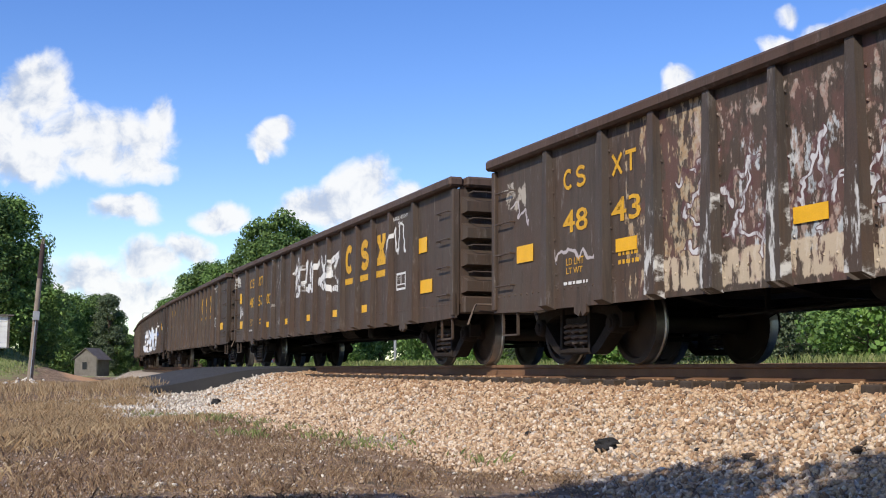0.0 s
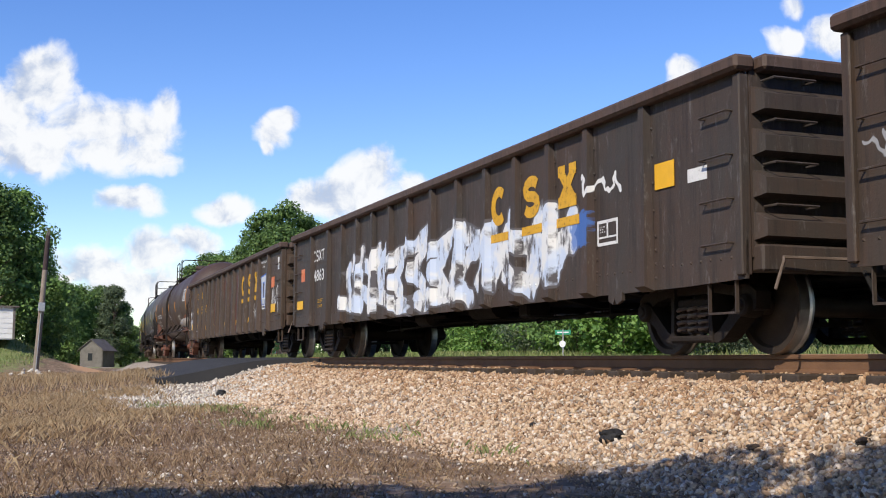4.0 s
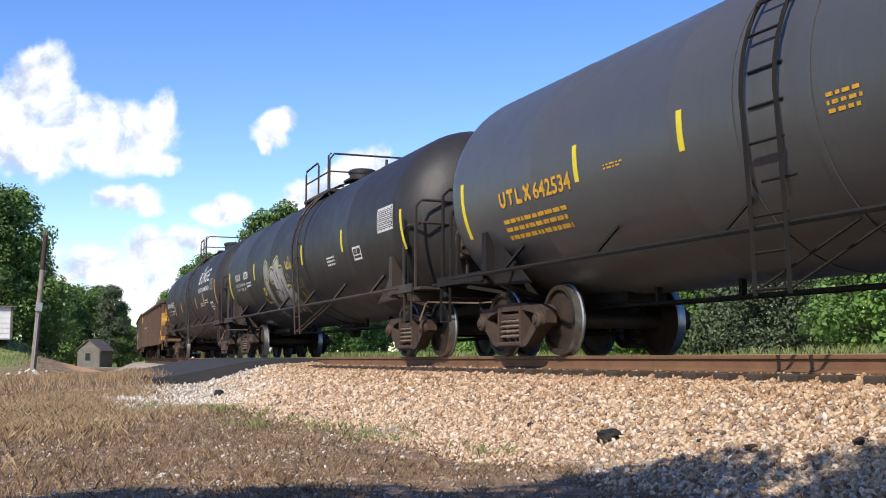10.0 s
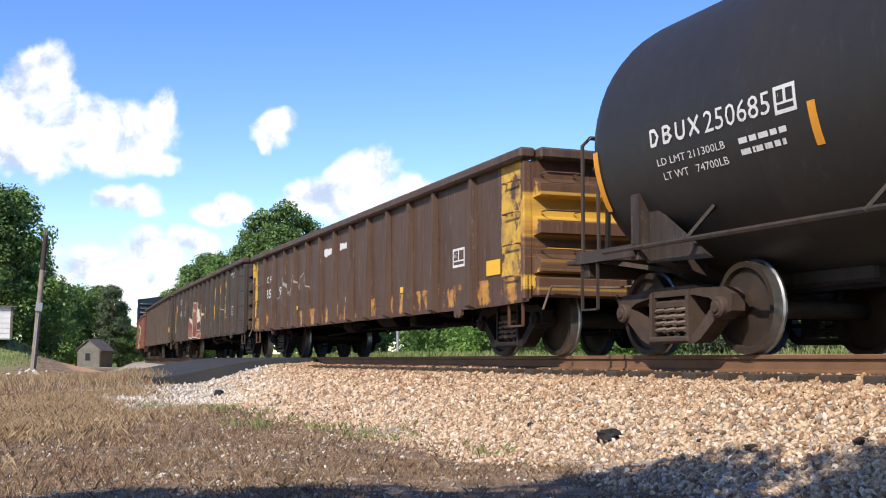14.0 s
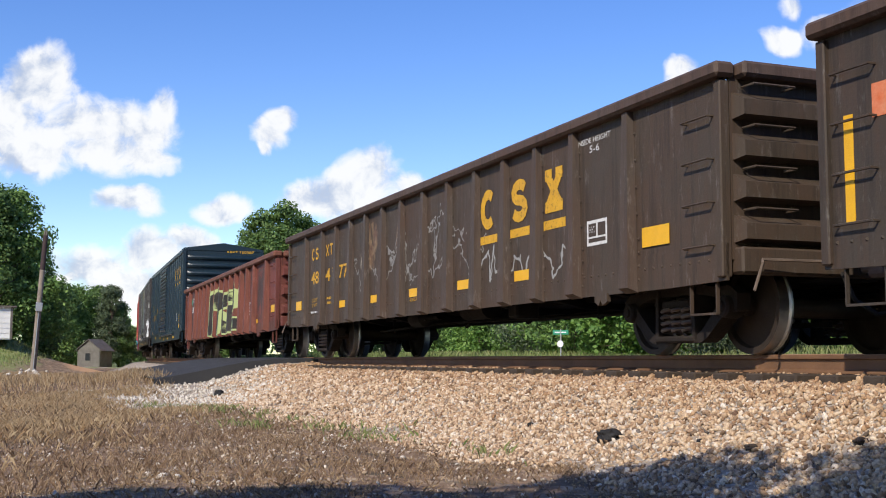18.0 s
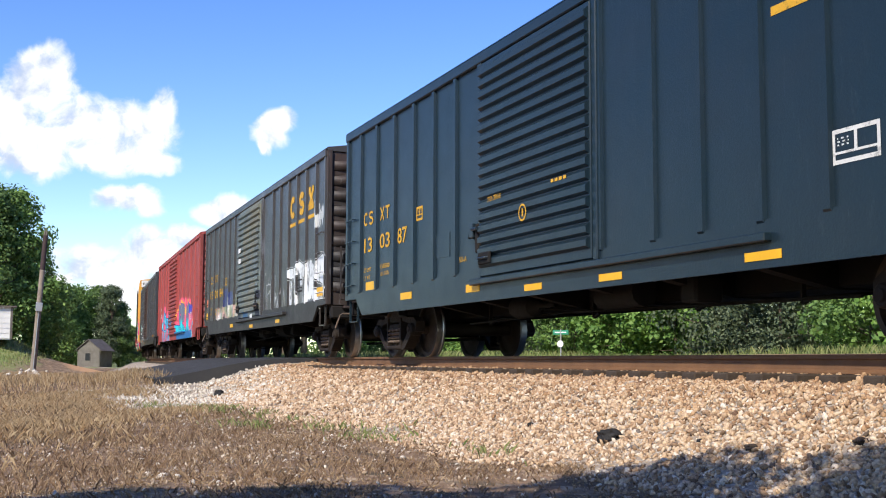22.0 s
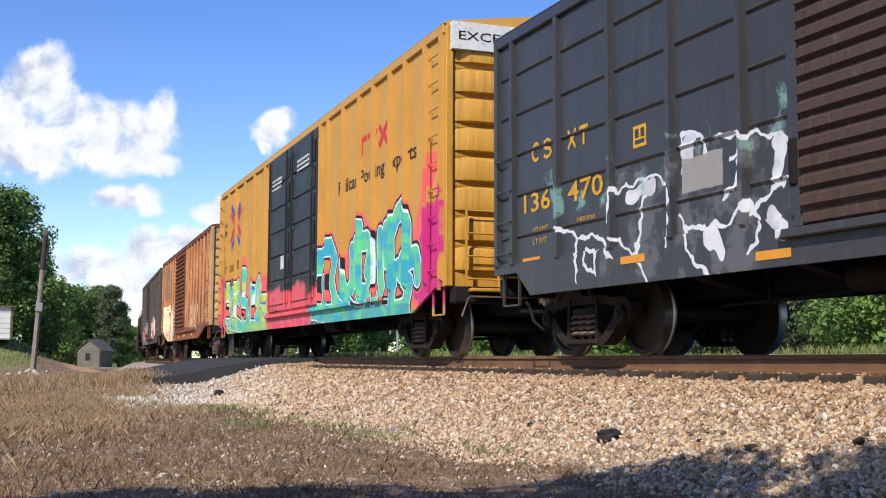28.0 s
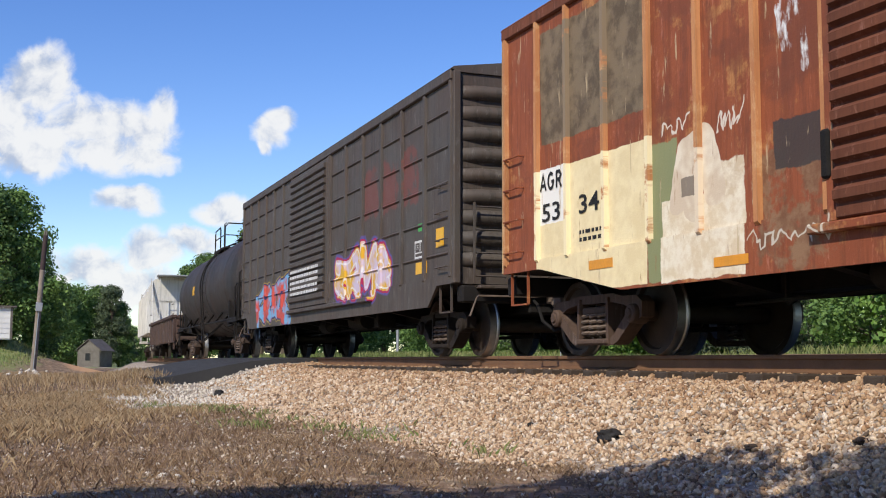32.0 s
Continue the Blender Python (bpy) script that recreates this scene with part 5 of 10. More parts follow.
def boxcar(s_front, s_rear, paint, label, name="boxcar", eave=4.12, low=1.03, posts=7, door_mat=None, end_mat=None, truck_mat=None, door=3.05, door_x=0.0, sill_drop=0.3, sill_in=(0.62, 1.0), truck_in=1.55, flat_end=False, post_w=0.045, roof_mat=None, post_d=0.04, plug=False, end_ribs=9, panels=False, ladder=False, sill_mat=None, post_x=None, post_mat=None):
    ob = car(name, label, s_front, s_rear, "boxcar")
    L2 = (s_front - s_rear) / 2
    door_mat, end_mat, roof_mat, sill_mat = door_mat or paint, end_mat or paint, roof_mat or paint, sill_mat or paint
    for sd in (-1, 1):
        y = sd * 1.48
        part("side_sheet", Mb().box(-L2, L2, y - 0.012, y + 0.012, low, eave), paint, ob)
        part("side_sill", Mb().prism([(-L2, low + 0.12), (-L2, low), (-L2 + sill_in[0], low), (-L2 + sill_in[1], low - sill_drop), (L2 - sill_in[1], low - sill_drop), (L2 - sill_in[0], low), (L2, low), (L2, low + 0.12)], "y", sd * 1.475, sd * 1.515), sill_mat, ob)
        part("eave_rail", Mb().cbox(-L2, L2, min(sd * 1.46, sd * 1.545), max(sd * 1.46, sd * 1.545), eave - 0.13, eave + 0.02, 0.015), roof_mat, ob)
        for half in (-1, 1):
            a, b = door_x + half * (door / 2 + 0.12), half * (L2 - 0.08)
            xs = [a + (b - a) * i / posts for i in range(posts + 1)]
            if post_x:
                xs = sorted([a, b] + [x for x in post_x if x * half > 0], key=abs)
            for x in xs:
                part("side_post", hat(x, sd, low + 0.06, eave - 0.12, 1.491, post_d, post_d, post_w, post_w), post_mat or paint, ob)
            if panels:
                for x, x2 in zip(xs, xs[1:]):
                    xa, xb = min(x, x2) + 0.1, max(x, x2) - 0.1
                    for k in range(5):
                        z = low + 0.45 + (eave - low - 0.7) * k / 4.6
                        part("side_bead", Mb().prism([(sd * 1.49, z - 0.03), (sd * 1.52, z), (sd * 1.49, z + 0.03)], "x", xa, xb), paint, ob)
        if plug:
            for hx in (-1, 1):
                xa, xb = (door_x - door / 2, door_x - 0.02) if hx < 0 else (door_x + 0.02, door_x + door / 2)
                d = part("door", Mb().cbox(xa, xb, min(sd * 1.49, sd * 1.57), max(sd * 1.49, sd * 1.57), low + 0.05, eave - 0.12, 0.02), door_mat, ob, "black plug door")
                for k in range(6):
                    z = low + 0.2 + (eave - low - 0.45) * k / 6
                    part("door_panel", Mb().cbox(xa + 0.15, xb - 0.15, min(sd * 1.57, sd * 1.60), max(sd * 1.57, sd * 1.60), z, z + (eave - low - 0.45) / 6 - 0.1, 0.014), door_mat, d)
                for bx in (xa + 0.25, xb - 0.25):
                    part("lock_rod", Mb().tube([(bx, sd * 1.63, low + 0.1), (bx, sd * 1.63, eave - 0.2)], 0.022, 6), door_mat, d)
        else:
            d = part("door", Mb().cbox(door_x - door / 2, door_x + door / 2, min(sd * 1.49, sd * 1.56), max(sd * 1.49, sd * 1.56), low + 0.02, eave - 0.16, 0.012), door_mat, ob)
            n = 18
            for i in range(n):
                z = low + 0.2 + (eave - low - 0.5) * i / (n - 1)
                part("door_rib", Mb().prism([(sd * 1.56, z - 0.065), (sd * 1.61, z - 0.035), (sd * 1.612, z + 0.035), (sd * 1.56, z + 0.075)], "x", door_x - door / 2 + 0.03, door_x + door / 2 - 0.03), door_mat, d)
            part("door_lock", Mb().cbox(door_x - door / 2 - 0.14, door_x - door / 2 - 0.04, min(sd * 1.5, sd * 1.58), max(sd * 1.5, sd * 1.58), low + 0.35, low + 0.75, 0.02), M_UNDER, d)
        for hx in (-1, 1):
            x = door_x + hx * (door / 2 + 0.06)
            part("door_frame", Mb().cbox(x - 0.05, x + 0.05, min(sd * 1.49, sd * 1.55), max(sd * 1.49, sd * 1.55), low, eave - 0.13, 0.012), paint, ob)
        part("door_track", Mb().cbox(door_x - door / 2 - 0.3, door_x + door * 1.5, min(sd * 1.49, sd * 1.6), max(sd * 1.49, sd * 1.6), low - 0.08, low + 0.0, 0.012), sill_mat, ob)
        for sx in (-1, 1):
            n = 9 if ladder else 4
            for k in range(n):
                grab(ob, sx * (L2 - 0.55), sx * (L2 - 0.12), sd * 1.5, low + 0.25 + 0.4 * k, paint, sd * 0.07)
            if ladder:
                for lx in (L2 - 0.58, L2 - 0.1):
                    part("ladder_rail", Mb().beam((sx * lx, sd * 1.56, low - 0.05), (sx * lx, sd * 1.56, low + 2.3), 0.05, 0.02), paint, ob)
            stirrup(ob, sx * (L2 - 0.6), sx * (L2 - 0.15), sd * 1.46, low, paint, 0.4)
    part("roof", Mb().prism([(-1.54, eave + 0.02), (-1.5, eave + 0.06), (0, eave + 0.28), (1.5, eave + 0.06), (1.54, eave + 0.02), (1.4, eave - 0.02), (-1.4, eave - 0.02)], "x", -L2 - 0.03, L2 + 0.03), roof_mat, ob)
    part("floor", Mb().box(-L2 + 0.05, L2 - 0.05, -1.46, 1.46, low, low + 0.07), M_UNDER, ob)
    for sx in (-1, 1):
        end = part("end_sheet", Mb().prism([(-1.47, low), (1.47, low), (1.47, eave), (0, eave + 0.22), (-1.47, eave)], "x", sx * (L2 - 0.04), sx * L2), end_mat, ob)
        for k in range(end_ribs):
            pitch = (eave - low - 0.35) / end_ribs
            z = low + 0.2 + pitch * (k + 0.5)
            h = pitch * 0.36
            prof = [(0, -h), (0.05, -h * 0.8), (0.11, -h * 0.25), (0.12, h * 0.2), (0.07, h * 0.8), (0, h)]
            if flat_end:
                prof = [(0, -h * 1.25), (0.09, -h * 1.12), (0.10, -h * 0.9), (0.10, h * 0.7), (0.08, h * 0.85), (0, h * 1.15)]
            mb = Mb()
            ys = [-1.36, -1.15, 1.15, 1.36]
            V = [(sx * (L2 + p * (1 if abs(yy) < 1.2 else 0)), yy, z + q) for yy in ys for p, q in prof]
            m = len(prof)
            mb.add(V, [(j * m + i, j * m + i + 1, (j + 1) * m + i + 1, (j + 1) * m + i) for j in range(3) for i in range(m - 1)])
            part("end_rib", mb, end_mat, end, smooth=True)
        for sd in (-1, 1):
            part("corner_post", Mb().cbox(min(sx * (L2 - 0.06), sx * (L2 + 0.06)), max(sx * (L2 - 0.06), sx * (L2 + 0.06)), min(sd * 1.40, sd * 1.51), max(sd * 1.40, sd * 1.51), low, eave, 0.012), end_mat, ob)
        for lx in (-1.25, -0.75):
            part("end_ladder_rail", Mb().beam((sx * (L2 + 0.2), lx, low), (sx * (L2 + 0.2), lx, low + 1.15), 0.02, 0.05), end_mat, end)
        for k in range(4):
            part("end_ladder_rung", Mb().tube([(sx * (L2 + 0.2), -1.25, low + 0.1 + 0.33 * k), (sx * (L2 + 0.2), -0.75, low + 0.1 + 0.33 * k)], 0.014, 5), end_mat, end)
        part("end_platform", Mb().cbox(min(sx * L2, sx * (L2 + 0.3)), max(sx * L2, sx * (L2 + 0.3)), -1.2, 1.2, low - 0.08, low - 0.03, 0.01), end_mat, ob)
        part("end_sill", Mb().cbox(min(sx * (L2 - 0.1), sx * (L2 + 0.12)), max(sx * (L2 - 0.1), sx * (L2 + 0.12)), -1.4, 1.4, 0.76, 1.0, 0.02), M_UNDER, ob)
        coupler(ob, sx * (L2 + 0.15), sx, M_DUSTY_LIT)
        truck(ob, sx * (L2 - truck_in), truck_mat)
    brake_wheel(ob, L2 + 0.32, 0.7, low + 1.1, end_mat)
    part("center_sill", Mb().cbox(-L2 - 0.1, L2 + 0.1, -0.35, 0.35, 0.62, low, 0.02), M_UNDER, ob)
    part("brake_reservoir", Mb().tube([(0.4, -0.75, 0.72), (1.3, -0.75, 0.72)], 0.17, 12), M_UNDER, ob, smooth=True)
    under_gear(ob, L2, 0.52)
    for i in range(6):
        x = -L2 + 3.9 + (2 * L2 - 7.8) * i / 5
        part("cross_bearer", Mb().prism([(-1.46, low), (-1.46, low - 0.2), (-0.35, 0.60), (0.35, 0.60), (1.46, low - 0.2), (1.46, low)], "x", x - 0.08, x + 0.08), M_UNDER, ob)
    return ob


def tank(s_front, s_rear, paint, label, name="tank_car", axis=2.30, rad=1.53, truck_mat=None, frame_mat=None, gap=0.5, lad_x=-1.2, rail_mat=None, walk_x=-0.5, walk_l=2.1, truck_in=1.72):
    ob = car(name, label, s_front, s_rear, "tank car")
    half = (s_front - s_rear) / 2
    L2 = half - gap
    frame_mat, rail_mat = frame_mat or M_UNDER, rail_mat or frame_mat or M_UNDER
    h = 0.95
    prof = [(-L2 + h * (1 - math.cos(a)), max(rad * math.sin(a) ** 0.78, 0.001)) for a in np.linspace(0, math.pi / 2, 12)]
    rings = [-L2 + h + 0.02, -4.9, -1.9, 1.9, 4.9, L2 - h - 0.02]
    for x in rings[1:-1] if L2 > 6.5 else ():
        prof += [(x - 0.03, rad), (x, rad + 0.006), (x + 0.03, rad)]
    prof += [(L2 - h * (1 - math.cos(a)), max(rad * math.sin(a) ** 0.78, 0.001)) for a in np.linspace(math.pi / 2, 0, 12)]
    mb = Mb()
    n = 56
    V = [(a, r * math.cos(2 * math.pi * k / n), axis + r * math.sin(2 * math.pi * k / n)) for a, r in prof for k in range(n)]
    mb.add(V, [(i * n + k, i * n + (k + 1) % n, (i + 1) * n + (k + 1) % n, (i + 1) * n + k) for i in range(len(prof) - 1) for k in range(n)])
    part("tank_shell", mb, paint, ob, smooth=True)
    E2 = half - 0.55
    for sx in (-1, 1):
        tx = sx * (E2 - truck_in)
        part("stub_sill", Mb().cbox(min(sx * E2, sx * (E2 - 3.4)), max(sx * E2, sx * (E2 - 3.4)), -0.3, 0.3, 0.66, 0.98, 0.03), frame_mat, ob)
        part("saddle", Mb().prism([(-1.25, 0.98), (-1.28, 1.5), (-1.05, 1.16), (0, 0.76), (1.05, 1.16), (1.28, 1.5), (1.25, 0.98), (0.3, 0.7), (-0.3, 0.7)], "x", tx - 0.12, tx + 0.12), frame_mat, ob)
        for sd in (-1, 1):
            part("bracket_web", Mb().prism([(tx + sx * 0.12, 1.62), (tx - sx * 1.0, 0.92), (tx + sx * 0.12, 0.95)], "y", sd * 1.27 - 0.02, sd * 1.27 + 0.02), frame_mat, ob)
            part("bracket_post", Mb().prism([(sd * 1.20, 0.98), (sd * 1.42, 0.98), (sd * 1.42, 1.66), (sd * 1.34, 1.7), (sd * 1.28, 1.66)], "x", tx + sx * 0.05, tx + sx * 0.2), frame_mat, ob)
            part("platform_edge", Mb().beam((sx * E2, sd * 1.45, 1.08), (tx + sx * 0.1, sd * 1.45, 1.08), 0.03, 0.13), frame_mat, ob)
            stirrup(ob, sx * (E2 - 0.08), sx * (E2 - 0.42), sd * 1.43, 1.0, rail_mat, 0.5)
            part("corner_rail", Mb().tube([(sx * (E2 - 0.45), sd * 1.43, 1.1), (sx * (E2 - 0.45), sd * 1.43, 2.0), (sx * (E2 - 0.4), sd * 1.38, 2.1), (sx * (E2 - 0.05), sd * 1.25, 2.12), (sx * (E2 - 0.05), sd * 0.2, 2.12)], 0.024, 6), rail_mat, ob, smooth=True)
        part("end_platform", Mb().cbox(min(sx * (E2 + 0.3), sx * (E2 - 0.55)), max(sx * (E2 + 0.3), sx * (E2 - 0.55)), -1.43, 1.43, 1.03, 1.08, 0.01), frame_mat, ob)
        part("platform_stringer", Mb().cbox(min(sx * (E2 - 0.05), sx * (E2 - 0.18)), max(sx * (E2 - 0.05), sx * (E2 - 0.18)), -1.4, 1.4, 0.86, 1.02, 0.01), frame_mat, ob)
        part("safety_rail", Mb().tube([(sx * (E2 - 0.02), -1.38, 1.08), (sx * (E2 - 0.02), -1.38, 2.38), (sx * (E2 - 0.02), -1.28, 2.48), (sx * (E2 - 0.02), 1.28, 2.48), (sx * (E2 - 0.02), 1.38, 2.38), (sx * (E2 - 0.02), 1.38, 1.08)], 0.026, 6), rail_mat, ob, smooth=True)
        part("end_brace", Mb().tube([(sx * (E2 - 0.5), -1.35, 1.1), (sx * (E2 - 0.5), -1.33, 1.75), (sx * (E2 - 0.5), -1.15, 1.92), (sx * (E2 - 0.5), 1.15, 1.92), (sx * (E2 - 0.5), 1.33, 1.75), (sx * (E2 - 0.5), 1.35, 1.1)], 0.035, 6), M_UNDER, ob, smooth=True)
        part("bottom_rail_tie", Mb().beam((sx * (E2 - 0.3), -1.4, 1.05), (sx * (E2 - 1.3), -0.3, 0.8), 0.05, 0.05), frame_mat, ob)
        truck(ob, tx, truck_mat or M_TRUCK_BROWN)
        coupler(ob, sx * E2, sx, M_DUSTY_LIT)
    brake_wheel(ob, E2 + 0.24, -0.55, 1.85, rail_mat)
    for sd in (-1, 1):
        part("side_rail", Mb().tube([(-E2 + 0.6, sd * 1.45, 1.1), (E2 - 0.6, sd * 1.45, 1.1)], 0.028, 6), rail_mat, ob, smooth=True)
        for i in range(6):
            x = -L2 + 2.3 + (2 * L2 - 4.6) * i / 5
            part("rail_bracket", Mb().beam((x, sd * 1.45, 1.09), (x + 0.2, sd * 1.24, 1.42), 0.085, 0.03), rail_mat, ob)
        # ladder over the shell to the walkway
        for lx in (lad_x - 0.23, lad_x + 0.23):
            arc = [(lx, sd * (rad + 0.08) * math.cos(a), axis + (rad + 0.08) * math.sin(a)) for a in np.linspace(-0.15, 1.3, 12)]
            part("ladder_rail", Mb().tube([(lx, sd * 1.5, 0.5), (lx, sd * 1.53, 1.2)] + arc, 0.022, 5), rail_mat, ob, smooth=True)
            part("ladder_stay", Mb().beam((lx, sd * 1.48, 0.55), (lx + 0.75, sd * 1.0, 1.12), 0.045, 0.015), rail_mat, ob)
        for k in range(10):
            z = 0.55 + 0.32 * k
            yy = 1.5 if z < 1.4 else math.sqrt(max((rad + 0.08) ** 2 - (z - axis) ** 2, 0.1))
            if z < axis + rad * 0.97:
                part("ladder_rung", Mb().tube([(lad_x - 0.23, sd * min(yy, 1.53), z), (lad_x + 0.23, sd * min(yy, 1.53), z)], 0.015, 5), rail_mat, ob)
    zt = axis + rad
    for x in (lad_x - 0.5, lad_x + 0.55):
        part("shell_band", Mb().lathe([(x - 0.04, rad + 0.002), (x - 0.04, rad + 0.012), (x + 0.04, rad + 0.012), (x + 0.04, rad + 0.002)], "x", (0, 0, axis), 48), paint, ob, smooth=True)
    part("manway", Mb().lathe([(zt - 0.1, 0.3), (zt + 0.28, 0.3), (zt + 0.3, 0.33), (zt + 0.36, 0.33), (zt + 0.4, 0.25), (zt + 0.4, 0.01)], "z", (walk_x + 1.25, 0, 0), 18), paint, ob, smooth=True)
    part("vent_valve", Mb().lathe([(zt - 0.05, 0.07), (zt + 0.2, 0.07), (zt + 0.28, 0.03), (zt + 0.4, 0.03), (zt + 0.4, 0.001)], "z", (walk_x + 2.7, 0.1, 0), 10), frame_mat, ob, smooth=True)
    p0, p1, zw, zr = walk_x, walk_x + walk_l, zt - 0.25, zt + 0.52
    for sd in (-1, 1):
        y = sd * 1.0
        part("walkway", Mb().cbox(p0 - 0.05, p1 + 0.1, min(sd * 0.55, sd * 1.04), max(sd * 0.55, sd * 1.04), zw - 0.03, zw + 0.04, 0.01), rail_mat, ob)
        for x in (p0 + 0.1, (p0 + p1) / 2, p1):
            part("walkway_bracket", Mb().beam((x, sd * 1.02, zw), (x, sd * 0.95, axis + rad * 0.74), 0.05, 0.05), rail_mat, ob)
        part("step_rail", Mb().tube([(p0, y, zw - 0.15), (p0, y, zr - 0.12), (p0 + 0.06, y, zr - 0.04), (p0 + walk_l * 0.5, y, zr), (p0 + walk_l * 0.55, y, zr - 0.08), (p0 + walk_l * 0.55, y, zw)], 0.022, 6), rail_mat, ob, smooth=True)
        part("mid_rail", Mb().tube([(p0, y, zr - 0.34), (p1, y, zr - 0.34)], 0.018, 6), rail_mat, ob)
        part("rail_post", Mb().tube([(p1 - 0.1, y, zw), (p1 - 0.1, y, zr + 0.02), (p1, y * 0.97, zr + 0.05)], 0.022, 6), rail_mat, ob)
    part("cross_rail", Mb().tube([(p1, -1.0, zw), (p1, -1.0, zr - 0.08), (p1, -0.9, zr + 0.05), (p1, 0.9, zr + 0.05), (p1, 1.0, zr - 0.08), (p1, 1.0, zw)], 0.023, 6), rail_mat, ob, smooth=True)
    part("cross_mid_rail", Mb().tube([(p1, -1.0, zr - 0.34), (p1, 1.0, zr - 0.34)], 0.018, 6), rail_mat, ob)
    part("cross_walk", Mb().cbox(p1 - 0.5, p1 + 0.1, -0.55, 0.55, zt + 0.02, zt + 0.07, 0.01), rail_mat, ob)
    part("bottom_outlet", Mb().lathe([(axis - rad - 0.32, 0.001), (axis - rad - 0.32, 0.11), (axis - rad - 0.1, 0.14), (axis - rad + 0.1, 0.2)], "z", (0.3, 0, 0), 12), M_UNDER, ob)
    part("skid", Mb().prism([(-0.25, axis - rad + 0.05), (0.0, axis - rad - 0.16), (0.6, axis - rad - 0.16), (0.85, axis - rad + 0.05)], "y", -0.16, 0.16), M_UNDER, ob)
    part("brake_pipe", Mb().tube([(-E2, 0.4, 0.66), (E2, 0.4, 0.66)], 0.025, 6), M_UNDER, ob)
    part("brake_rod", Mb().tube([(-E2 + 2, -0.3, 0.62), (E2 - 2, -0.3, 0.62)], 0.02, 6), M_UNDER, ob)
    for x in (-4.0, -2.4, 2.2, 3.8):
        if abs(x) < L2 - 2.5:
            part("pipe_hanger", Mb().beam((x, -0.3, 0.62), (x, -0.3, 0.95), 0.07, 0.05), M_UNDER, ob)
    return ob


def reservoir(ob, x0, x1, mat, z=1.37):
    r = 0.2
    part("air_reservoir", Mb().lathe([(x0, 0.001), (x0 + 0.02, r * 0.6), (x0 + 0.1, r), (x0 + (x1 - x0) * 0.42, r), (x0 + (x1 - x0) * 0.43, r + 0.02), (x0 + (x1 - x0) * 0.47, r + 0.02), (x0 + (x1 - x0) * 0.48, r), (x1 - 0.1, r), (x1 - 0.02, r * 0.6), (x1, 0.001)], "x", (0, -1.3, z), 16), mat, ob, "round steel air reservoir", smooth=True)
    part("reservoir_shelf", Mb().cbox(x0 - 0.15, x1 + 0.1, -1.47, -1.1, 1.06, 1.14, 0.01), M_UNDER, ob)
    lines(ob, x0 - 0.1, x1 - 0.5, 1.075, 1.125, 1, M_LETWHITE, flat_y(-1.474), 5)


# ---------------------------------------------------------------- the train, car by car
PANEL = flat_y(-1.4845)
SILL = flat_y(-1.497)
BOX = flat_y(-1.4965)
DUSTY_POST = painted("dusty_brown_post_paint", (0.080, 0.061, 0.047), 0.4)
CAP = painted("rusted_top_chord", (0.091, 0.060, 0.044), 0.6)
WHITE_C, CREAM = (0.66, 0.65, 0.62), (0.62, 0.54, 0.36)


def gon_marks(ob, digits, emblem_on=True, mat=None, shift=0.0):
    mat = mat or M_YELLOW
    small_mark(ob, (-6.33 + shift, -5.75 + shift), (-5.25 + shift, -4.7 + shift), 1.98, 2.24, mat, PANEL)
    for d, x in zip((digits[:2], digits[2:4], digits[4:]), (-6.33, -5.24, -4.28)):
        if d.strip():
            text(ob, d, x + shift, x + 0.58 + shift, 1.49, 1.75, mat, PANEL, "car_number")
    text(ob, "LD LMT", -6.25, -5.85, 1.12, 1.20, mat, PANEL, "small_writing", 0.0)
    text(ob, "LT WT", -6.25, -5.88, 1.02, 1.09, mat, PANEL, "small_writing", 0.0)
    lines(ob, -5.12, -4.68, 1.02, 1.2, 2, mat, PANEL, 7)
    lines(ob, -6.3, -5.75, 0.88, 0.95, 1, M_LETWHITE, SILL, 9)
    if emblem_on:
        emblem(ob, (2.85, 3.83, 4.79), 1.68, 2.22, 1.49, 1.60, mat, PANEL)
    stencil_square(ob, 5.6, 6.05, 1.2, 1.48, M_LETWHITE, PANEL)
    text(ob, "INSIDE HEIGHT", 5.4, 6.15, 2.35, 2.41, M_LETWHITE, PANEL, "small_writing", 0.0)
    text(ob, "5-6", 5.68, 5.9, 2.24, 2.32, M_LETWHITE, PANEL, "small_writing", 0.0)


def plates(ob, spots, on=flat_y(-1.4955), mat=None):
    for x0, x1, z0, z1 in spots:
        rect(ob, x0, x1, z0, z1, mat or M_PLATE, on, "reflector")


GON_PLATES = [(-7.56, -7.12, 1.0, 1.19), (-4.21, -3.75, 0.93, 1.06), (-2.25, -1.78, 0.93, 1.06), (-0.26, 0.24, 0.93, 1.06), (1.78, 2.28, 0.93, 1.06), (3.7, 4.2, 0.93, 1.06), (6.78, 7.28, 1.08, 1.28)]

# gondola with flaking paint
o = Overpaint(painted("flaking_black_paint", (0.078, 0.060, 0.046), 0.5))
o.patch(-4.7, 9, 0.7, 2.45, (0.12, 0.065, 0.052), 0.8, 0.2, 0.5, 3.0, (1, 1, 0.6))
o.patch(-4.95, -3.6, 0.7, 2.5, (0.46, 0.38, 0.26), 0.8, 0.12, 0.62, 8.0, (1.3, 1, 0.55), (0.42, 0.28, 0.15), 4.0)
o.patch(-3.7, 9, 0.7, 2.3, (0.44, 0.37, 0.31), 0.8, 0.25, 0.68, 8.0, (1.3, 1, 0.6), (0.34, 0.22, 0.17), 4.0)
o.patch(-3.0, 9, 0.95, 1.9, (0.6, 0.6, 0.58), 0.8, 0.2, 0.72, 8.0, (1.4, 1, 0.5), (0.4, 0.45, 0.47), 9.0)
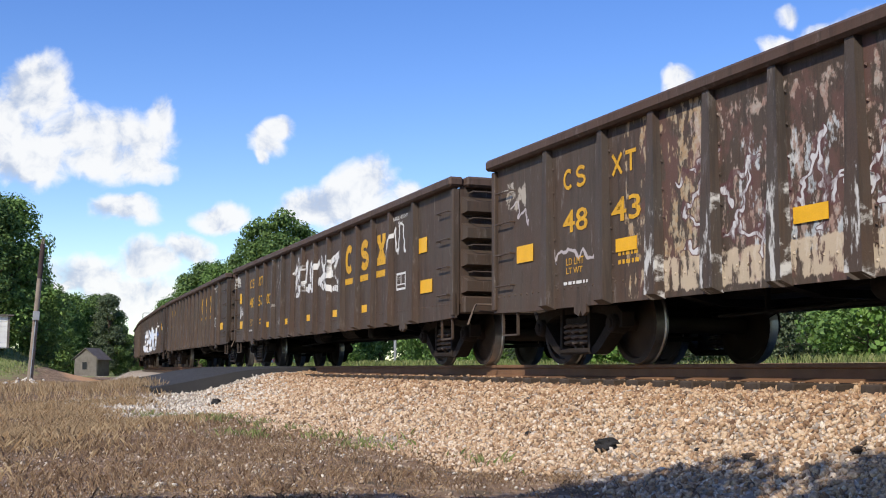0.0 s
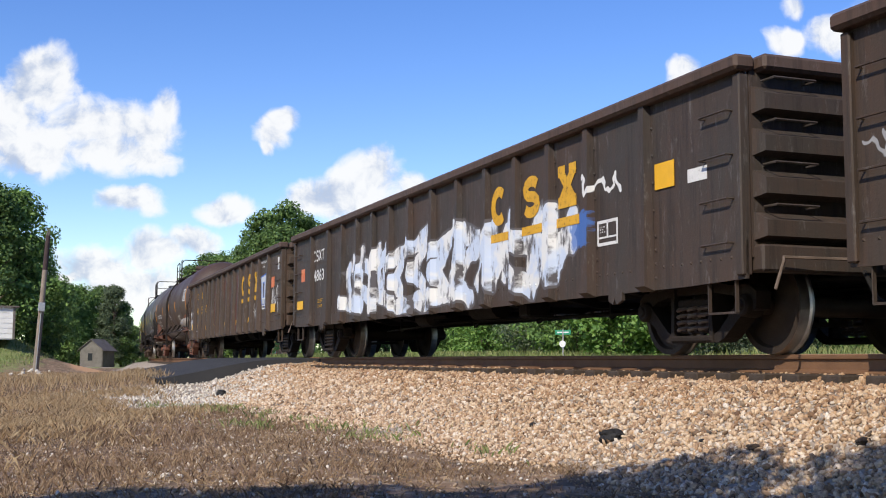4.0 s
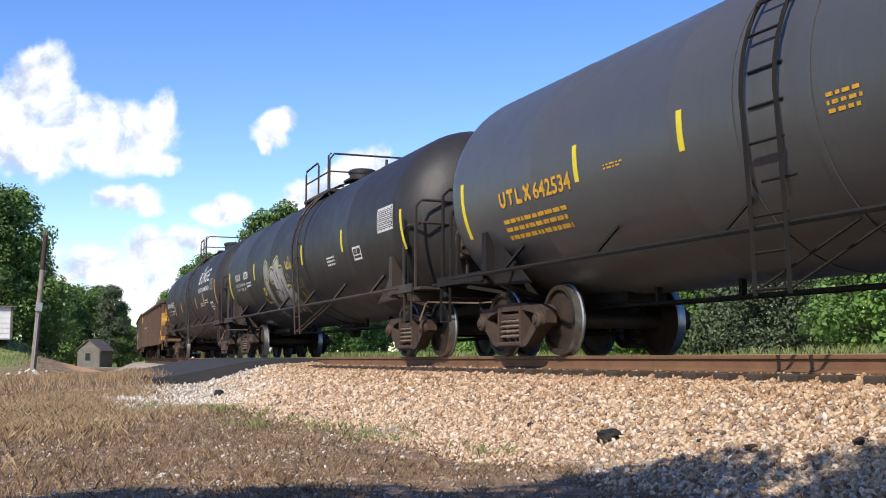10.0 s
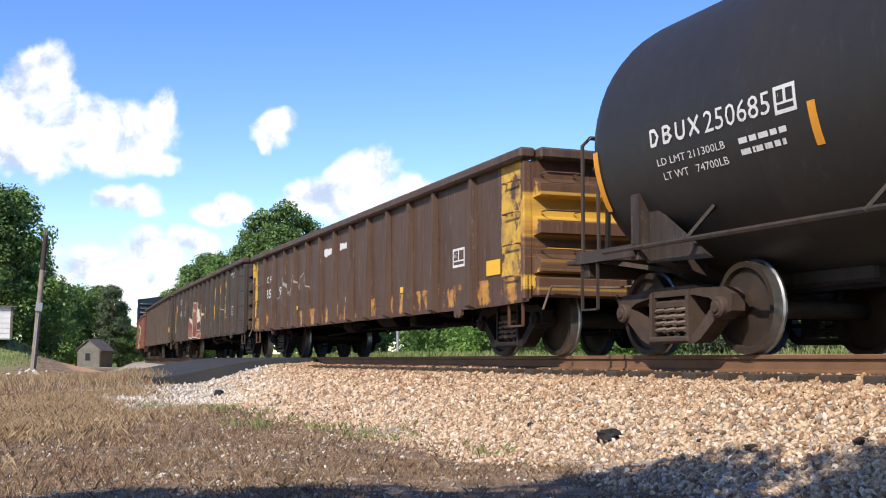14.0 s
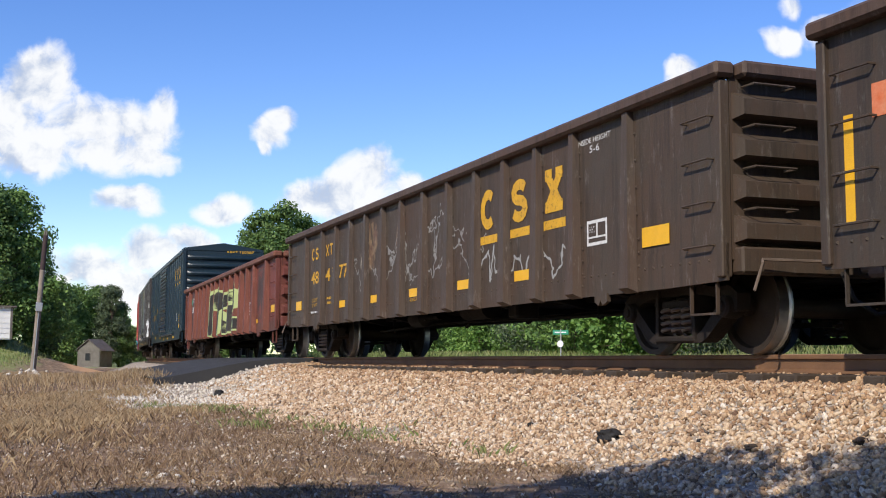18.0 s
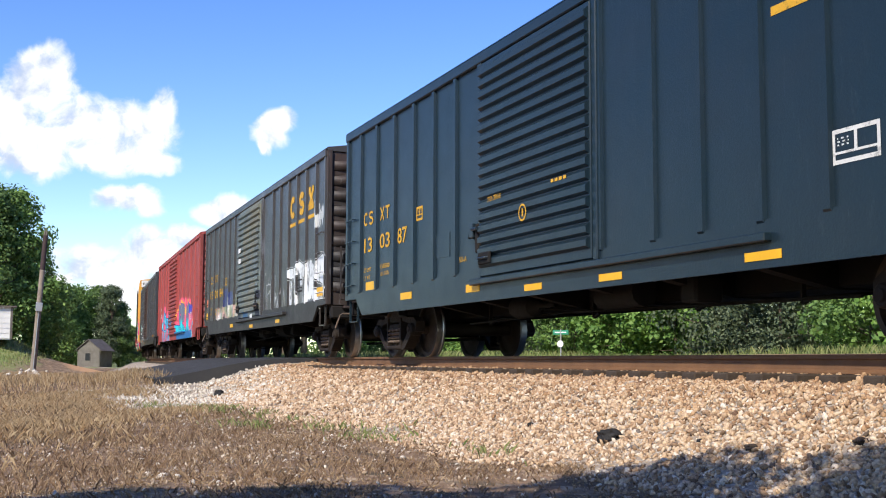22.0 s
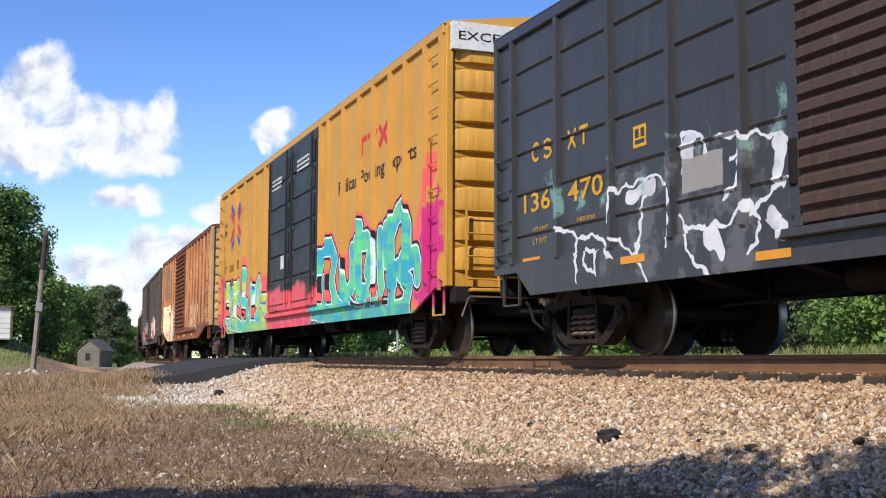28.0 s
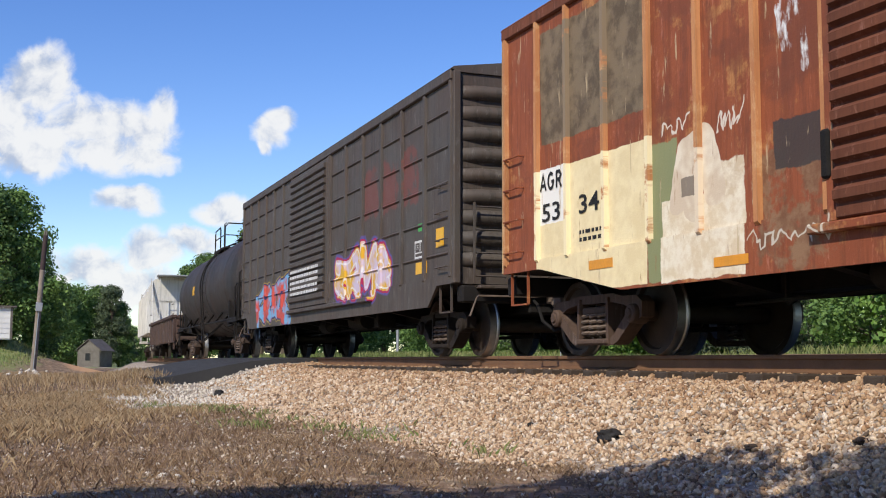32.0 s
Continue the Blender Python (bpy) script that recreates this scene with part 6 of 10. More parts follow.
o.patch(-4.6, 9, 0.70, 1.02, (0.52, 0.42, 0.30), 0.85, 0.05, 0.2, 7.0, (1.6, 1, 0.5))
o.strokes(letterforms(-4.2, 4.0, 0.95, 1.95, 12, 3), 0.02, (0.66, 0.66, 0.66), None, (0.10, 0.045, 0.045), 0.02, amount=0.8, rag=0.45, wobble=0.08)
o.strokes(scribble(-7.7, -7.2, 1.65, 2.05, 6, 5) + scribble(-6.6, -5.6, 1.05, 1.38, 10, 6), 0.014, (0.5, 0.45, 0.45), amount=0.8)
o.patch(-7.85, -7.3, 1.95, 2.3, (0.45, 0.4, 0.33), 0.8, 0.08, 0.5, 5)
P_FLAKE = o.done()
o = Overpaint(painted("blackened_post_paint", (0.072, 0.060, 0.050), 0.4))
o.patch(-4.9, 9, 0.6, 1.5, (0.58, 0.57, 0.54), 0.85, 0.2, 0.62, 7.0, (1.4, 1, 0.35))
P_FLAKEP = o.done()
g = gondola(194.64, 178.24, P_FLAKE, "weathered black gondola car with flaking, patched paint", cap_mat=CAP, post_mat=P_FLAKEP)
gon_marks(g, "4843  ", False)
plates(g, [(-7.52, -7.08, 1.25, 1.46), (-5.15, -4.74, 1.17, 1.31), (-2.32, -1.9, 1.14, 1.28), (0.6, 1.05, 1.14, 1.28)])

# gondola with white scrawls
o = Overpaint(painted("weathered_black_paint", (0.0714, 0.0548, 0.0424), 0.5))
o.strokes(letterforms(-1.5, 2.1, 1.45, 2.25, 6, 8), 0.055, WHITE_C, None, None, amount=0.95, rag=0.3)
o.patch(-1.35, -0.55, 1.55, 2.3, WHITE_C, 0.9, 0.2, 0.55, 4.0, (1.5, 1, 0.5))
o.strokes(scribble(5.2, 5.95, 1.7, 2.35, 9, 4) + scribble(-7.6, -7.05, 1.25, 1.6, 7, 2), 0.022, WHITE_C, amount=0.9)
o.patch(-8.3, -7.6, 2.12, 2.42, (0.55, 0.52, 0.46), 0.9, 0.07, 0.3, 4)
o.patch(-3.5, -2.5, 1.0, 2.5, (0.45, 0.42, 0.38), 0.9, 0.2, 0.85, 7, (1, 1, 0.5))
P_G2 = o.done()
g = gondola(176.95, 160.52, P_G2, "black gondola car with yellow lettering and white scrawls", cap_mat=CAP)
gon_marks(g, "485702")
plates(g, GON_PLATES + [(-7.62, -7.38, 1.66, 1.94), (6.7, 7.05, 1.7, 1.93)])

# plain black gondola
o = Overpaint(painted("weathered_black_paint_b", (0.0560, 0.0440, 0.0335), 0.45))
o.patch(-3.8, -3.0, 0.8, 2.45, (0.5, 0.49, 0.46), 0.8, 0.2, 0.95, 7, (1, 1, 0.35))
o.strokes(scribble(-8.0, -7.3, 1.45, 1.75, 8, 3), 0.012, (0.4, 0.4, 0.4), amount=0.7)
P_G3 = o.done()
g = gondola(159.27, 142.87, P_G3, "plain weathered black gondola car with yellow lettering", cap_mat=CAP, post_mat=DUSTY_POST)
gon_marks(g, "484263")
plates(g, GON_PLATES)

# gondola with tall white graffiti
o = Overpaint(painted("weathered_black_paint_c", (0.0526, 0.0435, 0.0364), 0.35))
o.strokes(letterforms(-4.4, 4.7, 0.78, 1.95, 10, 12, 0.05), 0.13, WHITE_C, (0.5, 0.56, 0.66), (0.10, 0.09, 0.09), 0.035, rag=0.2, wobble=0.05)
o.patch(4.85, 5.45, 1.2, 1.6, (0.06, 0.15, 0.42), 0.8, 0.1, 0.0, 4)
o.strokes(scribble(5.2, 6.0, 1.7, 2.0, 9, 14), 0.02, WHITE_C)
P_G4 = o.done()
g = gondola(141.62, 125.26, P_G4, "black gondola car with tall white graffiti letters", cap_mat=CAP)
emblem(g, (2.85, 3.83, 4.79), 1.7, 2.22, 1.49, 1.6, M_YELLOW, PANEL)
shape_mark(g, ROAD_MARK, -6.64, -5.77, 1.95, 2.2, M_LETWHITE, PANEL)
text(g, "4863", -6.6, -5.8, 1.55, 1.79, M_LETWHITE, PANEL, "car_number")
text(g, "LD LMT", -6.29, -5.89, 1.1, 1.18, M_YELLOW, PANEL, "small_writing", 0.0)
text(g, "LT WT", -6.29, -5.92, 0.99, 1.06, M_YELLOW, PANEL, "small_writing", 0.0)
stencil_square(g, 5.5, 5.95, 1.18, 1.46, M_LETWHITE, PANEL)
plates(g, [(-7.95, -7.45, 1.02, 1.2), (6.71, 7.06, 1.64, 1.9)])
rect(g, -7.65, -7.36, 1.61, 1.88, M_STICKER, PANEL, "sticker")
rect(g, 7.28, 7.6, 1.63, 1.76, M_LETWHITE, PANEL, "sticker")

# brown-black gondola
o = Overpaint(painted("brown_black_paint", (0.0678, 0.0492, 0.0340), 0.5))
o.patch(-2.9, 2.0, 0.95, 2.3, (0.11, 0.038, 0.028), 0.7, 0.3, 0.45, 0.9, (1, 1, 0.4))
o.strokes([(5.5, 1.95, 6.4, 1.98), (5.9, 1.35, 5.95, 1.95), (5.6, 1.4, 6.3, 1.42), (5.55, 1.9, 5.6, 1.5), (6.35, 1.7, 6.4, 1.4)], 0.075, (0.5, 0.52, 0.55), (0.35, 0.4, 0.5), (0.05, 0.12, 0.42), 0.035)
o.strokes(scribble(4.5, 5.15, 0.98, 1.45, 16, 9) + scribble(6.75, 7.6, 1.05, 1.75, 14, 10), 0.014, WHITE_C, amount=0.85)
o.patch(-8.0, -6.85, 0.98, 1.6, WHITE_C, 0.8, 0.15, 0.4, 3)
P_G5 = o.done()
g = gondola(124.07, 107.72, P_G5, "brown-black gondola car with faded yellow lettering", cap_mat=CAP, post_mat=DUSTY_POST)
gon_marks(g, "485202")
plates(g, GON_PLATES)
rect(g, 6.77, 7.11, 1.68, 1.93, M_STICKER, PANEL, "sticker")
rect(g, -7.32, -7.01, 1.64, 1.89, M_STICKER, PANEL, "sticker")
rect(g, 7.5, 7.66, 2.07, 2.36, M_LETWHITE, PANEL, "sticker")

# brown tank car
P_T1 = painted("brown_tank_paint", (0.0640, 0.0410, 0.0300), 0.35, 0.5, spec=0.4, scuff=0.15, bump=0.03)
F_RUST = painted("rusty_frame_paint", (0.14, 0.062, 0.042), 0.4, 0.75)
g = tank(107.1, 89.9, P_T1, "rust-brown tank car with white lettering", axis=2.25, rad=1.46, truck_mat=M_TRUCK_RED, frame_mat=F_RUST, rail_mat=M_TRUCK, lad_x=-0.06, walk_x=-1.33)
T_ON = round_y(2.25, 1.464)
data_block(g, 6.1, 7.0, 2.2, 2.66, M_LETWHITE, T_ON)
for x, z0, z1 in ((7.08, 1.85, 2.74), (2.75, 1.94, 2.34), (-0.1, 2.04, 2.4), (-3.3, 1.98, 2.36), (-7.36, 1.84, 2.66)):
    rect(g, x, x + 0.09, z0, z1, M_STRIPE_O, T_ON, "reflector_stripe", 6)
stencil_square(g, 3.5, 4.1, 1.5, 1.73, M_LETWHITE, T_ON)
shape_mark(g, (ZIGZAG, GABLE, TEE, CROSS), -6.0, -5.0, 1.86, 2.08, M_LETWHITE, T_ON)
text(g, "77154", -4.85, -3.9, 1.86, 2.06, M_LETWHITE, T_ON, "car_number", 0.02)
text(g, "LD LMT 187900", -6.1, -4.9, 1.68, 1.77, M_LETWHITE, T_ON, "small_writing", 0.01)
text(g, "LT WT   75100", -6.0, -4.9, 1.53, 1.62, M_LETWHITE, T_ON, "small_writing", 0.01)
text(g, "NEW 4-70", -5.9, -5.1, 1.40, 1.47, M_LETWHITE, T_ON, "small_writing", 0.005)
lines(g, -0.05, 0.4, 1.66, 1.9, 3, M_LETWHITE, T_ON, 2)
lines(g, -1.9, -1.6, 1.9, 2.0, 2, M_LETWHITE, T_ON, 4)
rect(g, 5.35, 5.75, 1.42, 1.44, M_LETWHITE, T_ON, "small_writing")
reservoir(g, 5.7, 6.9, M_GREYSTEEL := surf("grey_steel", (0.22, 0.2, 0.18), RUST, 0.4, 2, 0.6, 0.1))


def placard(ob, x, z, on):
    r = 0.15
    pts = [(x - r, z), (x, z - r), (x + r, z), (x, z + r)]
    V = [on(a, b) for a, b in pts]
    V = [(p[0], min(q[1] for q in V) - 0.01, p[2]) for p in V]
    part("placard", Mb().add(V + [(a, b + 0.008, c) for a, b, c in V], [(0, 1, 2, 3), (4, 7, 6, 5), (0, 4, 5, 1), (1, 5, 6, 2), (2, 6, 7, 3), (3, 7, 4, 0)]), M_LETWHITE, ob, "white diamond-shaped placard")


placard(g, 5.35, 1.42, T_ON)

# glossy black tank car
T_ON = round_y(2.30, 1.534)
P_T2 = painted("satin_black_tank_paint", (0.066, 0.067, 0.068), 0.08, 0.42, (0.085, 0.078, 0.07), spec=0.5, scuff=0.1, bump=0.03)
o = Overpaint(P_T2)
o.patch(7.2, 9.0, 0.5, 4.2, (0.105, 0.10, 0.09), 0.85, 0.01, 0.0, 1.0, None, (0.085, 0.08, 0.072))
o.done()
g = tank(89.9, 72.5, P_T2, "dusty satin black tank car with yellow lettering", lad_x=-0.39, walk_x=-0.44)
data_block(g, 5.65, 6.55, 2.07, 2.5, M_LETWHITE, T_ON)
for x, z0, z1 in ((7.0, 1.65, 2.42), (3.62, 1.96, 2.38), (1.15, 1.96, 2.38), (-1.75, 1.96, 2.36), (-3.85, 1.96, 2.38), (-7.1, 1.62, 2.38)):
    rect(g, x, x + 0.09, z0, z1, M_STRIPE_Y, T_ON, "reflector_stripe", 6)
stencil_square(g, 4.55, 5.1, 1.66, 1.9, M_LETWHITE, T_ON)
shape_mark(g, (CUP, TEE, CORNER, CROSS), -5.9, -4.95, 1.90, 2.12, M_YELLOW, T_ON, 0.0, 0.3)
text(g, "642534", -4.9, -3.95, 1.90, 2.11, M_YELLOW, T_ON, "car_number", 0.02)
lines(g, -5.9, -4.2, 1.48, 1.78, 3, M_YELLOW, T_ON, 3)
lines(g, 2.3, 2.75, 1.94, 2.08, 3, M_LETWHITE, T_ON, 5)
lines(g, 0.35, 0.75, 1.9, 2.1, 3, M_YELLOW, T_ON, 6)
lines(g, -3.2, -2.8, 2.0, 2.07, 2, M_YELLOW, T_ON, 8)
reservoir(g, 5.85, 7.1, surf("dark_steel", (0.05, 0.05, 0.052), RUST, 0.3, 2, 0.45, 0.1))
placard(g, 5.5, 1.42, T_ON)



def head_on(y, z):
    """Place on the rounded front head of the satin black tank."""
    q = min((math.hypot(y, z - 2.30) / 1.53) ** (1 / 0.78), 0.999)
    return (8.2 - 0.95 * (1 - math.sqrt(1 - q * q)) + 0.012, y, z)


shape_mark(g, (CUP, TEE, CORNER, CROSS), -0.62, -0.22, 2.84, 2.97, M_YELLOW, head_on, 0.0, 0.3)
text(g, "642534", -0.2, 0.3, 2.84, 2.97, M_YELLOW, head_on, "car_number", 0.02)
lines(g, -0.4, 0.2, 2.58, 2.76, 3, M_YELLOW, head_on, 4)

# black tank car with graffiti
o = Overpaint(painted("black_tank_paint", (0.0230, 0.0215, 0.0200), 0.25, 0.5, (0.04, 0.03, 0.024), spec=0.35, scuff=0.15, bump=0.03))
BUBBLE = joined([
    [(-2.54, 2.08), (-2.46, 2.18), (-2.34, 2.13), (-2.46, 2.0), (-2.54, 2.08)],
    [(-2.59, 1.78), (-2.57, 1.49), (-2.66, 1.2)],
    [(-1.97, 1.94), (-1.8, 1.99), (-1.64, 1.89), (-1.55, 1.58), (-1.63, 1.26)],
    [(-1.66, 1.79), (-1.62, 1.52)],
    [(-1.44, 2.1), (-1.17, 2.19), (-1.17, 1.99), (-1.11, 1.69), (-1.17, 1.26)],
    [(-0.98, 1.95), (-0.82, 1.95), (-0.81, 1.75), (-0.79, 1.44), (-0.75, 1.28)],
    [(-0.57, 1.44), (-0.39, 1.47), (-0.34, 1.36), (-0.36, 1.22)],
    [(-1.56, 1.98), (-1.39, 1.68)],
    [(-1.82, 1.41), (-1.14, 1.32)]])
CREASE = joined([
    [(-2.21, 1.93), (-2.01, 1.57), (-2.08, 1.25)],
    [(-1.62, 2.07), (-1.47, 1.71), (-1.5, 1.45), (-1.5, 1.22)],
    [(-1.08, 1.65), (-1.1, 1.34), (-1.05, 1.21)],
    [(-1.86, 1.7), (-1.84, 1.62), (-1.55, 1.6)],
    [(-0.63, 1.47), (-0.6, 1.26)],
    [(-2.16, 1.96), (-2.19, 2.22)]])
LIME = joined([
    [(-0.32, 2.16), (-0.29, 2.03)],
    [(-0.12, 2.14), (-0.21, 2.02), (-0.11, 2.02)],
    [(0.01, 2.24), (-0.01, 2.01)],
    [(0.11, 2.11), (0.09, 2.01)],
    [(0.19, 2.09), (0.19, 2.01), (0.26, 2.02)],
    [(0.34, 2.1), (0.36, 2.01), (0.45, 2.03)],
    [(-2.97, 1.73), (-3.17, 1.69), (-3.19, 1.56), (-3.01, 1.6), (-2.97, 1.73)],
    [(-3.38, 1.49), (-3.23, 1.37), (-2.89, 1.37)]])
TEAL = joined([
    [(-0.44, 1.9), (-0.39, 1.82), (-0.29, 1.87), (-0.17, 1.79)],
    [(-0.5, 1.74), (-0.31, 1.76), (-0.18, 1.7)],
    [(-0.09, 1.7), (0.11, 1.62)]])
o.patch(0.35, 0.95, 1.1, 1.7, (0.16, 0.11, 0.02), 0.7, 0.2, 0.3, 3.0)
o.strokes(BUBBLE, 0.115, (0.34, 0.33, 0.33), (0.27, 0.25, 0.24), (0.02, 0.018, 0.016), 0.045, (0.46, 0.43, 0.13), 0.10, amount=0.9, wobble=0.015)
o.strokes(CREASE, 0.016, (0.05, 0.045, 0.045), amount=0.9, wobble=0.01)
o.strokes(LIME, 0.022, (0.55, 0.42, 0.06), amount=0.9, wobble=0.02)
o.strokes(TEAL, 0.011, (0.16, 0.24, 0.22), amount=0.8, wobble=0.03)
P_T3 = o.done()
g = tank(72.5, 54.6, P_T3, "black tank car with grey and yellow graffiti", lad_x=0.94, walk_x=-0.5, truck_in=1.3, frame_mat=painted("grey_frame_paint", (0.0420, 0.0350, 0.0300), 0.3))
data_block(g, 6.8, 7.65, 2.09, 2.5, M_LETWHITE, T_ON)
for x, z0, z1 in ((8.0, 1.72, 2.36), (4.45, 1.98, 2.4), (1.25, 1.98, 2.4), (-3.92, 1.98, 2.4), (-7.4, 1.62, 2.38)):
    rect(g, x, x + 0.09, z0, z1, M_STRIPE_Y, T_ON, "reflector_stripe", 6)
stencil_square(g, 5.15, 5.65, 1.76, 2.0, M_LETWHITE, T_ON)
lines(g, 3.3, 3.85, 1.78, 1.98, 3, M_LETWHITE, T_ON, 5)
shape_mark(g, (LOOPS, FLAG, OPEN_RING, CROSS), -6.45, -5.72, 2.08, 2.28, M_LETWHITE, T_ON)
text(g, "1320", -5.3, -4.7, 2.08, 2.28, M_LETWHITE, T_ON, "car_number", 0.02)
text(g, "LD LMT 209800 LB", -6.45, -5.2, 1.93, 2.0, M_LETWHITE, T_ON, "small_writing", 0.0)
text(g, "LT WT   76200 LB", -6.4, -5.2, 1.80, 1.87, M_LETWHITE, T_ON, "small_writing", 0.0)
lines(g, -5.0, -4.4, 1.85, 2.0, 2, M_LETWHITE, T_ON, 6)

# dull black tank car with the large white sign
P_T4 = painted("dull_black_tank_paint", (0.0235, 0.0215, 0.0195), 0.3, 0.55, (0.035, 0.027, 0.022), spec=0.35, scuff=0.12, bump=0.03)
g = tank(54.6, 37.27, P_T4, "dull black tank car with large white block lettering", lad_x=0.78, walk_x=-0.23, walk_l=1.5, gap=0.36, truck_in=1.3, frame_mat=MATS["grey_frame_paint"])
shape_mark(g, (LOOPS, CUP, ZIGZAG, HOOK, COMB), 3.45, 6.1, 2.46, 2.88, M_LETWHITE, T_ON, 0.2, 0.2, "emblem")
for i in range(4):
    rect(g, 4.12 + 0.03 * i, 4.4 - 0.03 * i, 2.90 + 0.05 * i, 2.93 + 0.05 * i, M_LETWHITE, T_ON, "emblem")
text(g, "NORTH AMERICA", 3.55, 6.1, 2.18, 2.33, M_LETWHITE, T_ON, "lettering", 0.01)
for x, z0, z1 in ((7.3, 1.68, 2.42), (4.5, 1.74, 2.12), (2.45, 1.72, 2.08), (-1.9, 1.74, 2.12), (-4.15, 1.7, 2.06), (-7.6, 1.56, 2.2)):
    rect(g, x, x + 0.09, z0, z1, M_STRIPE_O, T_ON, "reflector_stripe", 6)
stencil_square(g, 5.95, 6.5, 1.54, 1.78, M_LETWHITE, T_ON)
data_block(g, 6.3, 7.0, 2.15, 2.5, surf("faded_stencil", (0.22, 0.21, 0.2), None, 0.3), T_ON)
shape_mark(g, (MOON, LOOPS, CUP, CROSS), -6.5, -5.6, 2.05, 2.26, M_LETWHITE, T_ON)
text(g, "250685", -5.55, -4.6, 2.05, 2.25, M_LETWHITE, T_ON, "car_number", 0.0)
stencil_square(g, -4.55, -4.27, 2.02, 2.26, M_LETWHITE, T_ON)
text(g, "LD LMT 211300LB", -6.4, -5.3, 1.87, 1.94, M_LETWHITE, T_ON, "small_writing", 0.0)
text(g, "LT WT   74700LB", -6.35, -5.3, 1.73, 1.80, M_LETWHITE, T_ON, "small_writing", 0.0)
lines(g, -5.1, -4.45, 1.75, 1.95, 2, M_LETWHITE, T_ON, 6)
lines(g, 3.6, 4.3, 1.72, 1.86, 2, M_LETWHITE, T_ON, 7)
lines(g, 4.8, 5.5, 1.78, 1.92, 2, M_LETWHITE, T_ON, 8)

# rusty brown gondola with yellow ends
o = Overpaint(painted("rusty_brown_paint", (0.0924, 0.0568, 0.0386), 0.6))
o.patch(7.42, 8.3, 1.0, 2.45, (0.60, 0.36, 0.05), 0.95, 0.06, 0.25, 2.2, None, (0.34, 0.2, 0.06))
o.patch(-8.4, -7.85, 0.95, 2.45, (0.60, 0.36, 0.05), 0.95, 0.06, 0.2, 2.2)
o.patch(-1.4, -0.7, 2.0, 2.15, WHITE_C, 0.9, 0.05)
o.patch(-0.25, 0.22, 2.03, 2.17, WHITE_C, 0.9, 0.05)
o.strokes(scribble(-5.5, -2.5, 1.3, 1.9, 14, 4), 0.012, (0.35, 0.33, 0.3), amount=0.7)
P_G6 = o.done()
o = Overpaint(painted("rusty_yellow_sill_paint", (0.085, 0.048, 0.034), 0.6))
o.patch(-8.3, 8.3, 0.7, 1.06, (0.52, 0.27, 0.05), 0.9, 0.1, 0.5, 2.4, (1, 1, 0.6), (0.34, 0.15, 0.05))
P_G6S = o.done()
o = Overpaint(painted("rusty_yellow_end_paint", (0.12, 0.065, 0.04), 0.5))
o.patch(-9, 9, 0.8, 2.5, (0.60, 0.36, 0.05), 0.95, 0.1, 0.55, 2.4, None, (0.42, 0.22, 0.05))
P_G6E = o.done()
g = gondola(36.65, 20.25, P_G6, "rusty brown gondola car with flaking yellow ends and sill", cap_mat=CAP, top=2.57, ribs=RIBS_D, sill_mat=P_G6S, end_mat=P_G6E)
plates(g, [(6.95, 7.4, 1.05, 1.25), (3.4, 3.9, 1.02, 1.11), (0.22, 0.67, 1.02, 1.11), (-1.9, -1.55, 1.02, 1.11), (-3.9, -3.5, 1.02, 1.11)])
stencil_square(g, 5.7, 6.15, 1.25, 1.52, M_LETWHITE, PANEL)
shape_mark(g, (OPEN_RING, FLAG), -6.75, -6.05, 1.78, 1.95, M_LETWHITE, PANEL)
text(g, "351", -6.75, -6.0, 1.42, 1.63, M_LETWHITE, PANEL, "car_number")
text(g, "93", -5.35, -4.9, 1.42, 1.63, M_LETWHITE, PANEL, "car_number")

# black gondola with red graffiti
o = Overpaint(painted("weathered_black_paint_d", (0.0554, 0.0462, 0.0367), 0.4))
PIECE = joined([
    [(-3.01, 1.31), (-2.81, 0.83), (-2.09, 0.88)],
    [(-2.66, 1.64), (-2.40, 1.13)],
    [(-2.13, 1.64), (-1.82, 1.78), (-1.84, 0.90)],
    [(-1.46, 1.86), (-1.42, 1.34), (-1.61, 0.82)],
    [(-0.92, 1.77), (-0.88, 1.28), (-1.00, 0.78)],
    [(-1.43, 1.16), (-0.99, 1.06)],
    [(-0.52, 1.63), (-0.53, 1.24), (-0.45, 0.74)],
    [(-0.23, 1.62), (-0.53, 1.24), (0.01, 0.76)],
    [(0.13, 1.43), (-0.00, 1.13)],
    [(-2.81, 0.90), (0.14, 0.75)]])
o.strokes(PIECE, 0.115, (0.15, 0.045, 0.034), (0.20, 0.075, 0.055), (0.50, 0.44, 0.33), 0.03, wobble=0.05, rag=0.1)
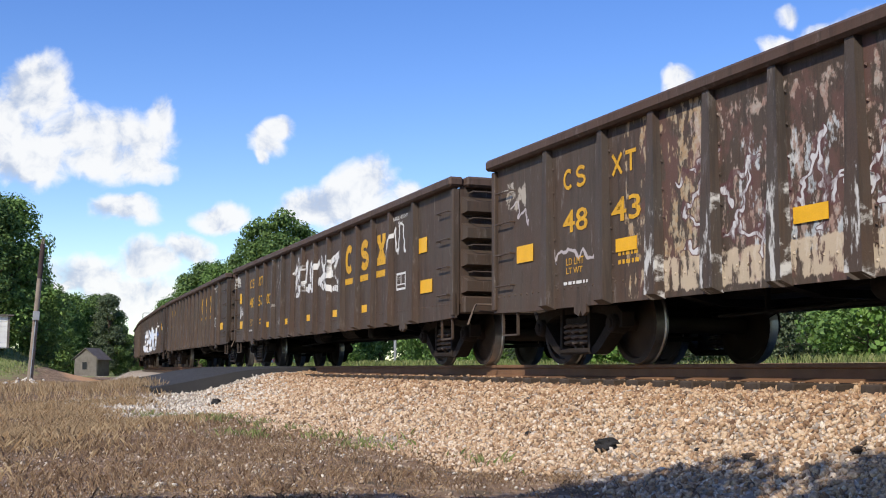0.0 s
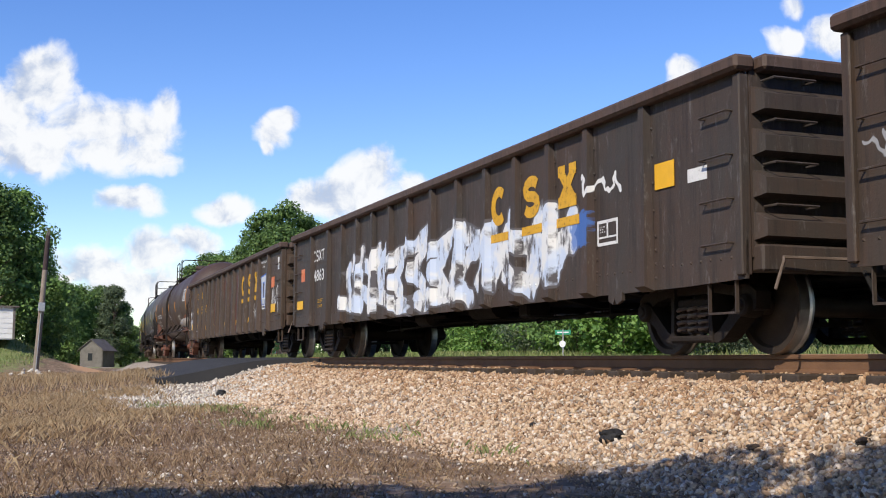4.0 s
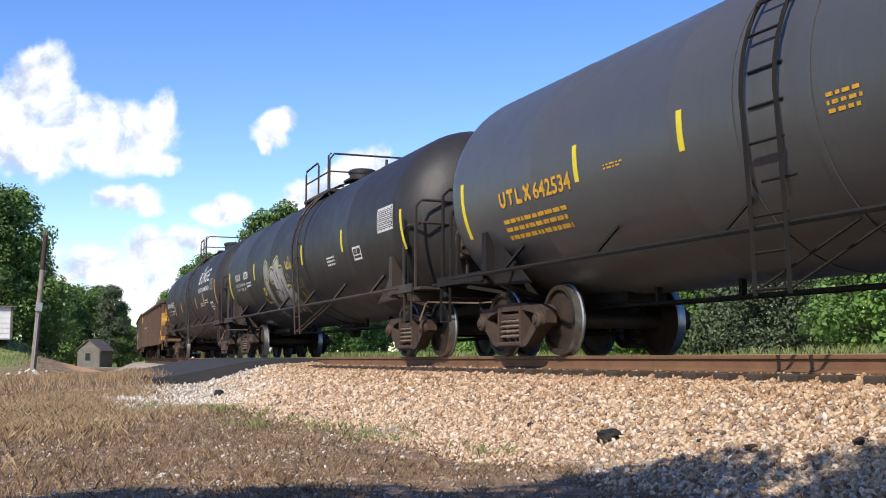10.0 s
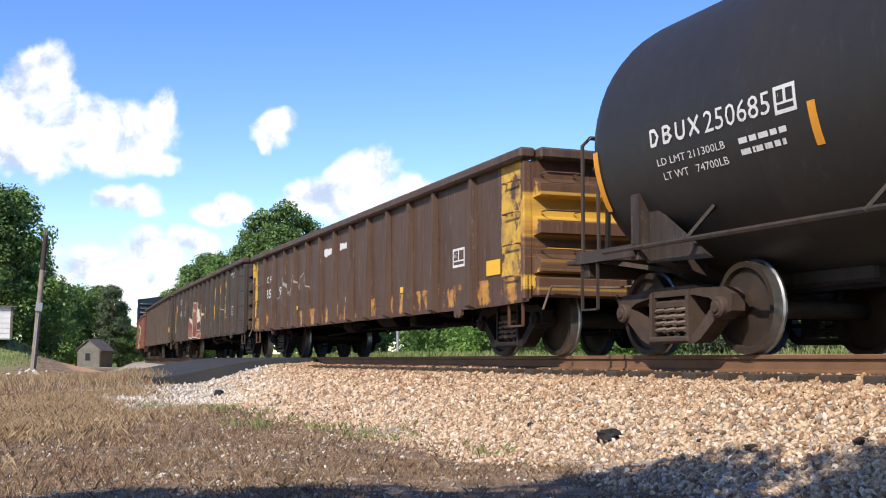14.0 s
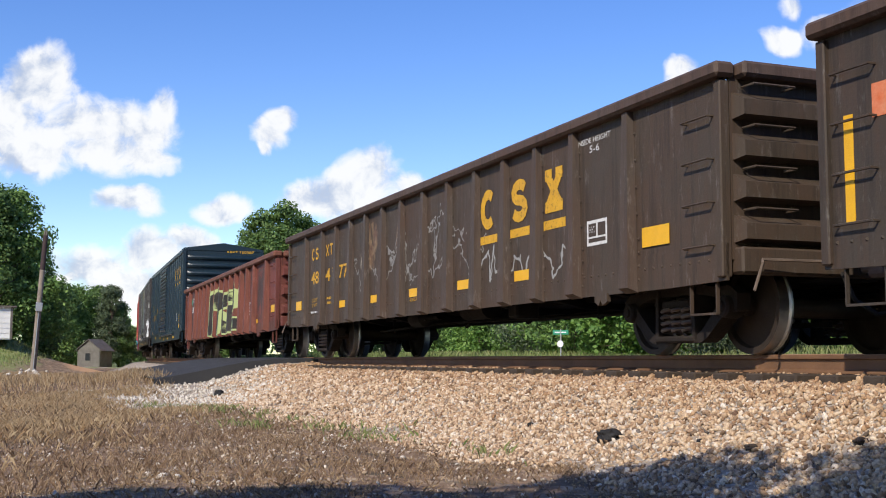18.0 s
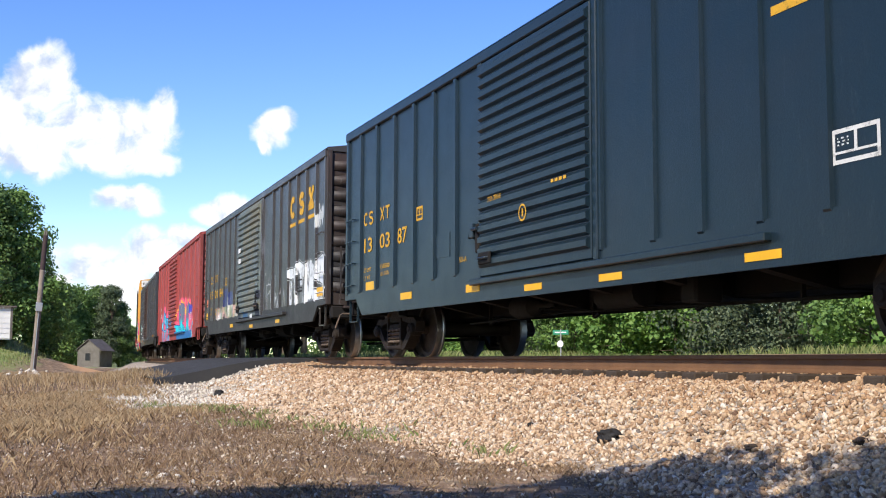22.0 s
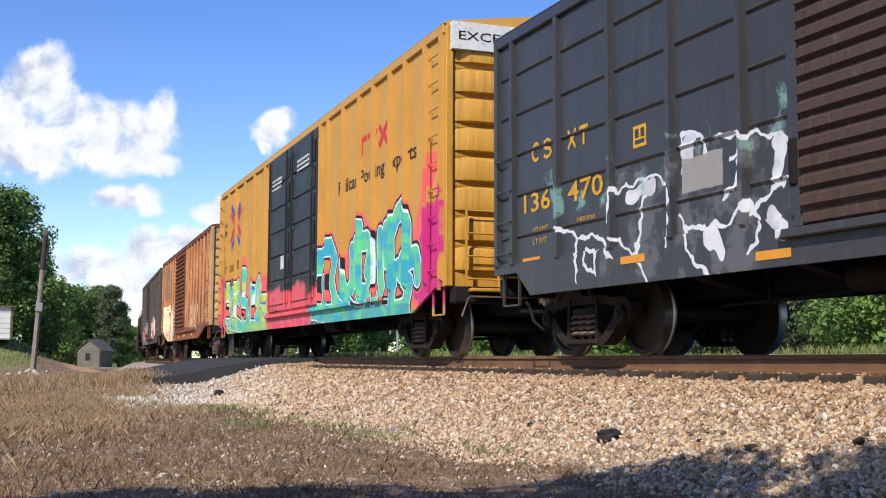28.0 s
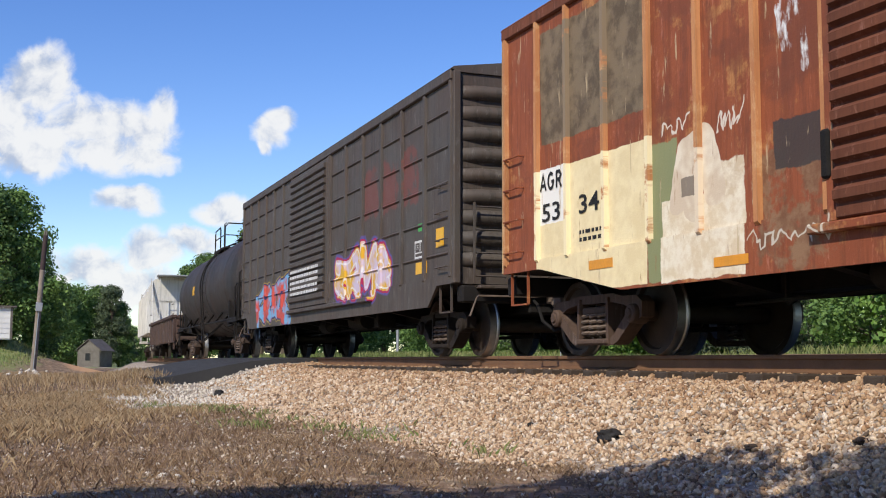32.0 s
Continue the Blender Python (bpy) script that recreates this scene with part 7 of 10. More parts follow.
SCRAWL = joined([
    [(0.66, 2.05), (0.85, 2.06)],
    [(0.65, 1.92), (0.73, 1.97), (1.02, 1.94)],
    [(0.65, 1.92), (0.86, 1.91), (1.03, 1.73), (1.06, 1.81)],
    [(0.63, 1.37), (0.82, 1.35)],
    [(0.67, 1.34), (0.68, 1.19), (0.77, 1.08), (0.84, 0.9)],
    [(0.73, 1.23), (0.77, 1.1)],
    [(0.88, 1.28), (0.86, 1.12)],
    [(1.01, 1.24), (0.96, 1.08)],
    [(1.13, 1.18), (1.11, 1.02)],
    [(0.77, 1.04), (1.07, 1.03)],
    [(1.48, 1.38), (1.55, 1.44), (1.71, 1.4), (1.76, 1.31)],
    [(1.46, 1.68), (1.66, 1.68), (1.65, 1.46)],
    [(1.76, 1.62), (1.72, 1.45)],
    [(1.83, 1.7), (1.92, 1.6), (1.83, 1.48), (1.84, 1.3), (1.92, 1.21)],
    [(1.92, 1.6), (1.94, 1.42), (2.12, 1.45), (2.27, 1.45)],
    [(2.18, 1.3), (2.13, 1.08)]])
o.strokes(SCRAWL, 0.009, (0.42, 0.42, 0.42), amount=0.7, wobble=0.02)
o.strokes(scribble(3.6, 5.6, 1.0, 1.5, 16, 12) + scribble(-5.0, -4.3, 1.8, 2.1, 8, 2), 0.009, (0.42, 0.42, 0.42), amount=0.7, wobble=0.02)
P_G7 = o.done()
g = gondola(19.02, 2.62, P_G7, "black gondola car with brown-red graffiti and white scrawls", cap_mat=CAP, ribs=RIBS_B)
emblem(g, (2.88, 3.95, 5.02), 1.66, 2.21, 1.47, 1.57, M_YELLOW, PANEL, 0.56)
shape_mark(g, ROAD_MARK, -6.38, -5.42, 2.02, 2.24, M_LETWHITE, PANEL, 0.0, 0.24)
text(g, "476", -6.34, -5.45, 1.55, 1.79, M_LETWHITE, PANEL, "car_number")
text(g, "000", -4.98, -4.25, 1.52, 1.75, M_LETWHITE, PANEL, "car_number")
for x, z0, z1 in ((2.5, 1.18, 1.62), (4.7, 1.13, 1.55), (0.45, 1.20, 1.65), (-4.1, 1.2, 1.6), (-7.95, 1.0, 1.85), (6.3, 1.15, 1.55)):
    rect(g, x, x + 0.1, z0, z1, M_PLATE, PANEL, "reflector_stripe")
stencil_square(g, 5.95, 6.42, 1.2, 1.46, M_LETWHITE, PANEL)
text(g, "INSIDE HEIGHT", 5.8, 6.5, 2.34, 2.40, M_LETWHITE, PANEL, "small_writing", 0.0)
text(g, "5-6", 6.05, 6.25, 2.24, 2.31, M_LETWHITE, PANEL, "small_writing", 0.0)
text(g, "216800", -5.0, -4.56, 1.08, 1.16, M_YELLOW, PANEL, "small_writing", 0.0)
text(g, "69200", -5.0, -4.6, 0.96 + 0.05, 1.06, M_YELLOW, PANEL, "small_writing", 0.0)
rect(g, -7.64, -7.33, 1.78, 2.04, M_STICKER, PANEL, "sticker")

# dark brown gondola
o = Overpaint(painted("weathered_brown_black_paint", (0.0658, 0.0495, 0.0354), 0.4))
o.patch(-2.75, -1.95, 1.5, 2.35, (0.24, 0.16, 0.09), 0.9, 0.15, 0.4, 3, (1, 1, 0.45), (0.12, 0.06, 0.04))
o.patch(-3.2, -2.4, 0.8, 1.9, (0.4, 0.34, 0.27), 0.8, 0.2, 0.9, 6, (1, 1, 0.35))
o.patch(-0.9, -0.5, 1.4, 2.3, (0.22, 0.14, 0.09), 0.8, 0.1, 0.5, 4, (1, 1, 0.4))
o.strokes(scribble(-3.1, 2.0, 0.95, 2.2, 15, 18) + scribble(-1.6, 3.0, 1.0, 2.1, 9, 19), 0.015, (0.34, 0.33, 0.31), amount=0.6, wobble=0.12)
o.strokes(scribble(2.4, 5.2, 0.9, 1.45, 22, 20), 0.014, (0.4, 0.4, 0.38), amount=0.7)
P_G8 = o.done()
g = gondola(1.38, -15.03, P_G8, "dark brown-black gondola car with yellow lettering", cap_mat=CAP, post_mat=DUSTY_POST)
gon_marks(g, "484177")
plates(g, GON_PLATES)
text(g, "RELEASE ROD", -0.2, 0.25, 0.86, 0.91, M_YELLOW, SILL, "small_writing", 0.0)

# faded red gondola with graffiti
RED_CAP = painted("orange_rust_top_chord", (0.19, 0.075, 0.045), 0.4)
o = Overpaint(painted("faded_red_paint", (0.1850, 0.0520, 0.0400), 0.4))
for x0, x1 in ((-5.4, -4.6), (-4.4, -3.75), (-3.5, -2.9), (3.7, 4.4), (4.7, 5.3), (5.75, 6.6), (-1.75, -1.2), (-6.7, -5.6), (-2.6, -1.9), (3.0, 3.5)):
    o.patch(x0, x1, 0.92, 2.25, (0.050, 0.036, 0.030), 0.88, 0.12, 0.12, 2.2, (1, 1, 0.7))
PIECE = joined([
    [(-1.94, 2.01), (-1.99, 1.33), (-1.87, 0.83)],
    [(-1.54, 2.02), (-1.64, 0.82)],
    [(-1.36, 2.03), (-1.04, 0.85)],
    [(-1.63, 1.41), (-1.10, 1.42)],
    [(-0.24, 1.95), (-0.74, 1.98), (-0.77, 1.62), (-0.35, 1.41), (-0.42, 1.00), (-0.11, 0.70)],
    [(0.01, 1.84), (-0.04, 0.79)],
    [(0.58, 1.85), (0.28, 1.37), (0.55, 0.75)],
    [(1.13, 1.79), (0.79, 1.43), (0.99, 0.83), (1.40, 0.97), (1.49, 1.52), (1.13, 1.79)],
    [(1.91, 1.73), (2.36, 1.95), (2.19, 1.53), (1.84, 1.25), (1.87, 0.82), (2.41, 1.04)],
    [(2.59, 1.93), (2.67, 1.46), (2.42, 1.37)],
    [(2.48, 0.93), (3.11, 0.94)]])
o.strokes(PIECE, 0.13, (0.03, 0.027, 0.025), (0.045, 0.04, 0.036), (0.40, 0.46, 0.20), 0.05, wobble=0.04, rag=0.05)
o.strokes(scribble(2.75, 3.1, 1.75, 2.1, 14, 3) + scribble(2.5, 3.1, 0.7, 0.82, 10, 5), 0.012, (0.5, 0.5, 0.3), amount=0.8)
o.strokes(scribble(-6.9, -6.5, 1.85, 2.1, 6, 3), 0.02, (0.05, 0.35, 0.25), amount=0.9)
P_G9 = o.done()
o = Overpaint(painted("rust_red_post_paint", (0.20, 0.062, 0.042), 0.35))
o.strokes(PIECE, 0.13, (0.03, 0.027, 0.025), (0.045, 0.04, 0.036), (0.40, 0.46, 0.20), 0.05, wobble=0.04, rag=0.05)
P_G9P = o.done()
g = gondola(-16.29, -32.71, P_G9, "faded red gondola car with black and lime-green graffiti", cap_mat=RED_CAP, ribs=RIBS_C, top=2.49, sill_top=0.86, post_w=1.3, post_mat=P_G9P, end_mat=painted("faded_red_paint_end", (0.15, 0.045, 0.035), 0.5), sill_mat=painted("rusty_red_sill_paint", (0.13, 0.05, 0.036), 0.5), low=0.62)
shape_mark(g, (ZIGZAG, FORK, OPEN_RING), -6.45, -5.8, 1.90, 2.10, M_LETWHITE, PANEL, 0.0, 0.27)
text(g, "587483", -6.6, -5.7, 1.58, 1.77, M_LETWHITE, PANEL, "car_number", 0.03)
lines(g, -6.4, -5.8, 1.15, 1.32, 2, M_LETWHITE, PANEL, 2)
plates(g, [(-7.95, -7.47, 0.95, 1.12), (-4.95, -4.6 + 0.1, 0.9, 1.0), (-2.6, -2.1, 0.9, 1.0), (-0.9, -0.4, 0.9, 1.0), (1.0, 1.4, 0.9, 1.0), (5.31, 5.86, 0.86, 0.96), (7.53, 8.02, 1.07, 1.24)])
stencil_square(g, 4.36, 4.90, 1.11, 1.44, M_LETWHITE, PANEL)


def box_marks(ob, pairs, mat=None, zl=(2.29, 2.55), zn=(1.82, 2.08), emb=None):
    mat = mat or M_YELLOW
    small_mark(ob, (-6.86, -6.27), (-5.95, -5.4), zl[0], zl[1], mat, BOX)
    for d, x0, x1 in pairs:
        text(ob, d, x0, x1, zn[0], zn[1], mat, BOX, "car_number")
    text(ob, "LD LMT", -6.8, -6.4, 1.48, 1.55, mat, BOX, "small_writing", 0.0)
    text(ob, "LT WT", -6.8, -6.45, 1.34, 1.41, mat, BOX, "small_writing", 0.0)
    if emb:
        emblem(ob, emb, 3.08, 3.58, 2.9, 2.98, mat, BOX)


BOX_PLATES = [(-6.7, -6.22, 1.12, 1.30), (6.3, 6.8, 1.17, 1.34)]
SILL_PLATES = [(-4.8, -4.3, 0.90, 1.01), (-2.1, -1.63, 0.87, 0.98), (-0.24, 0.23, 0.79, 0.87), (1.62, 2.1, 0.79, 0.87), (4.2, 4.7, 0.80, 0.88)]
BSILL = flat_y(-1.522)
BOX_POSTS = [-2.52, -3.38, -4.25, -5.18, -6.1, -7.0, 2.71, 3.54, 4.43, 5.28, 6.13, 7.0]

# dark blue boxcar
P_NAVY = painted("dark_blue_paint", (0.0095, 0.0225, 0.033), 0.05, 0.34, (0.02, 0.025, 0.03), spec=0.32, scuff=0.1)
g = boxcar(-33.9, -49.6, P_NAVY, "clean dark blue boxcar with yellow lettering", post_x=BOX_POSTS)
box_marks(g, (("13", -6.8, -6.35), ("03", -5.94, -5.41), ("87", -5.03, -4.58)), emb=(4.88, 5.72, 6.58))
text(g, "158500", -5.9, -5.42, 1.48, 1.56, M_YELLOW, BOX, "small_writing", 0.0)
text(g, "61500", -5.88, -5.45, 1.36, 1.43, M_YELLOW, BOX, "small_writing", 0.0)
plates(g, BOX_PLATES, BOX)
plates(g, SILL_PLATES, BSILL)
DOOR = flat_y(-1.618)
text(g, "DOOR OPENING", -1.14, -0.72, 2.01, 2.08, M_YELLOW, DOOR, "small_writing", 0.0)
text(g, "50-A", -2.4, -2.12, 1.31, 1.39, M_YELLOW, BOX, "small_writing", 0.0)
lines(g, 0.68, 1.06, 1.99, 2.07, 1, M_YELLOW, DOOR, 5)
ring = Mb()
for k in range(16):
    a, b = 2 * math.pi * k / 16, 2 * math.pi * (k + 1) / 16
    ring.add([(-0.09 + q * math.cos(c), -1.618, 1.75 + q * math.sin(c)) for c in (a, b) for q in (0.085, 0.11)], [(0, 1, 3, 2)])
part("door_mark", ring, M_YELLOW, g, "yellow ring")
rect(g, -0.105, -0.075, 1.70, 1.80, M_YELLOW, DOOR, "door_mark")
rect(g, -3.36, -2.76, 1.44, 1.80, P_NAVY, flat_y(-1.50), "patch_plate")
hold = part("door_handle", Mb().cbox(-1.42, -1.05, -1.64, -1.60, 1.20, 1.36, 0.012), M_UNDER, g, "black pull handle")
part("grip", Mb().tube([(-1.38, -1.64, 1.28), (-1.36, -1.67, 1.28), (-1.11, -1.67, 1.28), (-1.09, -1.64, 1.28)], 0.014, 6), P_NAVY, hold)
part("door_latch", Mb().tube([(-1.95, -1.53, 1.62), (-1.8, -1.56, 1.72), (-1.5, -1.62, 1.70)], 0.025, 6).cbox(-1.86, -1.74, -1.58, -1.50, 1.60, 1.80, 0.015), P_NAVY, g)
stencil_square(g, 5.33, 5.86, 1.48, 1.76, M_LETWHITE, BOX)
lines(g, 6.3, 6.8, 1.4, 1.75, 4, M_YELLOW, BOX, 3)
stencil_square(g, -4.15, -3.88, 2.1, 2.32, M_YELLOW, BOX)
text(g, "PLATE", -4.11, -3.92, 2.24, 2.28, M_YELLOW, BOX, "small_writing", 0.0)
END_ON = lambda a, z: (8.01, a, z)
shape_mark(g, ROAD_MARK, 0.1, 0.52, 4.0, 4.1, M_YELLOW, END_ON, 0.0, 0.26)
text(g, "130387", 0.6, 1.15, 4.0, 4.1, M_YELLOW, END_ON, "car_number")

# dark grey boxcar with a green-grey door
o = Overpaint(painted("dark_grey_paint", (0.046, 0.042, 0.040), 0.15, 0.33, (0.06, 0.05, 0.042), spec=0.36, scuff=0.3))
PIECE = joined([
    [(4.55, 1.85), (5.07, 1.84), (5.50, 1.96), (5.90, 1.83)],
    [(5.07, 1.80), (5.18, 1.39), (5.35, 0.91)],
    [(5.68, 1.87), (5.72, 1.45), (5.76, 0.97)],
    [(4.68, 1.57), (4.67, 1.25)],
    [(6.28, 1.89), (6.27, 1.49), (6.25, 1.04)],
    [(6.59, 1.87), (6.52, 1.35), (6.40, 1.03)],
    [(6.54, 1.91), (6.82, 1.75), (6.72, 1.55), (6.76, 1.32)],
    [(7.11, 1.86), (7.67, 1.95), (7.71, 1.71), (7.19, 1.64)],
    [(7.06, 1.71), (7.62, 1.57), (7.69, 1.26), (7.21, 1.14), (7.04, 1.24)]])
o.strokes(PIECE, 0.12, (0.70, 0.70, 0.69), (0.60, 0.61, 0.62), (0.03, 0.03, 0.03), 0.03, (0.62, 0.62, 0.62), 0.05, wobble=0.03, rag=0.1)
o.patch(5.5, 5.85, 1.15, 1.55, (0.03, 0.03, 0.03), 0.85, 0.03)
o.patch(6.3, 6.9, 0.95, 1.2, (0.03, 0.03, 0.06), 0.9, 0.05)
OUTLINE = joined([
    [(1.95, 1.03), (1.98, 1.76), (2.51, 1.75)], [(2.07, 1.10), (2.07, 1.50), (2.47, 1.62), (2.49, 1.09)],
    [(2.26, 1.95), (2.26, 1.76)], [(1.73, 2.02), (1.90, 2.07)], [(2.66, 1.95), (2.67, 1.07)], [(2.99, 1.94), (2.97, 1.67)],
    [(3.50, 1.50), (3.56, 1.00)], [(3.85, 1.05), (3.95, 1.55), (4.15, 1.05)]])
o.strokes(OUTLINE, 0.012, (0.5, 0.5, 0.5), amount=0.75, wobble=0.02)
o.strokes(joined([[(2.99, 1.51), (3.02, 1.05), (3.06, 1.4)], [(3.15, 1.43), (3.27, 1.39), (3.23, 1.08)]]), 0.035, (0.62, 0.62, 0.6), amount=0.85, rag=0.3, wobble=0.03)
o.patch(1.40, 1.76, 1.0, 4.1, (0.15, 0.16, 0.17), 0.85, 0.06, 0.4, 5, (2.0, 1, 0.25), (0.09, 0.09, 0.10))
o.strokes(scribble(6.95, 7.6, 2.6, 3.25, 18, 23), 0.026, (0.5, 0.5, 0.48))
o.patch(1.6, 4.5, 0.75, 1.5, (0.45, 0.45, 0.44), 0.7, 0.2, 0.85, 5, (1.5, 1, 0.3))
o.patch(-5.75, -1.65, 0.8, 1.5, (0.55, 0.33, 0.30), 0.95, 0.12, 0.2, 1.6, None, (0.22, 0.26, 0.14))
o.patch(-5.0, -1.65, 0.8, 1.75, (0.19, 0.24, 0.12), 0.95, 0.15, 0.55, 1.4, (1, 1, 0.6), (0.6, 0.58, 0.52), 5.0)
o.patch(-4.2, -3.62, 1.5, 2.02, (0.025, 0.035, 0.13), 0.95, 0.03)
o.patch(-3.35, -2.69, 1.5, 1.9, (0.025, 0.035, 0.13), 0.95, 0.03)
o.patch(-5.7, -4.6, 0.95, 1.3, (0.6, 0.6, 0.57), 0.9, 0.1, 0.5, 2.5)
P_B2 = o.done()
o = Overpaint(painted("green_grey_door_paint", (0.155, 0.185, 0.175), 0.25, 0.6, (0.075, 0.08, 0.08)))
o.patch(-0.7, 1.45, 1.2, 4.1, (0.185, 0.175, 0.125), 0.75, 0.3, 0.35, 1.2, (1, 1, 0.6))
o.patch(-0.78, -0.1, 1.0, 1.19, (0.03, 0.10, 0.20), 0.9, 0.03)
o.patch(-1.55, -1.1, 1.0, 1.18, (0.03, 0.035, 0.05), 0.9, 0.02)
o.patch(0.9, 1.5, 1.0, 1.2, (0.03, 0.032, 0.045), 0.95, 0.02)
o.patch(1.1, 1.5, 1.46, 1.68, (0.025, 0.027, 0.04), 0.95, 0.02)
P_B2D = o.done()
g = boxcar(-51.04, -66.75, P_B2, "dark grey boxcar with white graffiti and a green-grey door", post_x=BOX_POSTS, door_mat=P_B2D, end_mat=painted("dark_grey_end_paint", (0.036, 0.035, 0.036), 0.3, 0.5), door=2.91, door_x=-0.05, sill_mat=painted("black_sill_paint", (0.022, 0.021, 0.021), 0.2, 0.45, (0.08, 0.07, 0.06)))
box_marks(g, (("13", -6.8, -6.3), ("01", -5.98, -5.42), ("84", -5.08, -4.5)), emb=(4.8, 5.65, 6.52))
text(g, "157200", -5.87, -5.43, 1.42, 1.49, M_YELLOW, BOX, "small_writing", 0.0)
text(g, "62800", -5.85, -5.45, 1.30, 1.37, M_YELLOW, BOX, "small_writing", 0.0)
plates(g, [(7.1, 7.6, 1.22, 1.40), (-7.6, -7.16, 1.22, 1.42)], BOX)
rect(g, -7.54, -7.25, 1.62, 1.86, M_STICKER, BOX, "sticker")
stencil_square(g, -4.07, -3.8, 2.12, 2.34, M_YELLOW, BOX)
stencil_square(g, 5.3, 5.8, 1.4, 1.68, M_LETBLACK, BOX)
plates(g, [(-3.0, -2.55, 0.85, 0.95), (-0.06, 0.4, 0.77, 0.85), (3.2, 3.65, 0.80, 0.88)], BSILL)
DOOR = flat_y(-1.618)
for x0, x1, z0, z1 in ((-1.33, -1.02, 2.82, 2.94), (-1.29, -0.95, 2.53, 2.66), (0.5, 0.8, 1.0, 1.10)):
    rect(g, x0, x1, z0, z1, M_LETWHITE, DOOR, "sticker")
for x, z in ((1.26, 1.28), (-1.27, 1.30)):
    hold = part("door_handle", Mb().cbox(x - 0.18, x + 0.18, -1.64, -1.60, z - 0.085, z + 0.085, 0.012), M_UNDER, g, "black pull handle")
    part("grip", Mb().tube([(x - 0.14, -1.64, z), (x - 0.12, -1.67, z), (x + 0.12, -1.67, z), (x + 0.14, -1.64, z)], 0.014, 6), M_DUSTY_LIT, hold)
    part("door_rod", Mb().tube([(x + 0.02, -1.635, z + 0.05), (x + 0.02, -1.635, z + 0.32)], 0.014, 6), M_UNDER, g)

# brick red boxcar with turquoise graffiti
o = Overpaint(painted("brick_red_paint", (0.34, 0.060, 0.052), 0.08, 0.55, (0.14, 0.04, 0.035), scuff=0.12))
BIG = joined([
    [(2.05, 1.90), (1.49, 1.92), (1.39, 1.63), (1.91, 1.38), (1.68, 1.06), (0.94, 1.12)],
    [(3.08, 1.81), (2.56, 1.95), (2.38, 1.62), (2.35, 1.15), (3.10, 1.04)],
    [(2.38, 1.55), (2.92, 1.54)],
    [(3.51, 1.97), (3.41, 1.54), (3.51, 1.07)],
    [(4.01, 1.85), (4.03, 1.30), (4.35, 1.01)],
    [(4.22, 1.68), (4.58, 1.85), (4.98, 1.82), (5.01, 1.51), (4.52, 1.34), (4.20, 1.23)],
    [(4.44, 1.22), (4.89, 1.22), (4.77, 1.02)],
    [(5.06, 0.92), (5.26, 0.92), (5.75, 1.17)],
    [(5.42, 0.75), (5.71, 0.96)],
    [(1.07, 0.95), (5.80, 0.80)]])
SMALL = joined([
    [(-4.93, 1.94), (-5.35, 1.42), (-5.06, 0.79)],
    [(-4.47, 1.94), (-3.95, 1.31), (-4.51, 0.81)],
    [(-3.40, 1.79), (-3.76, 1.39), (-3.51, 0.73)],
    [(-2.61, 1.83), (-3.23, 1.47), (-2.50, 1.05), (-2.83, 0.74)],
    [(-4.00, 1.58), (-2.61, 1.54)],
    [(-2.18, 1.75), (-2.29, 0.79)]])
EDGE = [[(0.75, 1.45), (1.25, 2.1), (2.3, 2.08), (2.4, 2.22), (2.5, 2.12), (3.1, 2.05), (3.3, 2.2), (3.7, 2.12), (3.75, 1.6), (4.25, 2.15), (4.9, 2.02), (5.2, 1.95)], [(5.0, 1.05), (5.2, 0.85), (5.45, 1.25), (5.9, 1.35)]]
o.strokes(BIG, 0.16, (0.02, 0.45, 0.50), (0.13, 0.15, 0.20), (0.02, 0.04, 0.22), 0.035, (0.72, 0.10, 0.17), 0.22, None, grad=(1.3, 1.5), wobble=0.02)
o.strokes(joined(EDGE), 0.022, (0.75, 0.35, 0.06), wobble=0.04)
o.strokes(SMALL, 0.135, (0.02, 0.34, 0.46), (0.05, 0.20, 0.36), (0.02, 0.04, 0.18), 0.03, (0.68, 0.10, 0.17), 0.22, (0.25, 0.6, 0.7), wobble=0.03)
o.patch(0.6, 5.8, 0.68, 1.02, (0.02, 0.12, 0.33), 0.95, 0.1)
o.patch(4.95, 5.8, 1.0, 1.75, (0.66, 0.10, 0.18), 0.9, 0.12)
o.patch(5.0, 5.75, 1.62, 1.9, (0.02, 0.05, 0.38), 0.9, 0.1)
o.strokes(scribble(-1.3, -0.8, 1.2, 1.7, 5, 8), 0.09, (0.05, 0.2, 0.4), None, (0.2, 0.13, 0.03), 0.03)
P_B3 = o.done()
g = boxcar(-68.25, -83.9, P_B3, "brick red boxcar with turquoise and pink graffiti", posts=5, eave=4.22, door=2.85, door_x=-0.5, end_ribs=11, end_mat=painted("brick_red_end_paint", (0.26, 0.054, 0.048), 0.15))
stencil_square(g, 5.1, 5.55, 1.38, 1.64, M_LETWHITE, BOX)
shape_mark(g, (COMB, OPEN_RING), -6.7, -5.9, 2.1, 2.28, M_LETWHITE, BOX)
lines(g, -6.7, -5.8, 1.75, 2.0, 2, M_LETWHITE, BOX, 4)

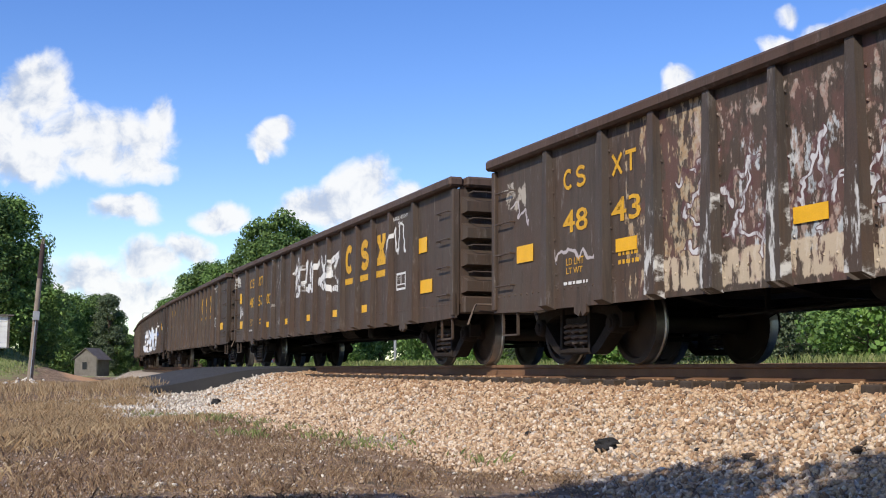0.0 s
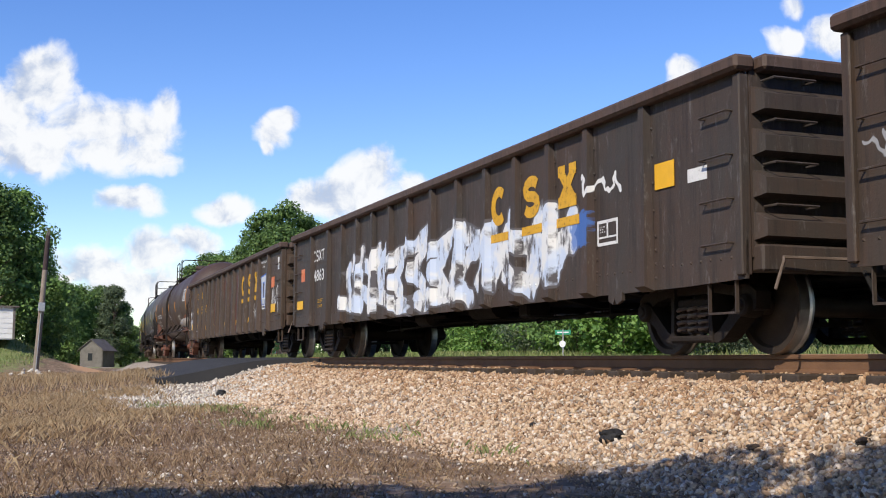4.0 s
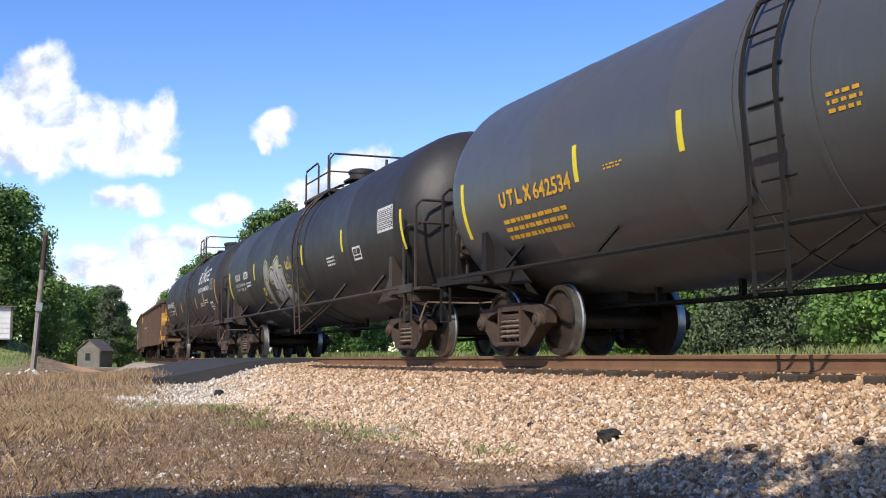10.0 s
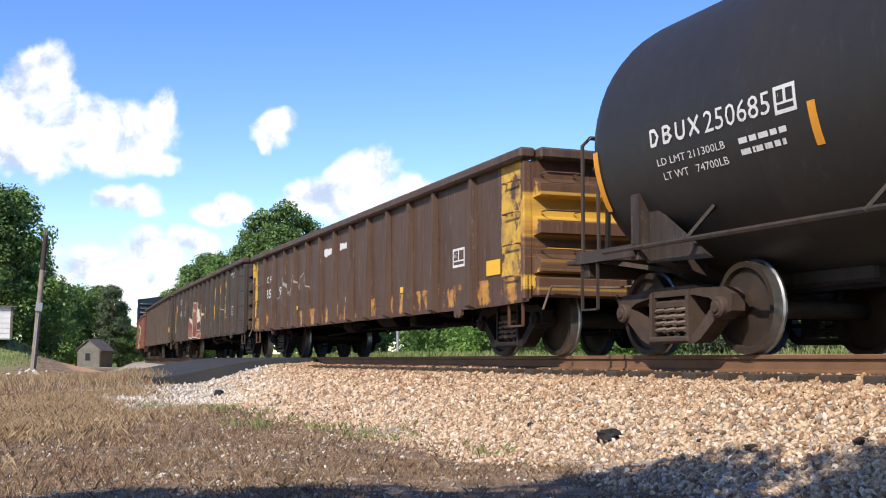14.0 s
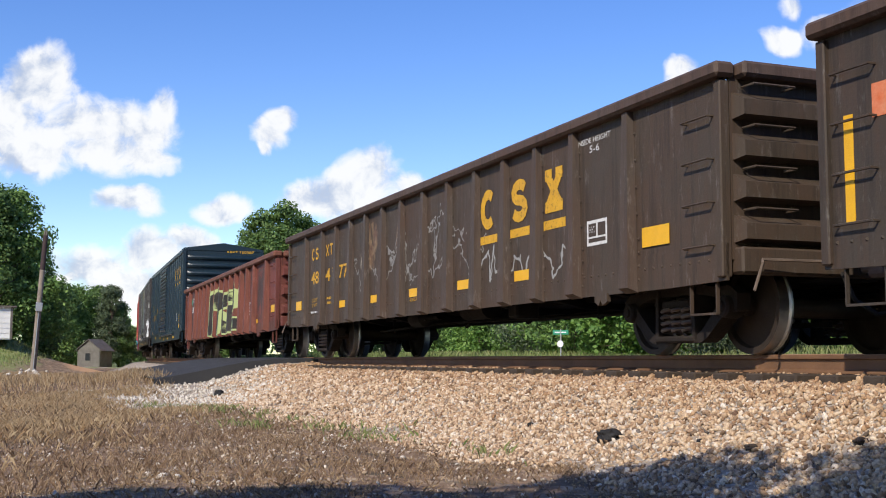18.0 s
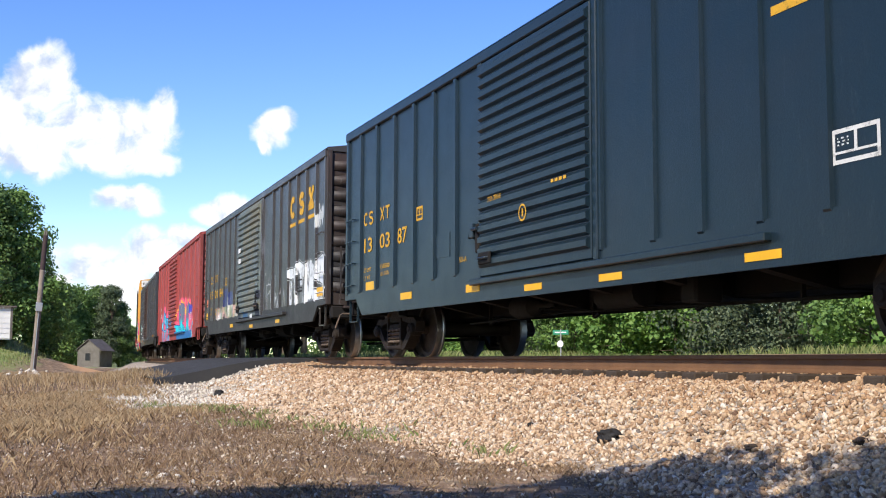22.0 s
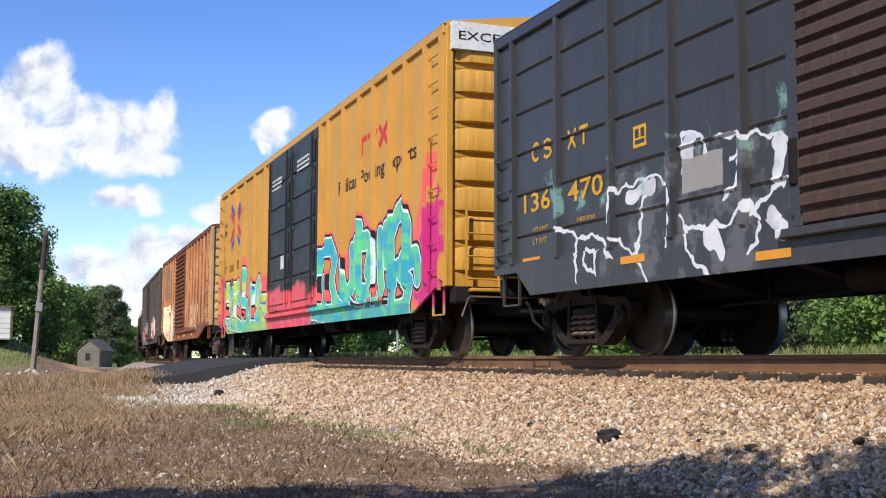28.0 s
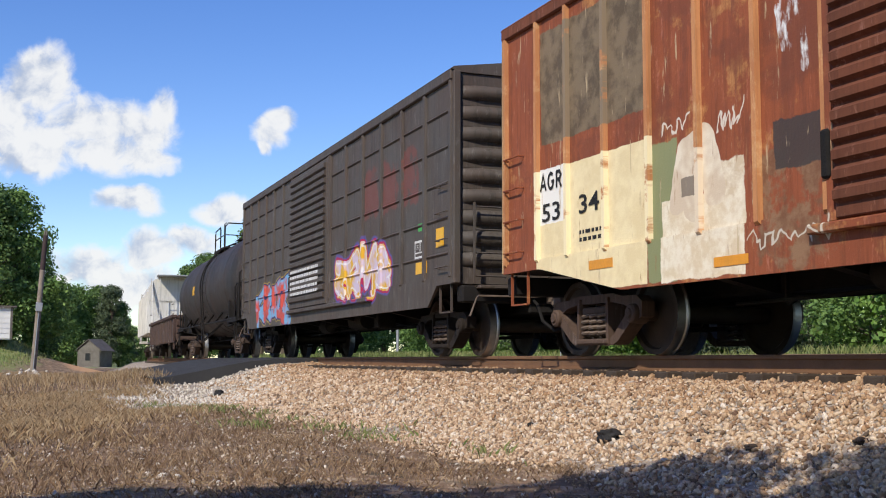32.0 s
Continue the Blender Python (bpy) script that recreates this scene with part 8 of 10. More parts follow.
# black boxcar with white-line graffiti
o = Overpaint(painted("blue_black_paint", (0.046, 0.047, 0.050), 0.12, 0.36, (0.05, 0.043, 0.04), spec=0.36, scuff=0.25))
PIECE = joined([
    [(-5.02, 1.44), (-4.93, 1.73), (-4.00, 1.80), (-3.81, 1.52), (-3.93, 1.03)],
    [(-4.95, 1.25), (-4.45, 1.02), (-4.32, 1.65)],
    [(-4.45, 1.02), (-4.24, 0.72)],
    [(-3.61, 1.77), (-3.65, 2.11), (-3.32, 2.10), (-3.24, 1.87)],
    [(-3.06, 2.00), (-2.56, 1.94), (-2.04, 1.81)],
    [(-2.85, 1.76), (-2.73, 1.79), (-2.82, 1.49), (-2.99, 1.41)],
    [(-3.67, 1.34), (-3.54, 1.00), (-3.28, 0.76), (-3.02, 0.67)],
    [(-3.58, 1.22), (-3.00, 1.16), (-2.59, 1.31), (-2.44, 1.10), (-2.61, 0.86)],
    [(-2.59, 1.26), (-2.05, 1.48)],
    [(-6.22, 1.47), (-5.62, 1.31), (-5.24, 1.28), (-4.95, 1.01)],
    [(-5.50, 1.18), (-5.25, 1.12), (-5.31, 0.91), (-5.56, 0.99), (-5.50, 1.18)],
    [(-5.75, 1.33), (-5.70, 0.84)]])
o.patch(-5.1, -2.1, 0.75, 1.95, (0.13, 0.13, 0.135), 0.7, 0.3, 0.5, 2.0)
o.strokes(PIECE, 0.02, (0.64, 0.65, 0.67), wobble=0.05)
o.strokes([(-2.2, 1.8, -2.23, 1.5), (-3.5, 2.05, -3.56, 1.9), (-4.6, 1.6, -4.2, 1.7), (-2.3, 1.2, -2.1, 1.05), (-3.2, 1.1, -3.0, 0.9)], 0.08, (0.5, 0.5, 0.52), (0.66, 0.66, 0.68), wobble=0.08)
o.patch(-6.5, -1.9, 1.7, 2.15, (0.20, 0.36, 0.32), 0.75, 0.25, 0.75, 2.0)
o.patch(-3.64, -2.98, 1.54, 1.88, (0.30, 0.28, 0.25), 0.95, 0.02)
P_B4 = o.done()
P_B4D = painted("rust_grey_door_paint", (0.075, 0.050, 0.043), 0.4, 0.6)
g = boxcar(-85.72, -101.44, P_B4, "black boxcar with white outline graffiti", post_x=[-7.34, -6.15, -4.95, -3.8, -2.67, 2.6, 3.8, 4.88, 5.83, 7.1], post_w=0.035, post_d=0.055, door=2.6, door_x=-0.55, door_mat=P_B4D, panels=True)
box_marks(g, (("136", -7.05, -6.35), ("470", -5.92, -5.12)), zl=(2.34, 2.6), zn=(1.74, 1.98), emb=(4.4, 5.35, 6.3))
text(g, "180300", -5.7, -5.3, 1.48, 1.55, M_YELLOW, BOX, "small_writing", 0.0)
plates(g, [(-7.1, -6.64, 1.10, 1.19), (-7.1, -6.64, 0.93 + 0.1, 1.08)], BOX, M_STRIPE_O)
plates(g, [(-4.74, -4.28, 0.94, 1.02), (-2.5, -2.04, 0.80, 0.88), (6.2, 6.7, 1.05, 1.14)], BSILL, M_STRIPE_O)
stencil_square(g, -4.5, -4.25, 2.13, 2.36, M_YELLOW, BOX)
stencil_square(g, 4.9, 5.3, 1.5, 1.78, M_LETWHITE, BOX)

# ochre yellow high boxcar
o = Overpaint(painted("ochre_yellow_paint", (0.60, 0.315, 0.064), 0.06, 0.55, (0.36, 0.20, 0.06), scuff=0.08))
A = joined([
    [(-7.97, 2.01), (-8.23, 1.60), (-8.41, 1.10)],
    [(-7.52, 1.87), (-7.89, 1.49), (-7.50, 1.00)],
    [(-7.07, 1.07), (-7.03, 1.55), (-7.25, 1.81), (-6.66, 2.01), (-6.47, 1.55)],
    [(-7.11, 1.55), (-6.67, 1.64)],
    [(-6.97, 1.00), (-6.28, 0.88)],
    [(-6.02, 2.27), (-6.00, 1.62), (-5.83, 0.98)],
    [(-5.67, 2.24), (-5.81, 1.73)],
    [(-5.94, 1.55), (-5.40, 1.40), (-5.15, 0.92)],
    [(-4.96, 0.94), (-4.75, 1.35), (-4.93, 1.79), (-4.66, 1.95), (-4.46, 1.77), (-4.49, 1.44)],
    [(-4.17, 1.45), (-4.13, 1.78), (-3.85, 1.94), (-3.70, 1.77), (-3.82, 1.46), (-3.95, 1.21), (-3.63, 1.15), (-3.17, 1.25)],
    [(-3.05, 1.11), (-3.55, 0.96), (-4.09, 1.06)],
    [(-3.37, 1.33), (-2.73, 1.46), (-2.48, 1.31), (-2.54, 1.06), (-2.83, 0.92)],
    [(-8.15, 0.97), (-6.21, 0.83), (-2.54, 0.76)]])
B = joined([
    [(2.21, 1.68), (2.46, 2.00), (3.07, 2.18), (3.42, 1.87), (3.20, 1.53)],
    [(2.61, 1.49), (2.75, 0.97)],
    [(3.20, 1.43), (3.53, 1.01), (4.05, 0.88)],
    [(3.88, 1.77), (4.00, 1.35), (4.28, 1.10), (4.66, 1.34), (4.62, 1.94)],
    [(4.36, 1.01), (4.76, 0.80)],
    [(5.12, 2.30), (5.03, 1.76), (5.10, 1.17), (5.61, 1.07)],
    [(4.85, 2.05), (5.54, 2.05)],
    [(5.57, 1.51), (5.86, 2.02), (5.89, 1.36)],
    [(5.66, 1.23), (5.74, 0.76)]])
C = joined([
    [(6.34, 2.06), (6.32, 1.62), (6.43, 1.14), (6.25, 0.75)],
    [(6.64, 2.11), (6.69, 1.62)],
    [(6.94, 1.58), (6.92, 2.00), (7.24, 2.30), (7.50, 2.39), (7.77, 2.04), (7.79, 1.67), (7.49, 1.51)],
    [(7.09, 1.41), (7.02, 0.74)],
    [(7.60, 1.48), (8.18, 1.55), (8.32, 1.23)],
    [(7.31, 1.42), (7.91, 1.11), (7.73, 0.77), (7.21, 0.73)],
    [(1.35, 0.95), (5.40, 0.70), (7.82, 0.64)]])
o.patch(-9.4, -2.2, 0.7, 1.75, (0.80, 0.13, 0.12), 0.95, 0.45, 0.0, 0.7)
o.patch(1.5, 9.3, 0.7, 1.75, (0.80, 0.13, 0.12), 0.95, 0.3, 0.0, 0.7)
o.patch(8.4, 9.5, 0.7, 2.3, (0.55, 0.03, 0.20), 0.95, 0.2, 0.0, 1.0)
o.patch(-9.4, -8.9, 0.7, 2.3, (0.62, 0.04, 0.18), 0.95, 0.1, 0.0, 1.0)
o.strokes([(-6.6, 1.2, -5.8, 2.6), (-5.2, 1.2, -5.8, 2.6), (-3.6, 1.0, -2.9, 1.95), (-2.2, 1.0, -2.9, 1.95), (3.9, 1.3, 5.0, 2.5), (5.0, 2.5, 6.2, 1.9), (6.4, 1.6, 7.6, 2.4), (7.9, 1.5, 9.0, 2.9)], 0.16, (0.80, 0.13, 0.12), wobble=0.01)
o.strokes([(-5.7, 1.5, -5.72, 2.2), (-2.9, 1.2, -2.85, 1.75), (8.3, 1.0, 9.3, 2.4)], 0.14, (0.55, 0.03, 0.20), wobble=0.01)
o.strokes(A, 0.165, (0.07, 0.50, 0.44), (0.42, 0.56, 0.12), (0.02, 0.02, 0.02), 0.05, (0.80, 0.13, 0.12), 0.10, rim=(0.72, 0.78, 0.74), spots=(0.05, 0.16, 0.50), wobble=0.02)
o.strokes(B + C, 0.19, (0.14, 0.56, 0.27), (0.05, 0.36, 0.46), (0.02, 0.02, 0.02), 0.05, (0.80, 0.13, 0.12), 0.10, rim=(0.72, 0.80, 0.76), wobble=0.02)
o.patch(-2.9, 1.7, 0.6, 1.1, (0.66, 0.05, 0.14), 0.95, 0.08, 0.0, 1.2, None, (0.80, 0.14, 0.12))
o.patch(-8.4, -2.6, 0.62, 0.86, (0.30, 0.50, 0.14), 0.85, 0.08, 0.3, 1.5)
o.patch(1.4, 8.2, 0.62, 0.84, (0.06, 0.30, 0.36), 0.85, 0.08, 0.3, 1.5, None, (0.12, 0.42, 0.26))
P_B5 = o.done()
o = Overpaint(painted("black_plug_door_paint", (0.022, 0.022, 0.024), 0.05, 0.45, (0.05, 0.045, 0.04)))
o.patch(-3, 3, 0.7, 1.55, (0.72, 0.10, 0.12), 0.95, 0.35, 0.15, 0.8)
P_B5D = o.done()
P_B5E = painted("ochre_yellow_end_paint", (0.58, 0.30, 0.045), 0.05, 0.55, (0.4, 0.2, 0.05))
g = boxcar(-103.15, -122.13, P_B5, "ochre yellow high boxcar with black doors and green graffiti", post_x=[-3.09, -4.38, -5.7, -6.96, -8.1, 2.95, 4.08, 5.14, 6.01, 6.97, 7.75, 8.7], eave=4.86, low=1.0, door=4.6, door_x=-0.05, plug=True, door_mat=P_B5D, end_mat=P_B5E, post_d=0.085, end_ribs=8, ladder=True, flat_end=True, post_w=0.034, sill_drop=0.33, sill_in=(0.4, 1.4), truck_in=2.25)
for x0, x1, z0, z1 in ((4.9, 5.5, 3.86, 3.96), (5.55, 6.1, 3.86, 3.96), (5.12, 5.26, 3.62, 3.86), (5.75, 5.9, 3.62, 3.86)):
    rect(g, x0, x1, z0, z1, M_LOGO_RED, BOX, "emblem")
ribbon(g, CROSS, 6.2, 6.75, 3.62, 3.96, 0.12, M_LOGO_RED, BOX, "emblem")
text(g, "Railcar Pooling Experts", 3.65, 8.2, 3.02, 3.36, M_LETBLACK, BOX, "slogan", 0.01)
text(g, "next", -8.9, -8.35, 3.78, 3.95, M_LETBLACK, BOX, "slogan")
text(g, "any", -6.2, -5.72, 4.22, 4.38, M_LETBLACK, BOX, "slogan")
text(g, "road", -6.2, -5.72, 4.0, 4.17, M_LETBLACK, BOX, "slogan")
text(g, "load", -8.9, -8.35, 3.55, 3.76, M_LETBLACK, BOX, "slogan")
shape_mark(g, (TEE, LOOPS, RING, CROSS), -8.85, -7.35, 2.42, 2.66, M_LETBLACK, BOX)
text(g, "66", -8.8, -8.25, 2.02, 2.24, M_LETBLACK, BOX, "car_number")
text(g, "83", -8.0, -7.45, 2.02, 2.24, M_LETBLACK, BOX, "car_number")
stencil_square(g, -6.94, -6.68, 2.46, 2.68, M_LETBLACK, BOX)
for m, arms in ((M_LOGO_BLUE, ([(-7.94, 4.34), (-7.22, 3.87)], [(-6.96, 3.98), (-6.6, 4.28)], [(-7.07, 3.49), (-6.57, 3.14)], [(-7.15, 3.70), (-7.25, 3.5), (-7.79, 3.11)])),
                (M_LOGO_RED, ([(-7.99, 4.11), (-7.30, 3.72)], [(-6.81, 3.83), (-6.46, 4.12)], [(-6.99, 3.72), (-6.47, 3.40)], [(-7.38, 3.71), (-7.99, 3.30)]))):
    for arm in arms:
        ribbon(g, [arm], 0, 1, 0, 1, 0.17, m, BOX, "emblem")
rect(g, -7.26, -7.0, 3.55, 3.9, M_LOGO_BLUE, flat_y(-1.503), "emblem")
lines(g, -1.9, -0.9, 3.9, 4.2, 3, M_LETWHITE, flat_y(-1.606), 3)
lines(g, 0.6, 1.7, 4.0, 4.3, 3, M_LETWHITE, flat_y(-1.606), 4)
rect(g, -0.9, -0.6, 2.0, 2.3, M_LETWHITE, flat_y(-1.606), "sticker")
for sx in (-1, 1):
    part("white_band", Mb().box(min(sx * 9.5, sx * 9.64), max(sx * 9.5, sx * 9.64), -1.45, 1.45, 4.48, 4.89), M_LETWHITE, g, "white band on the end of the car")
text(g, "EXCESS HEIGHT CAR", -1.35, 1.3, 4.62, 4.75, M_LETBLACK, lambda a, z: (9.646, a, z), "small_writing", 0.0)

# rusty boxcar
o = Overpaint(painted("rusty_orange_brown_paint", (0.31, 0.090, 0.037), 0.55, 0.65, (0.19, 0.052, 0.026), second=(0.62, 0.32, 0.11), second_amount=0.6))
o.patch(-9, 9, 0.6, 4.2, (0.22, 0.065, 0.032), 0.7, 0.3, 0.62, 3.0, (2.2, 1, 0.28), (0.15, 0.05, 0.028), 12.0)
o.patch(2.6, 5.0, 0.7, 2.6, (0.20, 0.10, 0.06), 0.55, 0.3, 0.55, 2.0, (1, 1, 0.6), None, 15.0)
o.patch(1.3, 8.0, 0.65, 2.35, (0.13, 0.05, 0.03), 0.75, 0.35, 0.42, 1.1, (1, 1, 1.6), (0.20, 0.07, 0.035), 3.0)
o.patch(-8.0, -1.3, 2.1, 3.6, (0.17, 0.055, 0.03), 0.6, 0.4, 0.45, 1.0, (1, 1, 1.4), None, 8.0)
o.patch(1.4, 8.0, 2.4, 4.1, (0.52, 0.20, 0.07), 0.7, 0.3, 0.45, 1.3, (1, 1, 1.3), (0.60, 0.30, 0.12), 21.0)
o.patch(-6.9, -4.55, 2.5, 3.9, (0.20, 0.155, 0.095), 0.93, 0.04, 0.0, 2.0, None, (0.10, 0.08, 0.05))
o.patch(-6.98, -4.52, 0.7, 2.2, (0.82, 0.70, 0.42), 0.97, 0.02, 0.0, 2, None, (0.74, 0.61, 0.35))
o.patch(-6.97, -6.3, 1.55, 2.22, (0.80, 0.78, 0.72), 0.95, 0.02)
o.patch(-4.52, -4.0, 0.7, 2.12, (0.24, 0.27, 0.13), 0.92, 0.05, 0.0, 2)
o.patch(-4.28, -2.95, 0.7, 1.50, (0.80, 0.72, 0.56), 0.96, 0.03, 0.0, 3, None, (0.68, 0.56, 0.38))
o.patch(-3.35, -2.95, 1.4, 1.78, (0.80, 0.72, 0.56), 0.96, 0.05, 0.0, 3, None, (0.62, 0.50, 0.34))
o.strokes([(-4.0, 1.5, -3.85, 1.95), (-3.85, 1.95, -3.55, 2.0), (-3.55, 2.0, -3.4, 1.5), (-3.75, 1.4, -3.7, 1.8)], 0.15, (0.74, 0.65, 0.50), (0.62, 0.50, 0.36), None, 0.03)
o.patch(-3.95, -3.68, 1.50, 1.70, (0.20, 0.16, 0.12), 0.9, 0.02)
o.patch(-4.45, -2.9, 0.7, 1.95, (0.30, 0.13, 0.06), 0.75, 0.1, 0.9, 5, (2.2, 1, 0.3), None, 4.0)
o.patch(-6.98, -4.5, 0.7, 2.2, (0.42, 0.24, 0.11), 0.7, 0.1, 1.05, 6, (2.2, 1, 0.35), None, 9.0)
o.strokes(scribble(-4.25, -3.8, 2.12, 2.3, 16, 41) + scribble(-3.35, -2.95, 2.05, 2.3, 16, 42), 0.007, (0.72, 0.66, 0.55), amount=0.85)
o.patch(-2.75, -1.7, 0.75, 1.75, (0.17, 0.085, 0.045), 0.85, 0.2, 0.35, 2.5, None, (0.26, 0.16, 0.09))
o.strokes(letterforms(2.2, 4.4, 1.1, 1.85, 3, 92), 0.09, (0.5, 0.48, 0.42), (0.2, 0.24, 0.17), (0.55, 0.5, 0.42), 0.03, rag=0.3)
o.patch(-2.55, -1.85, 1.55, 1.98, (0.055, 0.045, 0.04), 0.93, 0.04)
o.patch(-8, 8, 0.7, 3.9, (0.52, 0.40, 0.24), 0.8, 0.3, 0.97, 6, (1.6, 1, 0.25), None, 6.0)
o.strokes(scribble(5.2, 6.9, 1.95, 2.35, 26, 35) + scribble(7.0, 7.6, 2.9, 3.5, 14, 36), 0.008, (0.62, 0.5, 0.34), amount=0.7)
o.strokes(scribble(-2.45, -2.12, 2.35, 3.3, 9, 33), 0.045, (0.72, 0.72, 0.70), amount=0.95, rag=0.75)
o.strokes(scribble(-2.9, -1.85, 0.9, 1.08, 24, 34), 0.007, (0.6, 0.55, 0.45), amount=0.85)
P_B6 = o.done()
# post paint paler than the sides, for worn rust and sun painted in
o = Overpaint(painted("worn_sunlit_post_paint", (0.58, 0.27, 0.11), 0.4, 0.6, (0.30, 0.10, 0.04), second=(0.78, 0.55, 0.28), second_amount=0.4))
o.patch(-6.8, -4.6, 2.5, 3.9, (0.22, 0.18, 0.12), 0.9, 0.05, 0.1, 2.0)
o.patch(-6.98, -4.4, 0.7, 2.2, (0.84, 0.73, 0.46), 0.97, 0.03, 0.1, 3)
o.patch(-3.8, -3.4, 0.7, 1.95, (0.74, 0.64, 0.48), 0.9, 0.05, 0.2, 3)
P_B6P = o.done()
P_B6D = painted("dark_rust_door_paint", (0.20, 0.068, 0.034), 0.5, 0.8, (0.05, 0.022, 0.015))
P_B6E = painted("pale_rusty_end_paint", (0.55, 0.38, 0.19), 0.5, 0.75, (0.20, 0.09, 0.045))
# its trucks are a lighter dusty brown, with sun on the sideframes painted in
g = boxcar(-124.39, -140.2, P_B6, "rust-streaked orange-brown boxcar with a cream panel", post_x=[-2.75, -3.62, -4.48, -5.35, -6.2, -6.95, 2.0, 2.82, 3.64, 4.5, 5.38, 6.26, 7.2], door=3.0, door_x=-0.25, door_mat=P_B6D, end_mat=P_B6E, truck_mat=painted("dusty_sunlit_truck_paint", (0.095, 0.062, 0.045), 0.5, 0.8, (0.08, 0.045, 0.03)), end_ribs=10, eave=4.19, sill_in=(1.0, 2.85), sill_drop=0.35, roof_mat=P_B6D, flat_end=True, post_w=0.03, post_d=0.055, post_mat=P_B6P)
shape_mark(g, (GABLE, HOOK, FLAG), -6.92, -6.33, 1.94, 2.18, M_LETBLACK, BOX)
text(g, "53", -6.85, -6.4, 1.58, 1.80, M_LETBLACK, BOX, "car_number")
text(g, "34", -5.95, -5.5, 1.58, 1.80, M_LETBLACK, BOX, "car_number")
lines(g, -5.95, -5.45, 1.25, 1.42, 2, M_LETBLACK, BOX, 3)
plates(g, [(7.1, 7.6, 1.13, 1.3)], BOX, M_STRIPE_O)
plates(g, [(-5.7, -5.2, 0.93, 1.03), (-3.4, -2.9, 0.79, 0.88), (-1.2, -0.7, 0.79, 0.88), (0.6, 1.3, 0.79, 0.88), (2.9, 3.5, 0.79, 0.88)], BSILL, M_STRIPE_O)
rect(g, 6.5, 7.02, 1.26, 1.60, M_LETBLACK, BOX, "stencil_panel")
stencil_square(g, 6.5, 7.02, 1.28, 1.58, M_LETWHITE, flat_y(-1.5))
stencil_square(g, 5.5, 6.0, 1.22, 1.5, surf("faded_stencil_brown", (0.30, 0.18, 0.11), None, 0.4), BOX)

# dark grey boxcar with small bright graffiti
o = Overpaint(painted("grey_brown_paint", (0.088, 0.076, 0.065), 0.25, 0.6))
for x0, x1 in ((3.4, 4.2), (4.5, 5.3), (5.6, 6.3)):
    o.patch(x0, x1, 2.4, 3.3, (0.17, 0.055, 0.042), 0.75, 0.15, 0.2, 2)
o.strokes(letterforms(1.4, 4.6, 1.15, 1.85, 4, 95), 0.16, (0.55, 0.45, 0.55), (0.62, 0.36, 0.03), (0.35, 0.02, 0.08), 0.04, (0.10, 0.08, 0.25), 0.1, (0.7, 0.7, 0.7))
o.strokes(letterforms(-6.0, -2.4, 0.85, 1.75, 4, 96), 0.13, (0.16, 0.36, 0.55), (0.5, 0.08, 0.06), (0.04, 0.03, 0.10), 0.04, (0.35, 0.25, 0.05), 0.08)
P_B7 = o.done()
g = boxcar(-141.92, -157.53, P_B7, "dark grey-brown boxcar with small bright graffiti", posts=6, door=3.0, door_x=-0.5, panels=True)
lines(g, -1.8, 0.6, 1.3, 1.9, 5, M_LETWHITE, flat_y(-1.612), 3)
stencil_square(g, 6.15, 6.65, 1.5, 1.78, M_LETWHITE, BOX)
plates(g, [(6.2, 6.7, 1.26, 1.44), (7.1, 7.42, 1.6, 1.88)], BOX)
rect(g, 6.3, 6.6, 1.92, 2.04, surf("sticker_green", (0.08, 0.4, 0.1), None, 0.2), BOX, "sticker")

# last cars in view
P_T5 = painted("short_tank_black_paint", (0.032, 0.03, 0.029), 0.3, 0.6)
g = tank(-158.2, -173.2, P_T5, "short dull black tank car", lad_x=0.6, axis=2.3)
rect(g, -2.2, -1.7, 2.2, 2.5, M_YELLOW, round_y(2.3, 1.534), "reflector", 4)
P_G10 = painted("plain_brown_paint", (0.075, 0.05, 0.042), 0.3)
gondola(-173.9, -187.0, P_G10, "low-sided plain brown gondola car", top=1.75)


